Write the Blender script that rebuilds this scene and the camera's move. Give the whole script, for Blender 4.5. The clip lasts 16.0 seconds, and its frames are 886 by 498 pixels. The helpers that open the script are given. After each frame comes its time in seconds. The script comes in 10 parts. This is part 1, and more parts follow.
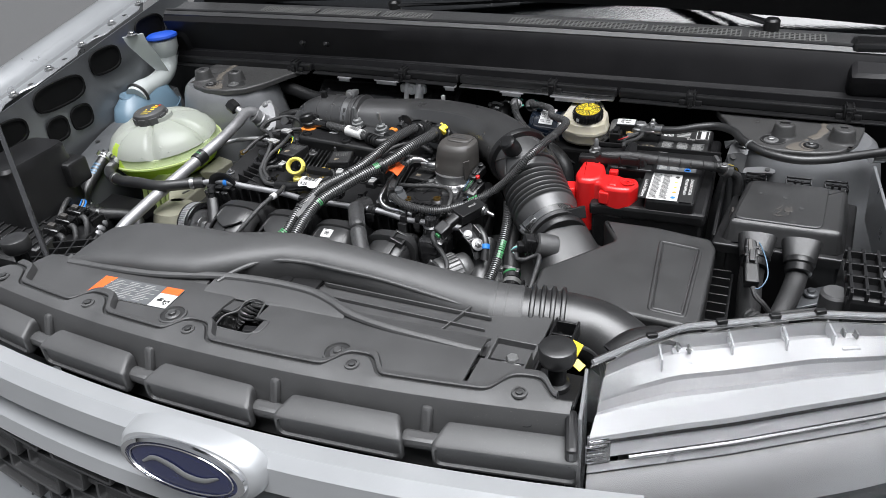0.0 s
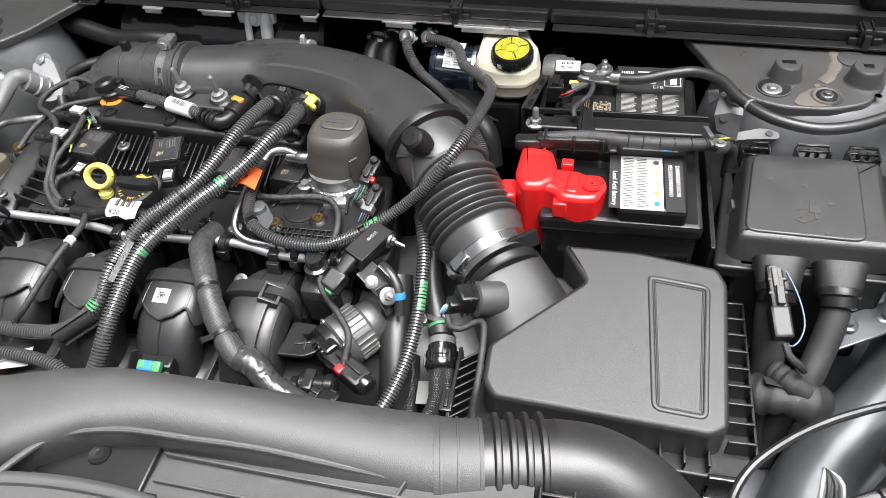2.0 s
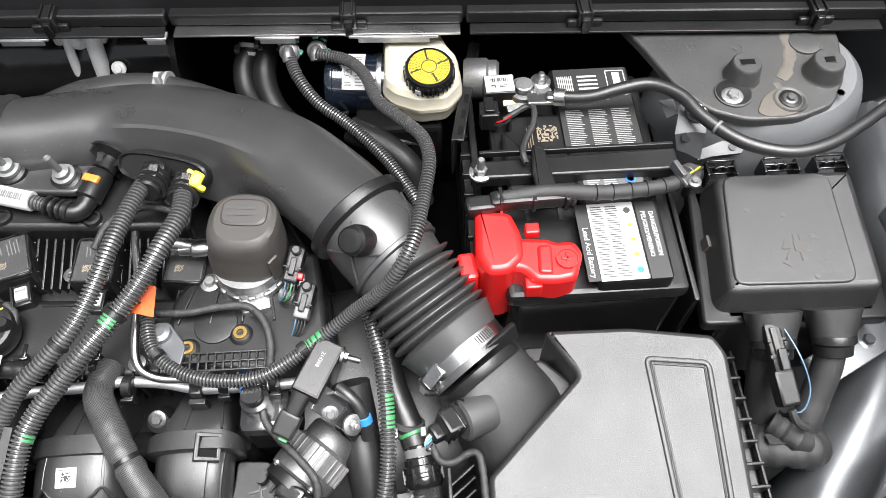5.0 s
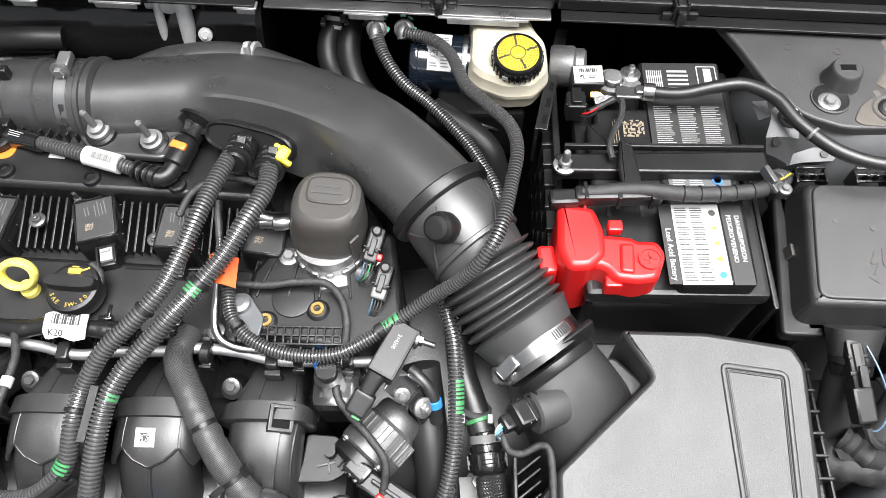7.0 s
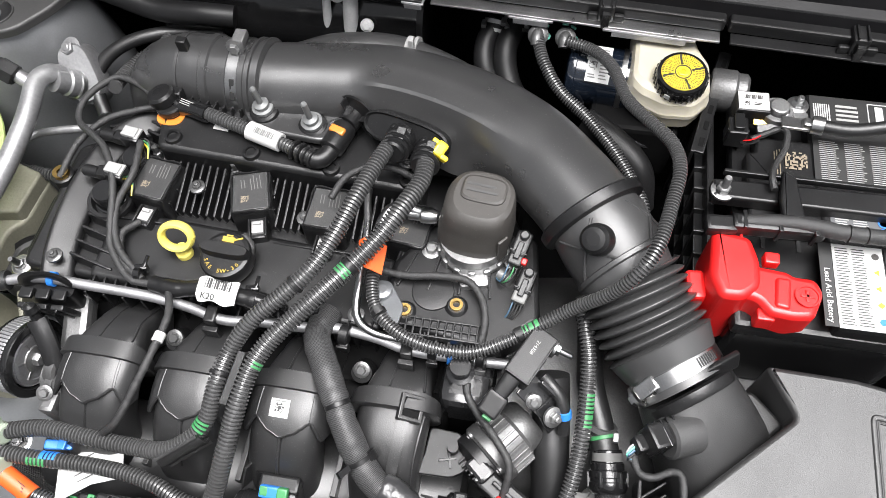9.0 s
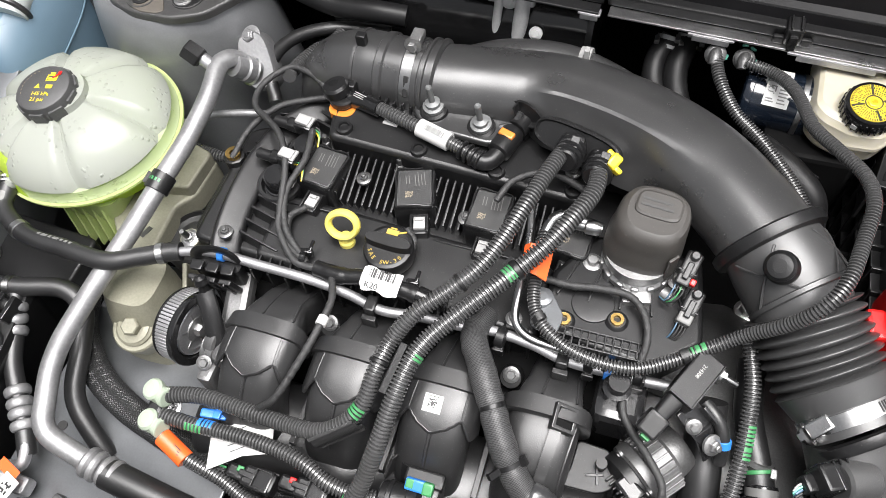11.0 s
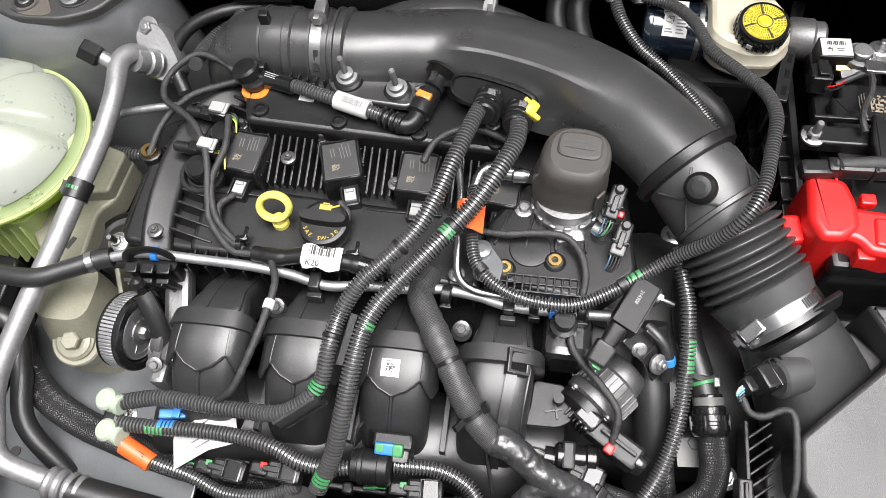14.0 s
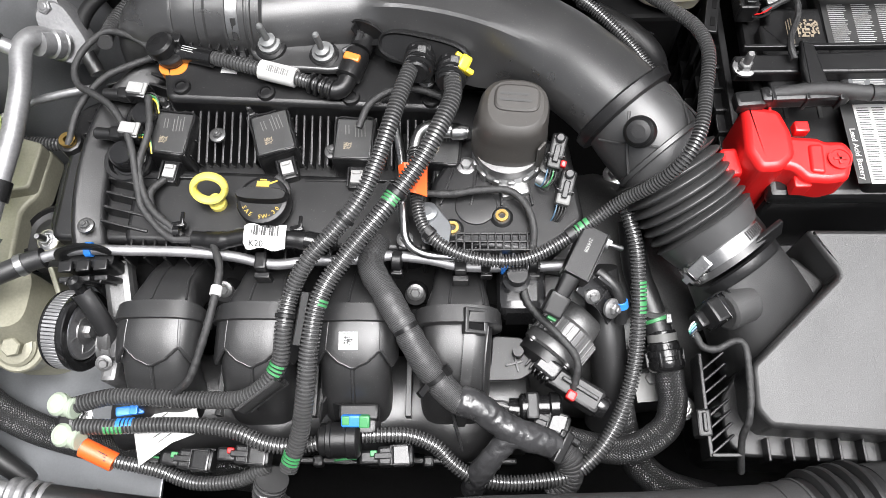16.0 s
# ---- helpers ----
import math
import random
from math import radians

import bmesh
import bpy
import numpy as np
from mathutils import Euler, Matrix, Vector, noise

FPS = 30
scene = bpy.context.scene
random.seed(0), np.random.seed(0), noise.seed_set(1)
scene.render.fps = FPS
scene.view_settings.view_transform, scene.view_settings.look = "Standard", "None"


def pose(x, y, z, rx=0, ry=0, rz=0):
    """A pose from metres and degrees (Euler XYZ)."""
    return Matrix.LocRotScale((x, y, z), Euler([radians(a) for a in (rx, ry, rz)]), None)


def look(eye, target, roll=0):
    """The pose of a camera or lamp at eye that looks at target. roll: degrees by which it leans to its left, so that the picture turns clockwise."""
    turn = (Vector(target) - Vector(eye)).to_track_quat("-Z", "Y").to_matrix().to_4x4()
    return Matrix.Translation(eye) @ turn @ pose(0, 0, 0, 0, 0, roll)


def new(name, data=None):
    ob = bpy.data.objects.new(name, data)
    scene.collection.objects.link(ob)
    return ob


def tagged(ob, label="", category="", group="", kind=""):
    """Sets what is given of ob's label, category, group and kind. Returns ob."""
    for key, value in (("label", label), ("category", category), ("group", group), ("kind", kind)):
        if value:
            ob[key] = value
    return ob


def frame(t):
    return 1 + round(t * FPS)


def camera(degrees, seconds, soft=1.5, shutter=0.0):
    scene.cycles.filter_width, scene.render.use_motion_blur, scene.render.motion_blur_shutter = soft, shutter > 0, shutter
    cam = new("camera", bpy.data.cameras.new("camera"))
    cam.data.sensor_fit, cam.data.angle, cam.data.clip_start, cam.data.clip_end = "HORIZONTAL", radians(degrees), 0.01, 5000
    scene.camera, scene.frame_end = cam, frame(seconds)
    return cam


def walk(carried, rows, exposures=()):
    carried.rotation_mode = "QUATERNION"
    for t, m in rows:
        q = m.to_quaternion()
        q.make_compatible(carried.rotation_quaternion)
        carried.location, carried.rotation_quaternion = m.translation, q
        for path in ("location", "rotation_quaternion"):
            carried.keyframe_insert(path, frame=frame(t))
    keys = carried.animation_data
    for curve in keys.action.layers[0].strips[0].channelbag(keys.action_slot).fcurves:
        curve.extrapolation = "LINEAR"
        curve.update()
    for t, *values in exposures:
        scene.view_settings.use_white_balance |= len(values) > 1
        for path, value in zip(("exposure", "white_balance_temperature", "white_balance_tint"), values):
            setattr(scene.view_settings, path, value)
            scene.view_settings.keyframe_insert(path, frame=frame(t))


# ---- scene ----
cam = camera(61.04, 16.0, soft=0.75)
ROWS = [
    (0, 0.5114, -0.5252, 1.4769, 57.51, 4.42, 22.10),
    (0.5, 0.4299, -0.4928, 1.4737, 56.53, 5.48, 18.53),
    (1, 0.3404, -0.4142, 1.4652, 54.15, 5.59, 13.11),
    (1.5, 0.3206, -0.2644, 1.4540, 49.05, 3.56, 12.20),
    (2, 0.3405, -0.0851, 1.4692, 43.40, 4.19, 10.85),
    (2.5, 0.2834, 0.0179, 1.4793, 40.07, 4.15, 4.47),
    (3, 0.2096, 0.1061, 1.4852, 38.31, 1.53, -0.95),
    (3.2, 0.2019, 0.1321, 1.4809, 37.42, 0.29, -2.13),
    (5.3, 0.2092, 0.1933, 1.5307, 30.26, 0.25, -3.52),
    (5.5, 0.2076, 0.1941, 1.5336, 29.85, 0.32, -3.12),
    (6, 0.1968, 0.2012, 1.5332, 29.03, 0.44, -2.01),
    (6.5, 0.1861, 0.2054, 1.5339, 28.75, 0.43, -0.63),
    (7, 0.1644, 0.2105, 1.5328, 28.57, 0.55, 1.19),
    (7.5, 0.1458, 0.2116, 1.5317, 28.59, 0.69, 3.19),
    (8, 0.1256, 0.2086, 1.5324, 28.85, 1.08, 5.46),
    (8.5, 0.1099, 0.2066, 1.5326, 29.06, 1.54, 7.70),
    (9, 0.0919, 0.1991, 1.5339, 29.33, 1.98, 9.78),
    (9.5, 0.0702, 0.1855, 1.5284, 29.92, 2.33, 11.72),
    (10, 0.0510, 0.1731, 1.5322, 30.39, 2.80, 13.62),
    (10.2, 0.0441, 0.1724, 1.5345, 30.49, 3.11, 14.49),
    (12.3, -0.0383, 0.1629, 1.5340, 30.50, 4.78, 19.34),
    (12.5, -0.0378, 0.1596, 1.5359, 30.36, 4.78, 18.70),
    (13, -0.0295, 0.1564, 1.5358, 29.70, 4.64, 15.82),
    (13.5, -0.0074, 0.1552, 1.5355, 28.78, 4.20, 11.78),
    (14, 0.0011, 0.1612, 1.5436, 27.51, 3.41, 7.61),
    (14.5, -0.0056, 0.1728, 1.5453, 26.38, 2.57, 4.30),
    (15, -0.0076, 0.1843, 1.5472, 24.84, 2.19, 2.15),
    (15.5, -0.0034, 0.1912, 1.5477, 23.40, 2.14, 1.06),
    (16, -0.0040, 0.1888, 1.5463, 22.44, 2.02, 0.57),
]
walk(cam, [(t, pose(*place)) for t, *place in ROWS], [(0, 1.6, 6180, 10), (0.5, 1.70, 6420, 10), (1.0, 1.88, 6450, 10), (1.5, 2.02, 6450, 10), (2.5, 2.38, 6400, 10), (3.2, 2.42, 6400, 10), (5.5, 2.3, 6400, 10), (7.0, 2.25, 6400, 10), (9.0, 2.0, 6400, 11), (10.2, 2.0, 6420, 11), (12.3, 1.9, 6520, 11), (14.0, 1.9, 6480, 11), (16.0, 2.0, 6380, 11)])

EXPOSURE = 2.0
scene.view_settings.exposure = EXPOSURE

# ---- sky and sun: a bright overcast noon ----
world = bpy.data.worlds.new("overcast_sky")
scene.world = world
world.use_nodes = True
wn, wl = world.node_tree.nodes, world.node_tree.links
sky = wn.new("ShaderNodeTexSky")
sky.sky_type, sky.sun_disc = "NISHITA", False
sky.sun_elevation, sky.sun_rotation = radians(70), radians(95)
sky.air_density, sky.dust_density, sky.ozone_density = 1.0, 6.0, 1.0
grey = wn.new("ShaderNodeHueSaturation")
grey.inputs["Saturation"].default_value = 0.12
wl.new(sky.outputs[0], grey.inputs["Color"])
wl.new(grey.outputs[0], wn["Background"].inputs["Color"])
wn["Background"].inputs["Strength"].default_value = 0.030
sun_data = bpy.data.lights.new("sun", "SUN")
sun_data.energy, sun_data.angle, sun_data.color = 1.9, radians(48), (1.0, 0.98, 0.96)
sun = new("sun", sun_data)
sun.matrix_world = look((0.5, 0.1, 4.0), (0.1, 0.4, 0.9))

# ---- materials ----
def material(name, color, rough=0.5, metal=0.0, bump=0.0, scale=900.0, wear=0.12, coat=0.0, dust=0.0, **more):
    """Procedural surface: colour varied at two scales, rougher and smoother patches, and fine relief."""
    m = bpy.data.materials.new(name)
    m.use_nodes = True
    n, l = m.node_tree.nodes, m.node_tree.links
    p = n["Principled BSDF"]
    p.inputs["Metallic"].default_value = metal
    p.inputs["Specular IOR Level"].default_value = 0.75
    p.inputs["Coat Weight"].default_value = coat
    for key, value in more.items():
        p.inputs[key.replace("_", " ")].default_value = value
    at = n.new("ShaderNodeTexCoord")
    broad, fine = n.new("ShaderNodeTexNoise"), n.new("ShaderNodeTexNoise")
    broad.inputs["Scale"].default_value, broad.inputs["Detail"].default_value = 22.0, 6.0
    fine.inputs["Scale"].default_value, fine.inputs["Detail"].default_value = scale, 3.0
    for t in (broad, fine):
        l.new(at.outputs["Object"], t.inputs["Vector"])
    both = n.new("ShaderNodeMix")
    both.data_type = "FLOAT"
    both.inputs[0].default_value = 0.35
    l.new(broad.outputs["Fac"], both.inputs[2])
    l.new(fine.outputs["Fac"], both.inputs[3])
    ramp = n.new("ShaderNodeValToRGB")
    low, high = ramp.color_ramp.elements
    low.position, high.position = 0.3, 0.7
    low.color = (*[c * (1 - wear) for c in color], 1)
    high.color = (*[min(1, c * (1 + wear) + 0.004 * (wear > 0)) for c in color], 1)
    l.new(both.outputs[0], ramp.inputs["Fac"])
    shade = ramp.outputs["Color"]
    if dust:
        # settled dust: pale specks and a faint film in patches
        speck, film, lay = n.new("ShaderNodeTexNoise"), n.new("ShaderNodeMapRange"), n.new("ShaderNodeMix")
        speck.inputs["Scale"].default_value, speck.inputs["Detail"].default_value = 520.0, 4.0
        l.new(at.outputs["Object"], speck.inputs["Vector"])
        film.inputs["From Min"].default_value, film.inputs["From Max"].default_value, film.inputs["To Max"].default_value = 0.64, 0.78, dust
        l.new(speck.outputs["Fac"], film.inputs["Value"])
        lay.data_type = "RGBA"
        lay.inputs[7].default_value = (0.34, 0.33, 0.31, 1)
        l.new(film.outputs[0], lay.inputs[0])
        l.new(shade, lay.inputs[6])
        shade = lay.outputs[2]
    l.new(shade, p.inputs["Base Color"])
    spread = n.new("ShaderNodeMapRange")
    spread.inputs["To Min"].default_value, spread.inputs["To Max"].default_value = max(0.02, rough - 0.09), min(1, rough + 0.09)
    l.new(broad.outputs["Fac"], spread.inputs["Value"])
    l.new(spread.outputs[0], p.inputs["Roughness"])
    if bump:
        b = n.new("ShaderNodeBump")
        b.inputs["Strength"].default_value, b.inputs["Distance"].default_value = bump, 0.0006
        l.new(fine.outputs["Fac"], b.inputs["Height"])
        l.new(b.outputs[0], p.inputs["Normal"])
    return m


def woven(name, color, rough, scale, depth):
    """A braided sleeve: two crossing sets of strands in relief."""
    m = material(name, color, rough)
    n, l = m.node_tree.nodes, m.node_tree.links
    at = n.new("ShaderNodeTexCoord")
    wave = n.new("ShaderNodeTexChecker")
    wave.inputs["Scale"].default_value = scale
    tone = n.new("ShaderNodeMix")
    tone.data_type = "RGBA"
    tone.inputs[6].default_value = (*[c * 0.25 for c in color], 1)
    tone.inputs[7].default_value = (*[c * 2.2 for c in color], 1)
    l.new(wave.outputs["Fac"], tone.inputs[0])
    l.new(tone.outputs[2], n["Principled BSDF"].inputs["Base Color"])
    b = n.new("ShaderNodeBump")
    b.inputs["Strength"].default_value, b.inputs["Distance"].default_value = depth, 0.001
    l.new(at.outputs["UV"], wave.inputs["Vector"])
    l.new(wave.outputs["Fac"], b.inputs["Height"])
    l.new(b.outputs[0], n["Principled BSDF"].inputs["Normal"])
    return m


PANEL = material("grained_grey_plastic", (0.048, 0.048, 0.0485), 0.50, bump=0.6, scale=1500, dust=0.25, Specular_IOR_Level=1.0)
LIDGREY = material("coarse_grey_plastic", (0.021, 0.021, 0.0213), 0.42, bump=0.38, scale=1300, dust=0.12, Specular_IOR_Level=0.85, IOR=1.46)
PLASTIC = material("black_plastic", (0.010, 0.010, 0.0105), 0.33, bump=0.25, scale=1100, dust=0.18, Specular_IOR_Level=0.5)
GLOSSY = material("smooth_black_plastic", (0.010, 0.010, 0.0105), 0.17, dust=0.12)
DUCT = material("blow_moulded_black_plastic", (0.039, 0.039, 0.0395), 0.30, bump=0.2, scale=700, dust=0.3, Specular_IOR_Level=1.0, IOR=1.62)
RUNNER = material("moulded_black_nylon", (0.021, 0.021, 0.0215), 0.36, bump=0.25, scale=900, dust=0.25, Specular_IOR_Level=0.85)
CONDUIT = material("ribbed_conduit_plastic", (0.066, 0.066, 0.0665), 0.27, dust=0.1, Specular_IOR_Level=1.0)
# darker copy of the black rubber, with the scuttle's shade in its colour
HOSESHADE = material("black_hose_rubber_in_shade", (0.009, 0.009, 0.0095), 0.42, bump=0.2, scale=1400, dust=0.1, Specular_IOR_Level=0.35)
RUBBER = material("black_rubber", (0.013, 0.013, 0.0135), 0.40, bump=0.2, scale=1400, dust=0.2, Specular_IOR_Level=0.9)
BELLOWS = material("greyed_black_rubber", (0.049, 0.049, 0.0495), 0.40, bump=0.2, scale=1400, dust=0.15, Specular_IOR_Level=1.0)
PUMPGREY = material("dark_grey_foam_rubber", (0.052, 0.048, 0.044), 0.5, bump=0.3, scale=1200, dust=0.2)
VIOLET = material("violet_wire", (0.16, 0.06, 0.30), 0.4, wear=0.05)
TOWERGREY = material("dusty_black_plastic", (0.046, 0.0455, 0.045), 0.42, bump=0.6, scale=1500, dust=0.2, Specular_IOR_Level=0.8)
PRINTGREY = material("grey_print", (0.17, 0.17, 0.165), 0.5, wear=0)
SHINY = material("crinkled_shiny_tape", (0.045, 0.045, 0.047), 0.30, 0.1, bump=1.0, scale=230, Specular_IOR_Level=1.0)
TAPE = material("cloth_tape", (0.027, 0.027, 0.0275), 0.5, bump=0.8, scale=1900)
SLEEVE = woven("woven_sleeve", (0.042, 0.042, 0.043), 0.5, 1.0, 1.0)
BRAID = material("braided_nylon", (0.018, 0.018, 0.0185), 0.36, dust=0.1, Specular_IOR_Level=0.8)
BAY = material("silver_bay_paint", (0.165, 0.172, 0.18), 0.33, 0.6, bump=0.1, scale=500, wear=0.12, dust=0.1)
# the bay paint again, paler and less metallic so the tower walls look lit
TOWERLIT = material("silver_bay_paint_lit", (0.23, 0.235, 0.243), 0.34, 0.4, bump=0.1, scale=500, wear=0.12, dust=0.1)
BODY = material("silver_body_paint", (0.34, 0.35, 0.36), 0.30, 0.5, wear=0.03, coat=0.4)
SILVERTRIM = material("satin_silver_trim", (0.44, 0.45, 0.46), 0.36, 0.4, wear=0.03)
PIPEALU = material("oxidised_aluminium_pipe", (0.31, 0.31, 0.315), 0.48, 0.65, bump=0.5, scale=260, wear=0.25)
ALU = material("bare_aluminium", (0.44, 0.44, 0.45), 0.54, 0.9, bump=0.3, scale=400, wear=0.22)
CAST = material("cast_aluminium", (0.36, 0.36, 0.36), 0.46, 0.9, bump=0.6, scale=500, wear=0.25)
GREYCAST = material("grey_die_casting", (0.19, 0.19, 0.19), 0.46, 0.7, bump=0.5, scale=500, wear=0.3)
DARKCAST = material("dull_dark_casting", (0.155, 0.155, 0.155), 0.4, 0.7, bump=0.5, scale=500, wear=0.25)
STEEL = material("zinc_steel", (0.52, 0.52, 0.52), 0.3, 1.0, bump=0.15, scale=500, wear=0.2)
BLACKSTEEL = material("black_painted_steel", (0.02, 0.02, 0.021), 0.2, 0.0, wear=0.1, coat=0.4)
MOUNT = material("cream_cast_bracket", (0.27, 0.262, 0.20), 0.55, 0.3, bump=0.5, scale=350, wear=0.2)
BRASS = material("brass", (0.72, 0.48, 0.16), 0.3, 1.0, wear=0.15)
RED = material("red_plastic", (0.72, 0.012, 0.012), 0.36, wear=0.05)
YELLOW = material("yellow_plastic", (0.86, 0.66, 0.03), 0.4, wear=0.05)
PALEYELLOW = material("pale_yellow_plastic", (0.88, 0.76, 0.16), 0.35, wear=0.05)
ORANGE = material("orange_tape", (0.88, 0.13, 0.02), 0.45, wear=0.08)
ORANGECLIP = material("amber_clip_plastic", (0.78, 0.24, 0.03), 0.4, wear=0.08)
GREEN = material("green_tape", (0.05, 0.26, 0.09), 0.45, wear=0.1)
BLUE = material("blue_plastic", (0.03, 0.22, 0.72), 0.4, wear=0.08)
CYAN = material("pale_teal_clip", (0.16, 0.55, 0.42), 0.4, wear=0.1)
WHITE = material("white_label", (0.66, 0.66, 0.65), 0.5, wear=0.03)
# near-white, so pipes below the scuttle look lit: their reflection is in the colour
GLEAMPIPE = material("aluminium_with_gleam_in_colour", (0.82, 0.82, 0.82), 0.45, 0.2, bump=0.2, scale=400, wear=0.15)
PLATEGREY = material("grey_painted_plate", (0.13, 0.132, 0.135), 0.5, 0.3, bump=0.2, scale=500, wear=0.15)
STUDGREY = material("grey_coated_stud", (0.20, 0.205, 0.205), 0.45, 0.2, wear=0.1)
WHITEPLASTIC = material("white_plastic", (0.38, 0.38, 0.375), 0.4, wear=0.05)
CREAM = material("milky_reservoir_plastic", (0.60, 0.56, 0.45), 0.38, wear=0.05, Subsurface_Weight=0.3, Subsurface_Radius=(0.02, 0.02, 0.012))
JADE = material("pale_green_fitting", (0.37, 0.43, 0.34), 0.4, wear=0.05)
PALETAN = material("tan_print", (0.30, 0.25, 0.18), 0.5, wear=0)
# black for print; it also draws the shade in gaps, holes and slots
INK = material("black_print_and_gap_shade", (0.02, 0.02, 0.02), 0.5, wear=0)
SEALER = material("seam_sealer", (0.105, 0.092, 0.076), 0.6, bump=0.6, scale=600, wear=0.3)
# near-black for linings; also puts shade into deep gaps, fills and openings
SHADEBLACK = material("black_lining_and_deep_shade", (0.003, 0.003, 0.0032), 0.7, bump=0.3, scale=200, Specular_IOR_Level=0.15)
COWL = material("smooth_black_scuttle_plastic", (0.0075, 0.0072, 0.0082), 0.50, bump=0.2, scale=900, dust=0.05, Specular_IOR_Level=0.25)
GROUND = material("asphalt", (0.06, 0.06, 0.06), 0.85, bump=0.8, scale=300)
NAVYBLACK = material("glossy_blue_black_enamel", (0.006, 0.010, 0.018), 0.14, wear=0.05, coat=0.6)
NAVY = material("blue_enamel", (0.018, 0.023, 0.072), 0.25, wear=0.05, coat=0.5)
WASHER = material("pale_blue_tank_plastic", (0.12, 0.19, 0.25), 0.4, wear=0.06)
RESERVOIRWHITE = material("white_filler_neck", (0.50, 0.53, 0.52), 0.38, wear=0.05, Subsurface_Weight=0.2, Subsurface_Radius=(0.01, 0.01, 0.01))
BLUECAP = material("blue_cap", (0.02, 0.09, 0.55), 0.35, wear=0.06)
LENSWHITE = material("white_lamp_body", (0.165, 0.17, 0.175), 0.40, 0.1, wear=0.03)
LIDBLACK = material("grained_black_plastic", (0.019, 0.019, 0.0193), 0.42, bump=0.6, scale=1500, dust=0.12, Specular_IOR_Level=1.0, IOR=1.53)
LABELGREY = material("worn_white_print", (0.42, 0.42, 0.41), 0.5, wear=0.1)
TABLEGREY = material("grey_label_ground", (0.10, 0.105, 0.11), 0.5, wear=0.05)
DULLYELLOW = material("dull_yellow_print", (0.55, 0.38, 0.04), 0.5, wear=0.1)
PALEBLUE = material("pale_blue_wire", (0.07, 0.15, 0.24), 0.4, wear=0.05)
COVERBLACK = material("semi_gloss_black_plastic", (0.0085, 0.0085, 0.009), 0.36, bump=0.25, scale=1100, dust=0.18, Specular_IOR_Level=0.6)
LAMPSILVER = material("silver_lamp_bezel", (0.56, 0.565, 0.57), 0.4, 0.2, wear=0.03)
LAMPGREY = material("grey_lamp_tray", (0.165, 0.168, 0.173), 0.4, 0.1, wear=0.06)
GUIDE = material("light_guide_plastic", (0.44, 0.445, 0.455), 0.3, 0.2, bump=0.6, scale=300)
CHROME = material("chrome", (0.80, 0.80, 0.81), 0.08, 1.0, wear=0.03)
COOLANT = material("yellow_green_coolant", (0.50, 0.72, 0.02), 0.3, wear=0.05, Subsurface_Weight=0.5, Subsurface_Radius=(0.03, 0.03, 0.005))


def clear(name, tint, rough, see, through_light=0.32):
    """Clear or milky plastic: partly see-through, partly scattering, with a glossy skin."""
    m = bpy.data.materials.new(name)
    m.use_nodes = True
    n, l = m.node_tree.nodes, m.node_tree.links
    p = n["Principled BSDF"]
    p.inputs["Base Color"].default_value = (*tint, 1)
    p.inputs["Roughness"].default_value = rough
    if see < 0.3:
        # condensation beads inside
        at, drops, ramp, lump = n.new("ShaderNodeTexCoord"), n.new("ShaderNodeTexVoronoi"), n.new("ShaderNodeMapRange"), n.new("ShaderNodeBump")
        drops.inputs["Scale"].default_value = 150.0
        l.new(at.outputs["Object"], drops.inputs["Vector"])
        ramp.inputs["From Min"].default_value, ramp.inputs["From Max"].default_value = 0.34, 0.14
        l.new(drops.outputs["Distance"], ramp.inputs["Value"])
        patch, gate, much = n.new("ShaderNodeTexNoise"), n.new("ShaderNodeMapRange"), n.new("ShaderNodeMath")
        patch.inputs["Scale"].default_value = 24.0
        l.new(at.outputs["Object"], patch.inputs["Vector"])
        gate.inputs["From Min"].default_value, gate.inputs["From Max"].default_value = 0.46, 0.58
        l.new(patch.outputs["Fac"], gate.inputs["Value"])
        much.operation = "MULTIPLY"
        l.new(ramp.outputs[0], much.inputs[0])
        l.new(gate.outputs[0], much.inputs[1])
        lump.inputs["Strength"].default_value, lump.inputs["Distance"].default_value = 0.75, 0.0018
        l.new(much.outputs[0], lump.inputs["Height"])
        l.new(lump.outputs[0], p.inputs["Normal"])
    soft, thin, a, b = n.new("ShaderNodeBsdfTranslucent"), n.new("ShaderNodeBsdfTransparent"), n.new("ShaderNodeMixShader"), n.new("ShaderNodeMixShader")
    soft.inputs["Color"].default_value = (*tint, 1)
    a.inputs[0].default_value, b.inputs[0].default_value = through_light, see
    l.new(p.outputs[0], a.inputs[1])
    l.new(soft.outputs[0], a.inputs[2])
    l.new(a.outputs[0], b.inputs[1])
    l.new(thin.outputs[0], b.inputs[2])
    l.new(b.outputs[0], n["Material Output"].inputs["Surface"])
    return m


MILKY = clear("milky_tank_plastic", (0.53, 0.55, 0.505), 0.24, 0.19)
MILKYMID = clear("milky_tank_plastic_tinted", (0.61, 0.68, 0.44), 0.26, 0.25)
MILKYLOW = clear("milky_tank_plastic_wetted", (0.74, 0.96, 0.10), 0.3, 0.22, 0.5)
FOOTMILK = clear("milky_foot_plastic", (0.74, 0.84, 0.40), 0.35, 0.22, 0.45)
CLEARRIM = clear("clear_lamp_rim", (0.62, 0.63, 0.65), 0.12, 0.60)
GLASS = bpy.data.materials.new("clear_lamp_lens")
GLASS.use_nodes = True
g = GLASS.node_tree.nodes["Principled BSDF"]
g.inputs["Roughness"].default_value, g.inputs["Transmission Weight"].default_value, g.inputs["IOR"].default_value = 0.04, 1.0, 1.12
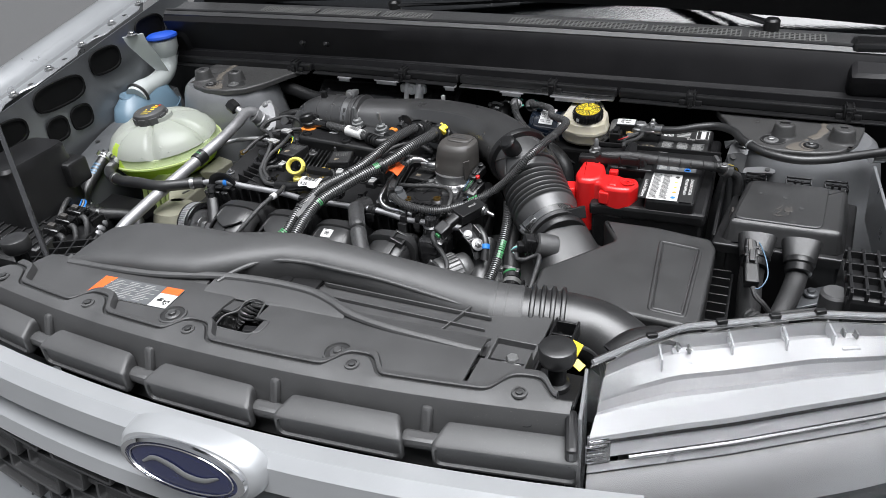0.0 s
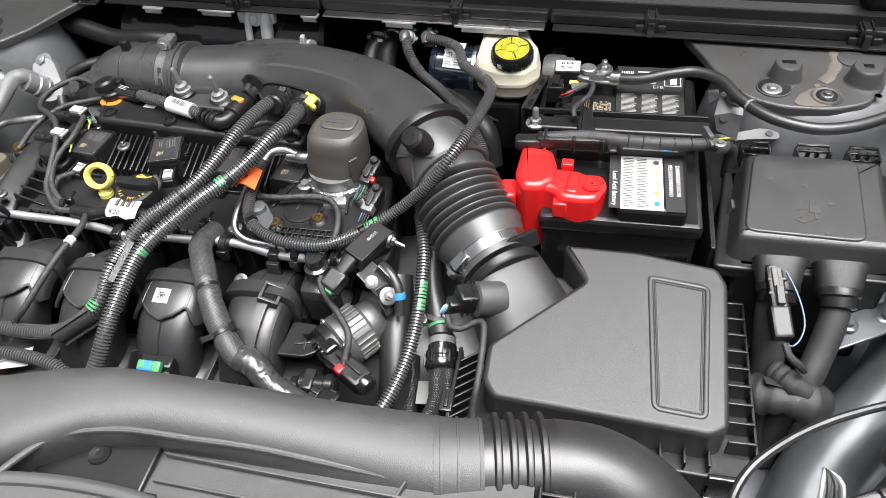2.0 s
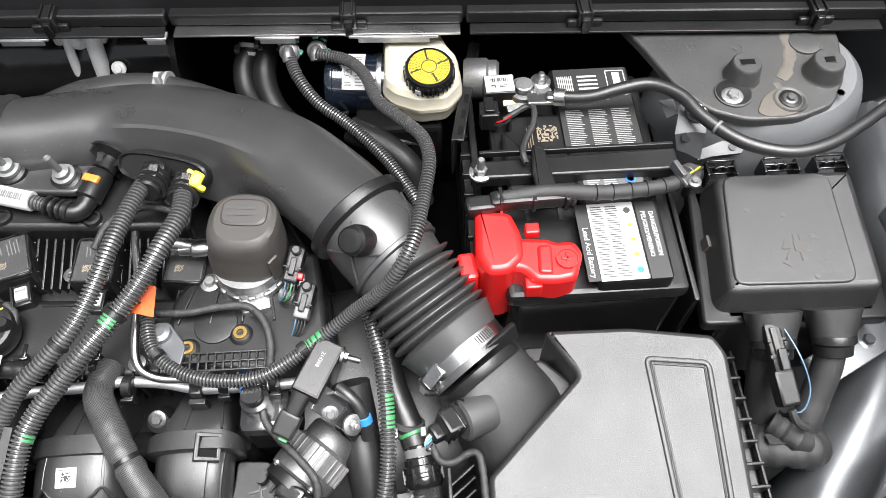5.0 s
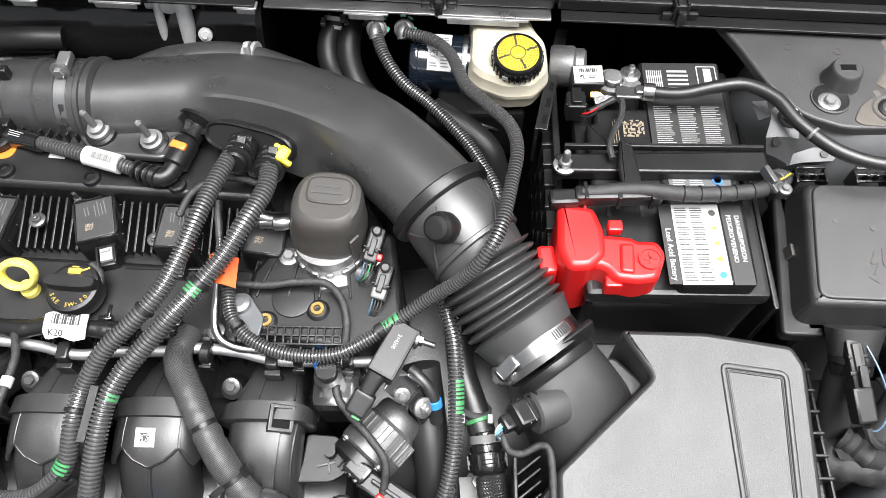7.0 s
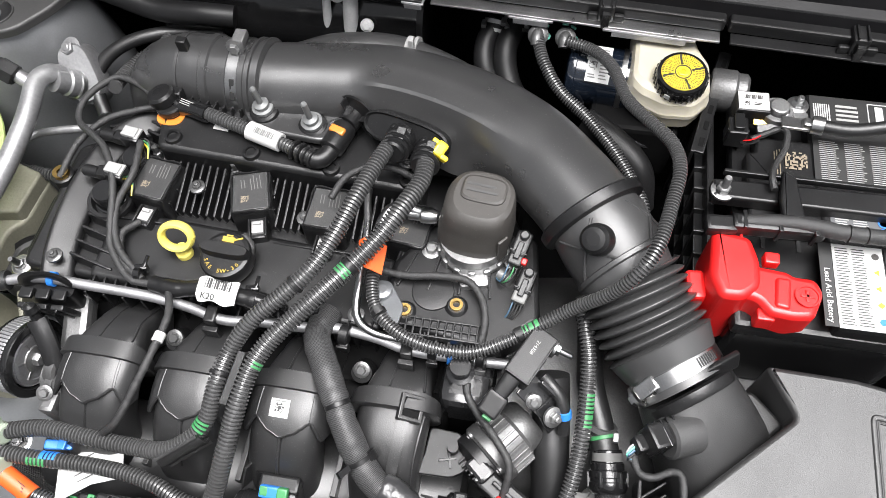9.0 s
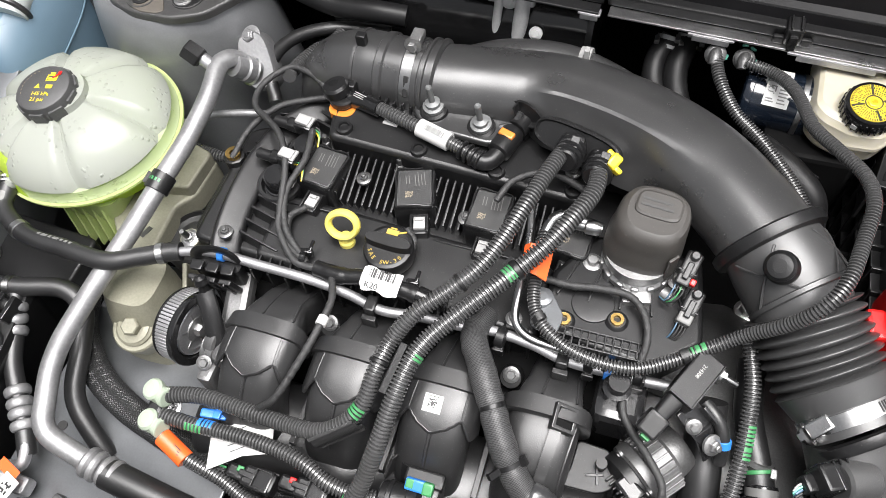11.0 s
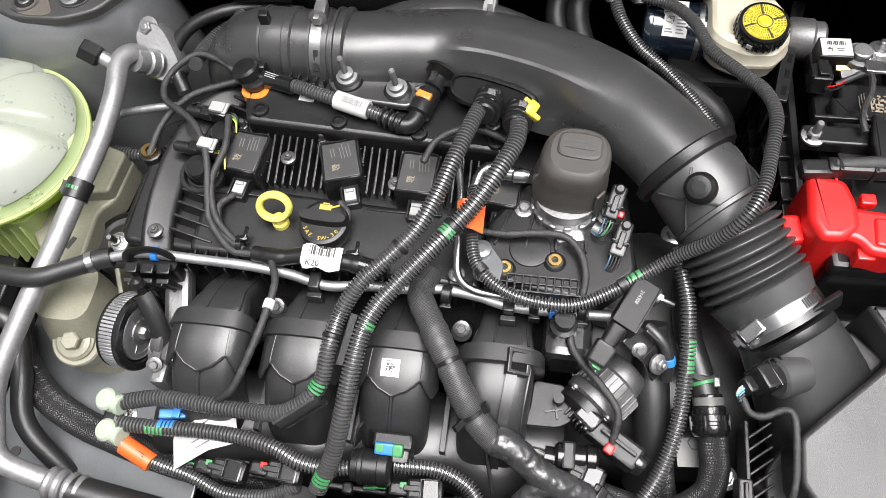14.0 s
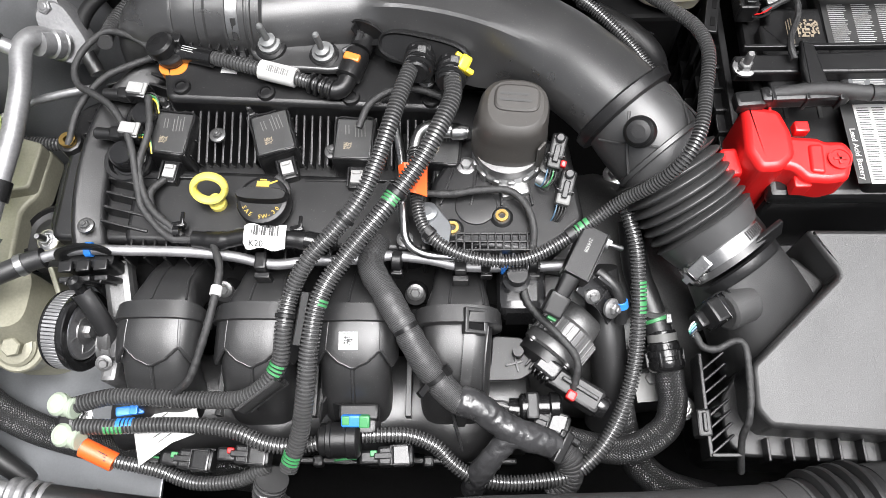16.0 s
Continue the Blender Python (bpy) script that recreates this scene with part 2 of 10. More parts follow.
SCREEN = material("dark_windscreen", (0.006, 0.007, 0.008), 0.08, bump=0.5, scale=260, wear=0, dust=0.06)


# ---- shape tools ----
WM = {}


def thing(name, at, label, category, group="", turn=0.0):
    """A top-level thing: an Empty at its base."""
    ob = new(name)
    ob.empty_display_size = 0.02
    ob.matrix_basis = Matrix.Translation(at) @ Matrix.Rotation(radians(turn), 4, "Z")
    WM[ob] = ob.matrix_basis.copy()
    return tagged(ob, label, category, group)


def meshed(name, bm, mat, sharp=35):
    bmesh.ops.recalc_face_normals(bm, faces=bm.faces[:])
    lim = radians(sharp)
    for e in bm.edges:
        e.smooth = len(e.link_faces) == 2 and e.calc_face_angle(0.0) < lim
    me = bpy.data.meshes.new(name)
    bm.to_mesh(me)
    bm.free()
    me.materials.append(mat)
    return me


def part(name, bm, mat, parent, label="", sharp=35):
    """One mesh object under a thing or a part; bm is in world coordinates."""
    m = WM[parent]
    bm.transform(m.inverted())
    ob = new(name, meshed(name, bm, mat, sharp))
    ob.parent = parent
    WM[ob] = m
    return tagged(ob, label)


def solo(name, bm, mat, label, category, group="", kind="", sharp=35):
    """A top-level thing of one mesh, with its origin at its base."""
    xs = [v.co for v in bm.verts]
    at = Vector(((min(c.x for c in xs) + max(c.x for c in xs)) / 2, (min(c.y for c in xs) + max(c.y for c in xs)) / 2, min(c.z for c in xs)))
    bm.transform(Matrix.Translation(-at))
    ob = new(name, meshed(name, bm, mat, sharp))
    ob.matrix_basis = Matrix.Translation(at)
    WM[ob] = ob.matrix_basis.copy()
    return tagged(ob, label, category, group, kind)


def join(*bms):
    """Several bmeshes as one."""
    out = bms[0]
    for b in bms[1:]:
        me = bpy.data.meshes.new("join")
        b.to_mesh(me)
        b.free()
        out.from_mesh(me)
        bpy.data.meshes.remove(me)
    return out


def put(bm, m):
    bm.transform(m)
    return bm


def rbox(size, at=(0, 0, 0), bevel=0.003, rot=(0, 0, 0), segs=2, taper=0.0):
    """A box with rounded edges, centred at a place; taper narrows its top."""
    bm = bmesh.new()
    bmesh.ops.create_cube(bm, size=1.0)
    for v in bm.verts:
        k = 1 - taper if v.co.z > 0 else 1
        v.co = Vector((v.co.x * size[0] * k, v.co.y * size[1] * k, v.co.z * size[2]))
    bevel = min(bevel, 0.45 * min(size))
    if bevel > 0:
        made = bmesh.ops.bevel(bm, geom=bm.edges[:], offset=bevel, segments=segs, profile=0.5, affect="EDGES")
        for f in made["faces"]:
            f.smooth = True
    return put(bm, pose(*at, *rot))


def lathe(profile, at=(0, 0, 0), axis=(0, 0, 1), seg=32, squash=(1, 1), spin=0):
    """A turned body from rows of (radius, height), about an axis."""
    bm = bmesh.new()
    rings = []
    for r, h in profile:
        ring = []
        for k in range(seg):
            a = 2 * math.pi * k / seg + spin
            ring.append(bm.verts.new((r * math.cos(a) * squash[0], r * math.sin(a) * squash[1], h)))
        rings.append(ring)
    for a, b in zip(rings, rings[1:]):
        for k in range(seg):
            bm.faces.new((a[k], a[(k + 1) % seg], b[(k + 1) % seg], b[k])).smooth = True
    bm.faces.new(rings[0][::-1])
    bm.faces.new(rings[-1])
    turn = Vector(axis).to_track_quat("Z", "Y").to_matrix().to_4x4()
    return put(bm, Matrix.Translation(at) @ turn)


def rounded(points, r, n=4):
    """A polygon with its corners rounded."""
    out = []
    pts = [Vector(p) for p in points]
    for i, p in enumerate(pts):
        a, b = pts[i - 1] - p, pts[(i + 1) % len(pts)] - p
        k = min(r, 0.45 * a.length, 0.45 * b.length)
        p0, p1 = p + a.normalized() * k, p + b.normalized() * k
        for j in range(n + 1):
            t = j / n
            out.append((1 - t) ** 2 * p0 + 2 * t * (1 - t) * p + t * t * p1)
    return out


def prism(points, z0, z1, bevel=0.004, corner=0.0, inset=0.0, height=None):
    """A plan outline raised from z0 to z1, with a rounded upper edge. height(x, y) adds to the top."""
    pts = rounded(points, corner) if corner else [Vector(p) for p in points]
    bm = bmesh.new()
    area = sum(a.x * b.y - b.x * a.y for a, b in zip(pts, pts[1:] + pts[:1]))
    if area < 0:
        pts.reverse()
    n = len(pts)

    def offset(d):
        out = []
        for i in range(n):
            e0, e1 = (pts[i] - pts[i - 1]), (pts[(i + 1) % n] - pts[i])
            n0, n1 = Vector((-e0.y, e0.x)), Vector((-e1.y, e1.x))
            v = (n0.normalized() + n1.normalized())
            v = v.normalized() if v.length > 1e-6 else n0.normalized()
            out.append(pts[i] + v * d)
        return out
    levels = [(z0, 0.0)]
    for j in range(4):
        a = j / 3 * math.pi / 2
        levels.append((z1 - bevel + bevel * math.sin(a), inset + bevel * (1 - math.cos(a))))
    rings = []
    for z, d in levels:
        ring = []
        for q in offset(d) if d else pts:
            up = height(q.x, q.y) if height and z > z0 else 0
            ring.append(bm.verts.new((q.x, q.y, z + up)))
        rings.append(ring)
    for a, b in zip(rings, rings[1:]):
        for k in range(n):
            bm.faces.new((a[k], a[(k + 1) % n], b[(k + 1) % n], b[k])).smooth = a is not rings[0]
    bm.faces.new(rings[0][::-1])
    bm.faces.new(rings[-1])
    return bm


def curve_points(points, step):
    """A smooth line through the points, sampled at even steps."""
    p = [Vector(q) for q in points]
    p = [2 * p[0] - p[1]] + p + [2 * p[-1] - p[-2]]
    raw = []
    for a, b, c, d in zip(p, p[1:], p[2:], p[3:]):
        for j in range(16):
            t = j / 16
            raw.append(0.5 * (2 * b + (c - a) * t + (2 * a - 5 * b + 4 * c - d) * t * t + (3 * b - a - 3 * c + d) * t ** 3))
    raw.append(p[-2])
    far = [0.0]
    for a, b in zip(raw, raw[1:]):
        far.append(far[-1] + (b - a).length)
    count = max(2, round(far[-1] / step))
    out, i = [], 0
    for k in range(count + 1):
        s = far[-1] * k / count
        while i < len(far) - 2 and far[i + 1] < s:
            i += 1
        t = (s - far[i]) / max(1e-9, far[i + 1] - far[i])
        out.append(raw[i].lerp(raw[i + 1], t))
    return out, far[-1]


def bent(fn, k, seg, power):
    v = fn(2 * math.pi * (k + 0.5 * (power > 2)) / seg)
    return math.copysign(abs(v) ** (2 / power), v)


def sweep(points, radius, seg=12, step=0.006, rib=None, flat=(1, 1), size=None, uv=None, power=2.0):
    """A hose along a smooth line. rib: (pitch, depth) of its corrugation. size(t): factor along it. uv: strands round and per metre."""
    if rib:
        step = rib[0] / 5
    line, total = curve_points(points, step)
    bm = bmesh.new()
    layer = bm.loops.layers.uv.new("along") if uv else None
    rings = []
    side = None
    for i, c in enumerate(line):
        ahead = (line[min(i + 1, len(line) - 1)] - line[max(i - 1, 0)]).normalized()
        if side is None:
            side = ahead.cross(Vector((0, 0, 1)))
            side = side.normalized() if side.length > 0.05 else Vector((1, 0, 0))
        side = (side - ahead * side.dot(ahead)).normalized()
        other = ahead.cross(side)
        r = radius * (size(i / (len(line) - 1)) if size else 1)
        if rib:
            r -= rib[1] * (0, 0, 0, 1, 1)[i % 5]
        rings.append([bm.verts.new(c + side * (r * flat[0] * bent(math.cos, k, seg, power)) + other * (r * flat[1] * bent(math.sin, k, seg, power))) for k in range(seg)])
    for i, (a, b) in enumerate(zip(rings, rings[1:])):
        for k in range(seg):
            f = bm.faces.new((a[k], a[(k + 1) % seg], b[(k + 1) % seg], b[k]))
            f.smooth = True
            if uv:
                for loop, (du, dv) in zip(f.loops, ((0, 0), (1, 0), (1, 1), (0, 1))):
                    u, v = (k + du) / seg * uv[0], (i + dv) * total / (len(rings) - 1) * uv[1]
                    loop[layer].uv = (u + v, u - v)
    bm.faces.new(rings[0][::-1])
    bm.faces.new(rings[-1])
    return bm


def loft(rings):
    """A body through closed rings of the same count."""
    bm = bmesh.new()
    made = [[bm.verts.new(p) for p in ring] for ring in rings]
    n = len(made[0])
    for a, b in zip(made, made[1:]):
        for k in range(n):
            bm.faces.new((a[k], a[(k + 1) % n], b[(k + 1) % n], b[k])).smooth = True
    bm.faces.new(made[0][::-1])
    bm.faces.new(made[-1])
    return bm


def superring(centre, u, v, a, b, power=3.0, n=28):
    """A rounded-rectangle ring round a centre, with half axes a along u and b along v."""
    out = []
    for k in range(n):
        t = 2 * math.pi * k / n
        c, s = math.cos(t), math.sin(t)
        out.append(Vector(centre) + Vector(u) * (a * math.copysign(abs(c) ** (2 / power), c)) + Vector(v) * (b * math.copysign(abs(s) ** (2 / power), s)))
    return out


def sheet(rows, thick=0.002):
    """A sheet through rows of points, with thickness downwards along its normals."""
    bm = bmesh.new()
    grid = [[bm.verts.new(p) for p in row] for row in rows]
    for a, b in zip(grid, grid[1:]):
        for k in range(len(a) - 1):
            bm.faces.new((a[k], a[k + 1], b[k + 1], b[k])).smooth = True
    bmesh.ops.recalc_face_normals(bm, faces=bm.faces[:])
    bmesh.ops.solidify(bm, geom=bm.faces[:], thickness=thick)
    return bm


def bolt(at, r=0.006, axis=(0, 0, 1), stem=0.0):
    """A flanged hexagon bolt head, with a threaded stem if it has one."""
    bms = [lathe([(r * 1.7, -0.002), (r * 1.7, 0.001), (r * 1.2, 0.002)], at, axis, 20), lathe([(r, 0.001), (r, r * 0.9), (r * 0.85, r * 1.05)], at, axis, 6)]
    if stem:
        bms.append(lathe([(r * 0.55, 0), (r * 0.55, stem * 0.93), (r * 0.4, stem)], at, axis, 12))
    return join(*bms)


def writing(text, size, m, depth=0.0002):
    """Raised letters in the built-in font, as a bmesh lying on a surface's own axes m."""
    cu = bpy.data.curves.new("writing", "FONT")
    cu.body, cu.size, cu.extrude, cu.align_x, cu.align_y = text, size, depth, "CENTER", "CENTER"
    cu.resolution_u = 2
    ob = new("writing", cu)
    me = bpy.data.meshes.new_from_object(ob.evaluated_get(bpy.context.evaluated_depsgraph_get()))
    bm = bmesh.new()
    bm.from_mesh(me)
    bpy.data.meshes.remove(me)
    bpy.data.objects.remove(ob)
    bpy.data.curves.remove(cu)
    return put(bm, m)


def bars(rows, width, height, m, seed=1, fill=0.5):
    """Lines of unreadable print as thin bars, on a surface's own axes m."""
    rnd, bms = random.Random(seed), []
    for i in range(rows):
        y = height * (0.5 - (i + 0.5) / rows)
        w = width * rnd.uniform(0.75, 1.0)
        bms.append(rbox((w, height / rows * fill, 0.0003), (-(width - w) / 2, y, 0), 0))
    return put(join(*bms), m)


def blocks(n, size, m, seed=2):
    """A square code as a scatter of small dark blocks, on a surface's own axes m."""
    rnd, bms = random.Random(seed), []
    for i in range(n):
        for j in range(n):
            if rnd.random() < 0.5:
                bms.append(rbox((size / n, size / n, 0.0003), ((i + 0.5) / n * size - size / 2, (j + 0.5) / n * size - size / 2, 0), 0))
    return put(join(*bms), m)


def plate(size, m, thick=0.0006):
    return put(rbox((size[0], size[1], thick), (0, 0, 0), 0), m)


def face(at, normal=(0, 0, 1), turn=0):
    """The axes of a surface at a place, with its normal and a turn about it."""
    q = Vector(normal).normalized()
    base = q.to_track_quat("Z", "Y").to_matrix().to_4x4() if abs(q.z) < 0.999 else Matrix.Identity(4)
    if 0.01 < abs(q.z) < 0.999:
        y = (Vector((0, 1, 0)) - q * q.y).normalized()
        x = y.cross(q)
        base = Matrix((x, y, q)).transposed().to_4x4()
    return Matrix.Translation(at) @ base @ Matrix.Rotation(radians(turn), 4, "Z")

# ---- ground and the car's body round the bay ----
bm = bmesh.new()
bmesh.ops.create_grid(bm, x_segments=8, y_segments=8, size=600)
tagged(new("ground", meshed("ground", bm, GROUND)), "dark grey asphalt ground under the car", "ground", kind="structure")

bay = thing("engine_bay", (0, 0.5, 0.3), "silver painted engine bay of a car, open", "car body")
tagged(bay, kind="structure")
# near-black floor, firewall and panel carry the shade of the deep gaps
part("undertray", rbox((1.9, 1.3, 0.02), (0, 0.5, 0.42), 0.005), SHADEBLACK, bay)
part("firewall", rbox((1.7, 0.03, 0.62), (0, 1.0, 0.70), 0.005), SHADEBLACK, bay, "near-black firewall with the shade below the scuttle in its colour")
part("front_panel", rbox((0.78, 0.03, 0.42), (0.0, 0.04, 0.66), 0.005), SHADEBLACK, bay)
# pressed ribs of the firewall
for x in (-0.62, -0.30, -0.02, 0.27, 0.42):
    part("firewall_rib", rbox((0.05, 0.02, 0.42), (x, 0.982, 0.70), 0.008), SHADEBLACK, bay)


def lift(y):
    """The wing's flange rises towards the windscreen."""
    return 0.930 + 0.155 * y


def apron(side):
    """Inner wing panel with pressed openings, a bolted top flange, and the outer wing beyond."""
    s = side
    rows = []
    for i in range(17):
        y = 0.12 + 0.055 * i
        rows.append([(s * (0.78 + 0.0036 * i), y, 0.45), (s * (0.80 + 0.002 * i), y, 0.75), (s * (0.812 + 0.0016 * i), y, lift(y) - 0.06), (s * (0.820 + 0.0016 * i), y, lift(y) - 0.004)])
    part("inner_wing", sheet(rows, 0.003), BAY, bay)
    top, wing = [], []
    for i in range(40):
        y = 0.10 + 0.025 * i
        x = 0.812 + 0.0016 * i
        notch = 0.014 * (1 if i % 9 in (4, 5, 6) else 0)
        z = lift(y)
        top.append([(s * (x - 0.006 + notch), y, z - 0.002), (s * (x - 0.004 + notch), y, z), (s * (x + 0.026), y, z + 0.001), (s * (x + 0.030), y, z + 0.006), (s * (x + 0.052), y, z + 0.009), (s * (x + 0.060), y, z + 0.016)])
        wing.append([(s * (x + 0.060), y, z + 0.016), (s * (x + 0.072), y, z + 0.024), (s * (x + 0.085), y, z + 0.026), (s * (x + 0.110), y, z + 0.018), (s * (x + 0.150), y, z - 0.02), (s * (x + 0.19), y, z - 0.10), (s * (x + 0.20), y, z - 0.28)])
    part("wing_flange", sheet(top, 0.002), BODY, bay)
    part("outer_wing", sheet(wing, 0.002), BODY, bay, "silver painted front wing")
    for i in range(9):
        y = 0.14 + 0.105 * i
        part("flange_bolt", bolt((s * (0.826 + 0.0068 * i), y, lift(y) + 0.002), 0.006), STEEL, bay)
        part("flange_slot", lathe([(0.004, 0), (0.004, 0.0006)], (s * (0.826 + 0.0068 * i), y + 0.045, lift(y + 0.045) + 0.0006), seg=12, squash=(1, 1.8)), INK, bay)
    # openings in the inner wing, their inner shade in near-black, with a rolled rim
    for y, z, a, b in ((0.535, 0.976, 0.064, 0.024), (0.680, 0.998, 0.042, 0.024), (0.37, 0.948, 0.060, 0.024), (0.500, 0.912, 0.024, 0.022), (0.568, 0.912, 0.026, 0.022), (0.84, 1.020, 0.045, 0.026)):
        x = s * (0.806 + 0.029 * (y - 0.1) - 0.02 * (0.95 - z))
        hole = loft([superring((x - s * k, y, z), (0, 1, 0), (0, 0.05, 1), a + g, b + g, 3.0, 24) for k, g in ((0.0, 0.004), (0.004, 0.003), (0.004, -0.001), (0.001, -0.002))])
        part("pressing", hole, SHADEBLACK, bay)


apron(-1)
apron(1)


def tower(name, cx, cy, top, s):
    """Suspension tower with its flanged black cover, three stud domes, a drain hole and sealer."""
    t = thing(name, (cx, cy, 0.5), "silver painted suspension tower with a black cover plate", "suspension tower", "suspension towers")
    prof = [(0.165, 0.0), (0.150, 0.15), (0.134, 0.27), (0.122, 0.34), (0.115, 0.372), (0.108, 0.388), (0.098, 0.396)]
    part("tower_body", lathe(prof, (cx, cy + 0.030, top - 0.405), seg=48, squash=(1.0, 0.82)), TOWERLIT, t)
    outline = [(-0.155, 0.10), (-0.135, 0.06), (-0.11, 0.0), (-0.083, -0.037), (-0.045, -0.053), (0.01, -0.053), (0.05, -0.038), (0.075, 0.0), (0.088, 0.06), (0.088, 0.10)]
    pts = [(cx + s * x, cy + y) for x, y in outline]
    cover = part("cover_plate", prism(pts, top - 0.012, top - 0.001, 0.003, 0.012), TOWERGREY, t, "black grained plastic cover")
    for x, y, h, r, wide in ((-0.037, 0.008, 0.022, 0.0185, 0.0155), (0.051, 0.006, 0.022, 0.0200, 0.011)):
        at = (cx + s * x, cy + y, top - 0.002)
        cup = part("cap", lathe([(r + 0.0025, 0.0005), (r + 0.0008, 0.002), (r, 0.0045), (r * 0.87, h - 0.0035), (r * 0.83, h - 0.0012), (r * 0.76, h)], at, seg=36), TOWERGREY, cover, "tapered black stud cap")
        part("slot", rbox((wide, 0.0072, 0.0016), (at[0], at[1], at[2] + h), 0.0006), SHADEBLACK, cup)
        part("slot_edge", join(rbox((wide + 0.003, 0.0010, 0.0014), (at[0], at[1] + 0.0044, at[2] + h), 0.0004), rbox((wide + 0.003, 0.0010, 0.0014), (at[0], at[1] - 0.0044, at[2] + h), 0.0004)), TOWERGREY, cup)
    part("dimple", lathe([(0.018, 0.0006), (0.0172, 0.003), (0.015, 0.0036), (0.004, 0.0036)], (cx + s * 0.046, cy + 0.052, top - 0.002), seg=30), TOWERGREY, cover)
    for x, y, w in ((-0.080, 0.055, 0.0016), (0.030, 0.050, 0.0013), (-0.030, 0.050, 0.0013), (0.062, -0.022, 0.0013)):
        part("scuff", lathe([(0.0050, 0), (0.0050, 0.0006), (0.0050 - w * 0.5, 0.0006), (0.0049 - w * 0.5, 0)], (cx + s * x, cy + y, top - 0.0012), seg=18), PUMPGREY, cover)
    at = (cx + s * -0.052, cy - 0.016, top)
    part("drain_rim", lathe([(0.0205, -0.002), (0.0200, 0.0008), (0.0188, 0.0010), (0.0182, 0.0004)], at, seg=32), TOWERGREY, cover)
    part("drain_hole", lathe([(0.0185, -0.002), (0.0185, 0.0005), (0.0175, 0.0008)], at, seg=28), PLASTIC, cover, "dark hole")
    part("hole_bolt", join(lathe([(0.0118, 0), (0.0115, 0.001), (0.0085, 0.0018)], (at[0] - 0.003, at[1] - 0.005, top + 0.0006), seg=24), lathe([(0.0062, 0), (0.0062, 0.004), (0.0050, 0.005)], (at[0] - 0.003, at[1] - 0.005, top + 0.001), seg=6)), CAST, cover)
    part("stud_ring", lathe([(0.0185, 0), (0.0178, 0.0018), (0.0158, 0.0018), (0.0140, 0.0006)], (cx + s * 0.005, cy - 0.029, top - 0.001), seg=28), TOWERGREY, cover)
    part("stud_washer", lathe([(0.0118, 0), (0.0118, 0.0016), (0.009, 0.0022)], (cx + s * 0.005, cy - 0.029, top), seg=24), PLASTIC, cover)
    part("stud_bolt", bolt((cx + s * 0.005, cy - 0.029, top + 0.001), 0.0048), DARKCAST, cover)
    for run, wide in (([(0.030, 0.098), (0.029, 0.070), (0.026, 0.042), (0.016, 0.016), (0.004, 0.001)], 0.0066), ([(-0.002, -0.004), (0.0, -0.012)], 0.004)):
        seal = [(cx + s * x, cy + y, top - 0.001) for x, y in run]
        part("sealer_bead", sweep(seal, wide, 12, 0.002, flat=(1.0, 0.16), size=lambda k: 1 + 0.16 * math.sin(k * 23) + 0.08 * math.sin(61 * k)), SEALER, t, "dried seam sealer")
    patch = [(-0.002, -0.012), (0.004, -0.028), (0.012, -0.046), (-0.004, -0.051), (-0.026, -0.050), (-0.034, -0.044), (-0.024, -0.026), (-0.012, -0.016)]
    part("sealer_patch", prism([(cx + s * x, cy + y) for x, y in patch], top - 0.002, top + 0.0004, 0.0008, 0.006), SEALER, t, "dried seam sealer")
    return t


tower("suspension_tower", 0.60, 0.742, 0.922, 1)
tower("suspension_tower", -0.60, 0.775, 0.932, -1)

def crumpled_bead(points):
    """A hand-laid bead of sealer, uneven along its length."""
    return sweep(points, 0.006, 10, 0.002, size=lambda t: 0.8 + 0.25 * math.sin(37 * t) + 0.15 * math.sin(83 * t), flat=(1.2, 0.6))


# upper rail sweeping forward on the battery side
for s in (1,):
    pts = [(s * 0.80, 0.80, 0.75), (s * 0.775, 0.66, 0.745), (s * 0.745, 0.55, 0.725), (s * 0.70, 0.46, 0.715), (s * 0.645, 0.39, 0.70), (s * 0.60, 0.33, 0.69), (s * 0.55, 0.22, 0.68)]
    part("upper_rail", sweep(pts, 0.055, 24, 0.010, flat=(0.8, 1.15), power=2.6), BAY, bay)
    part("rail_weld", crumpled_bead([(0.655, 0.372, 0.752), (0.640, 0.352, 0.748), (0.628, 0.330, 0.742)]), SEALER, bay)
    part("apron_shelf", sheet([[(s * 0.82, y, 0.74), (s * 0.74, y, 0.70), (s * 0.60, y, 0.64)] for y in (0.1, 0.25, 0.4, 0.55, 0.7, 0.9)], 0.004), BAY, bay)
rail_line = [(-0.775, 0.82, 0.885), (-0.772, 0.747, 0.880), (-0.764, 0.675, 0.870), (-0.758, 0.596, 0.860), (-0.748, 0.546, 0.853), (-0.735, 0.493, 0.846), (-0.728, 0.44, 0.838)]
rail_pts, _ = curve_points(rail_line, 0.02)
part("inner_rail", sheet([[(p.x - 0.055, p.y + 0.01, p.z + 0.004), (p.x - 0.02, p.y, p.z + 0.006), (p.x, p.y, p.z), (p.x + 0.012, p.y - 0.004, p.z - 0.03), (p.x + 0.02, p.y - 0.006, p.z - 0.14)] for p in rail_pts], 0.003), BAY, bay, "painted inner rail")
for k in (3, 8, 13):
    q = rail_pts[min(k, len(rail_pts) - 1)]
    part("rail_hole", lathe([(0.005, 0), (0.005, 0.0006)], (q.x - 0.036, q.y, q.z + 0.0068), seg=16), INK, bay)
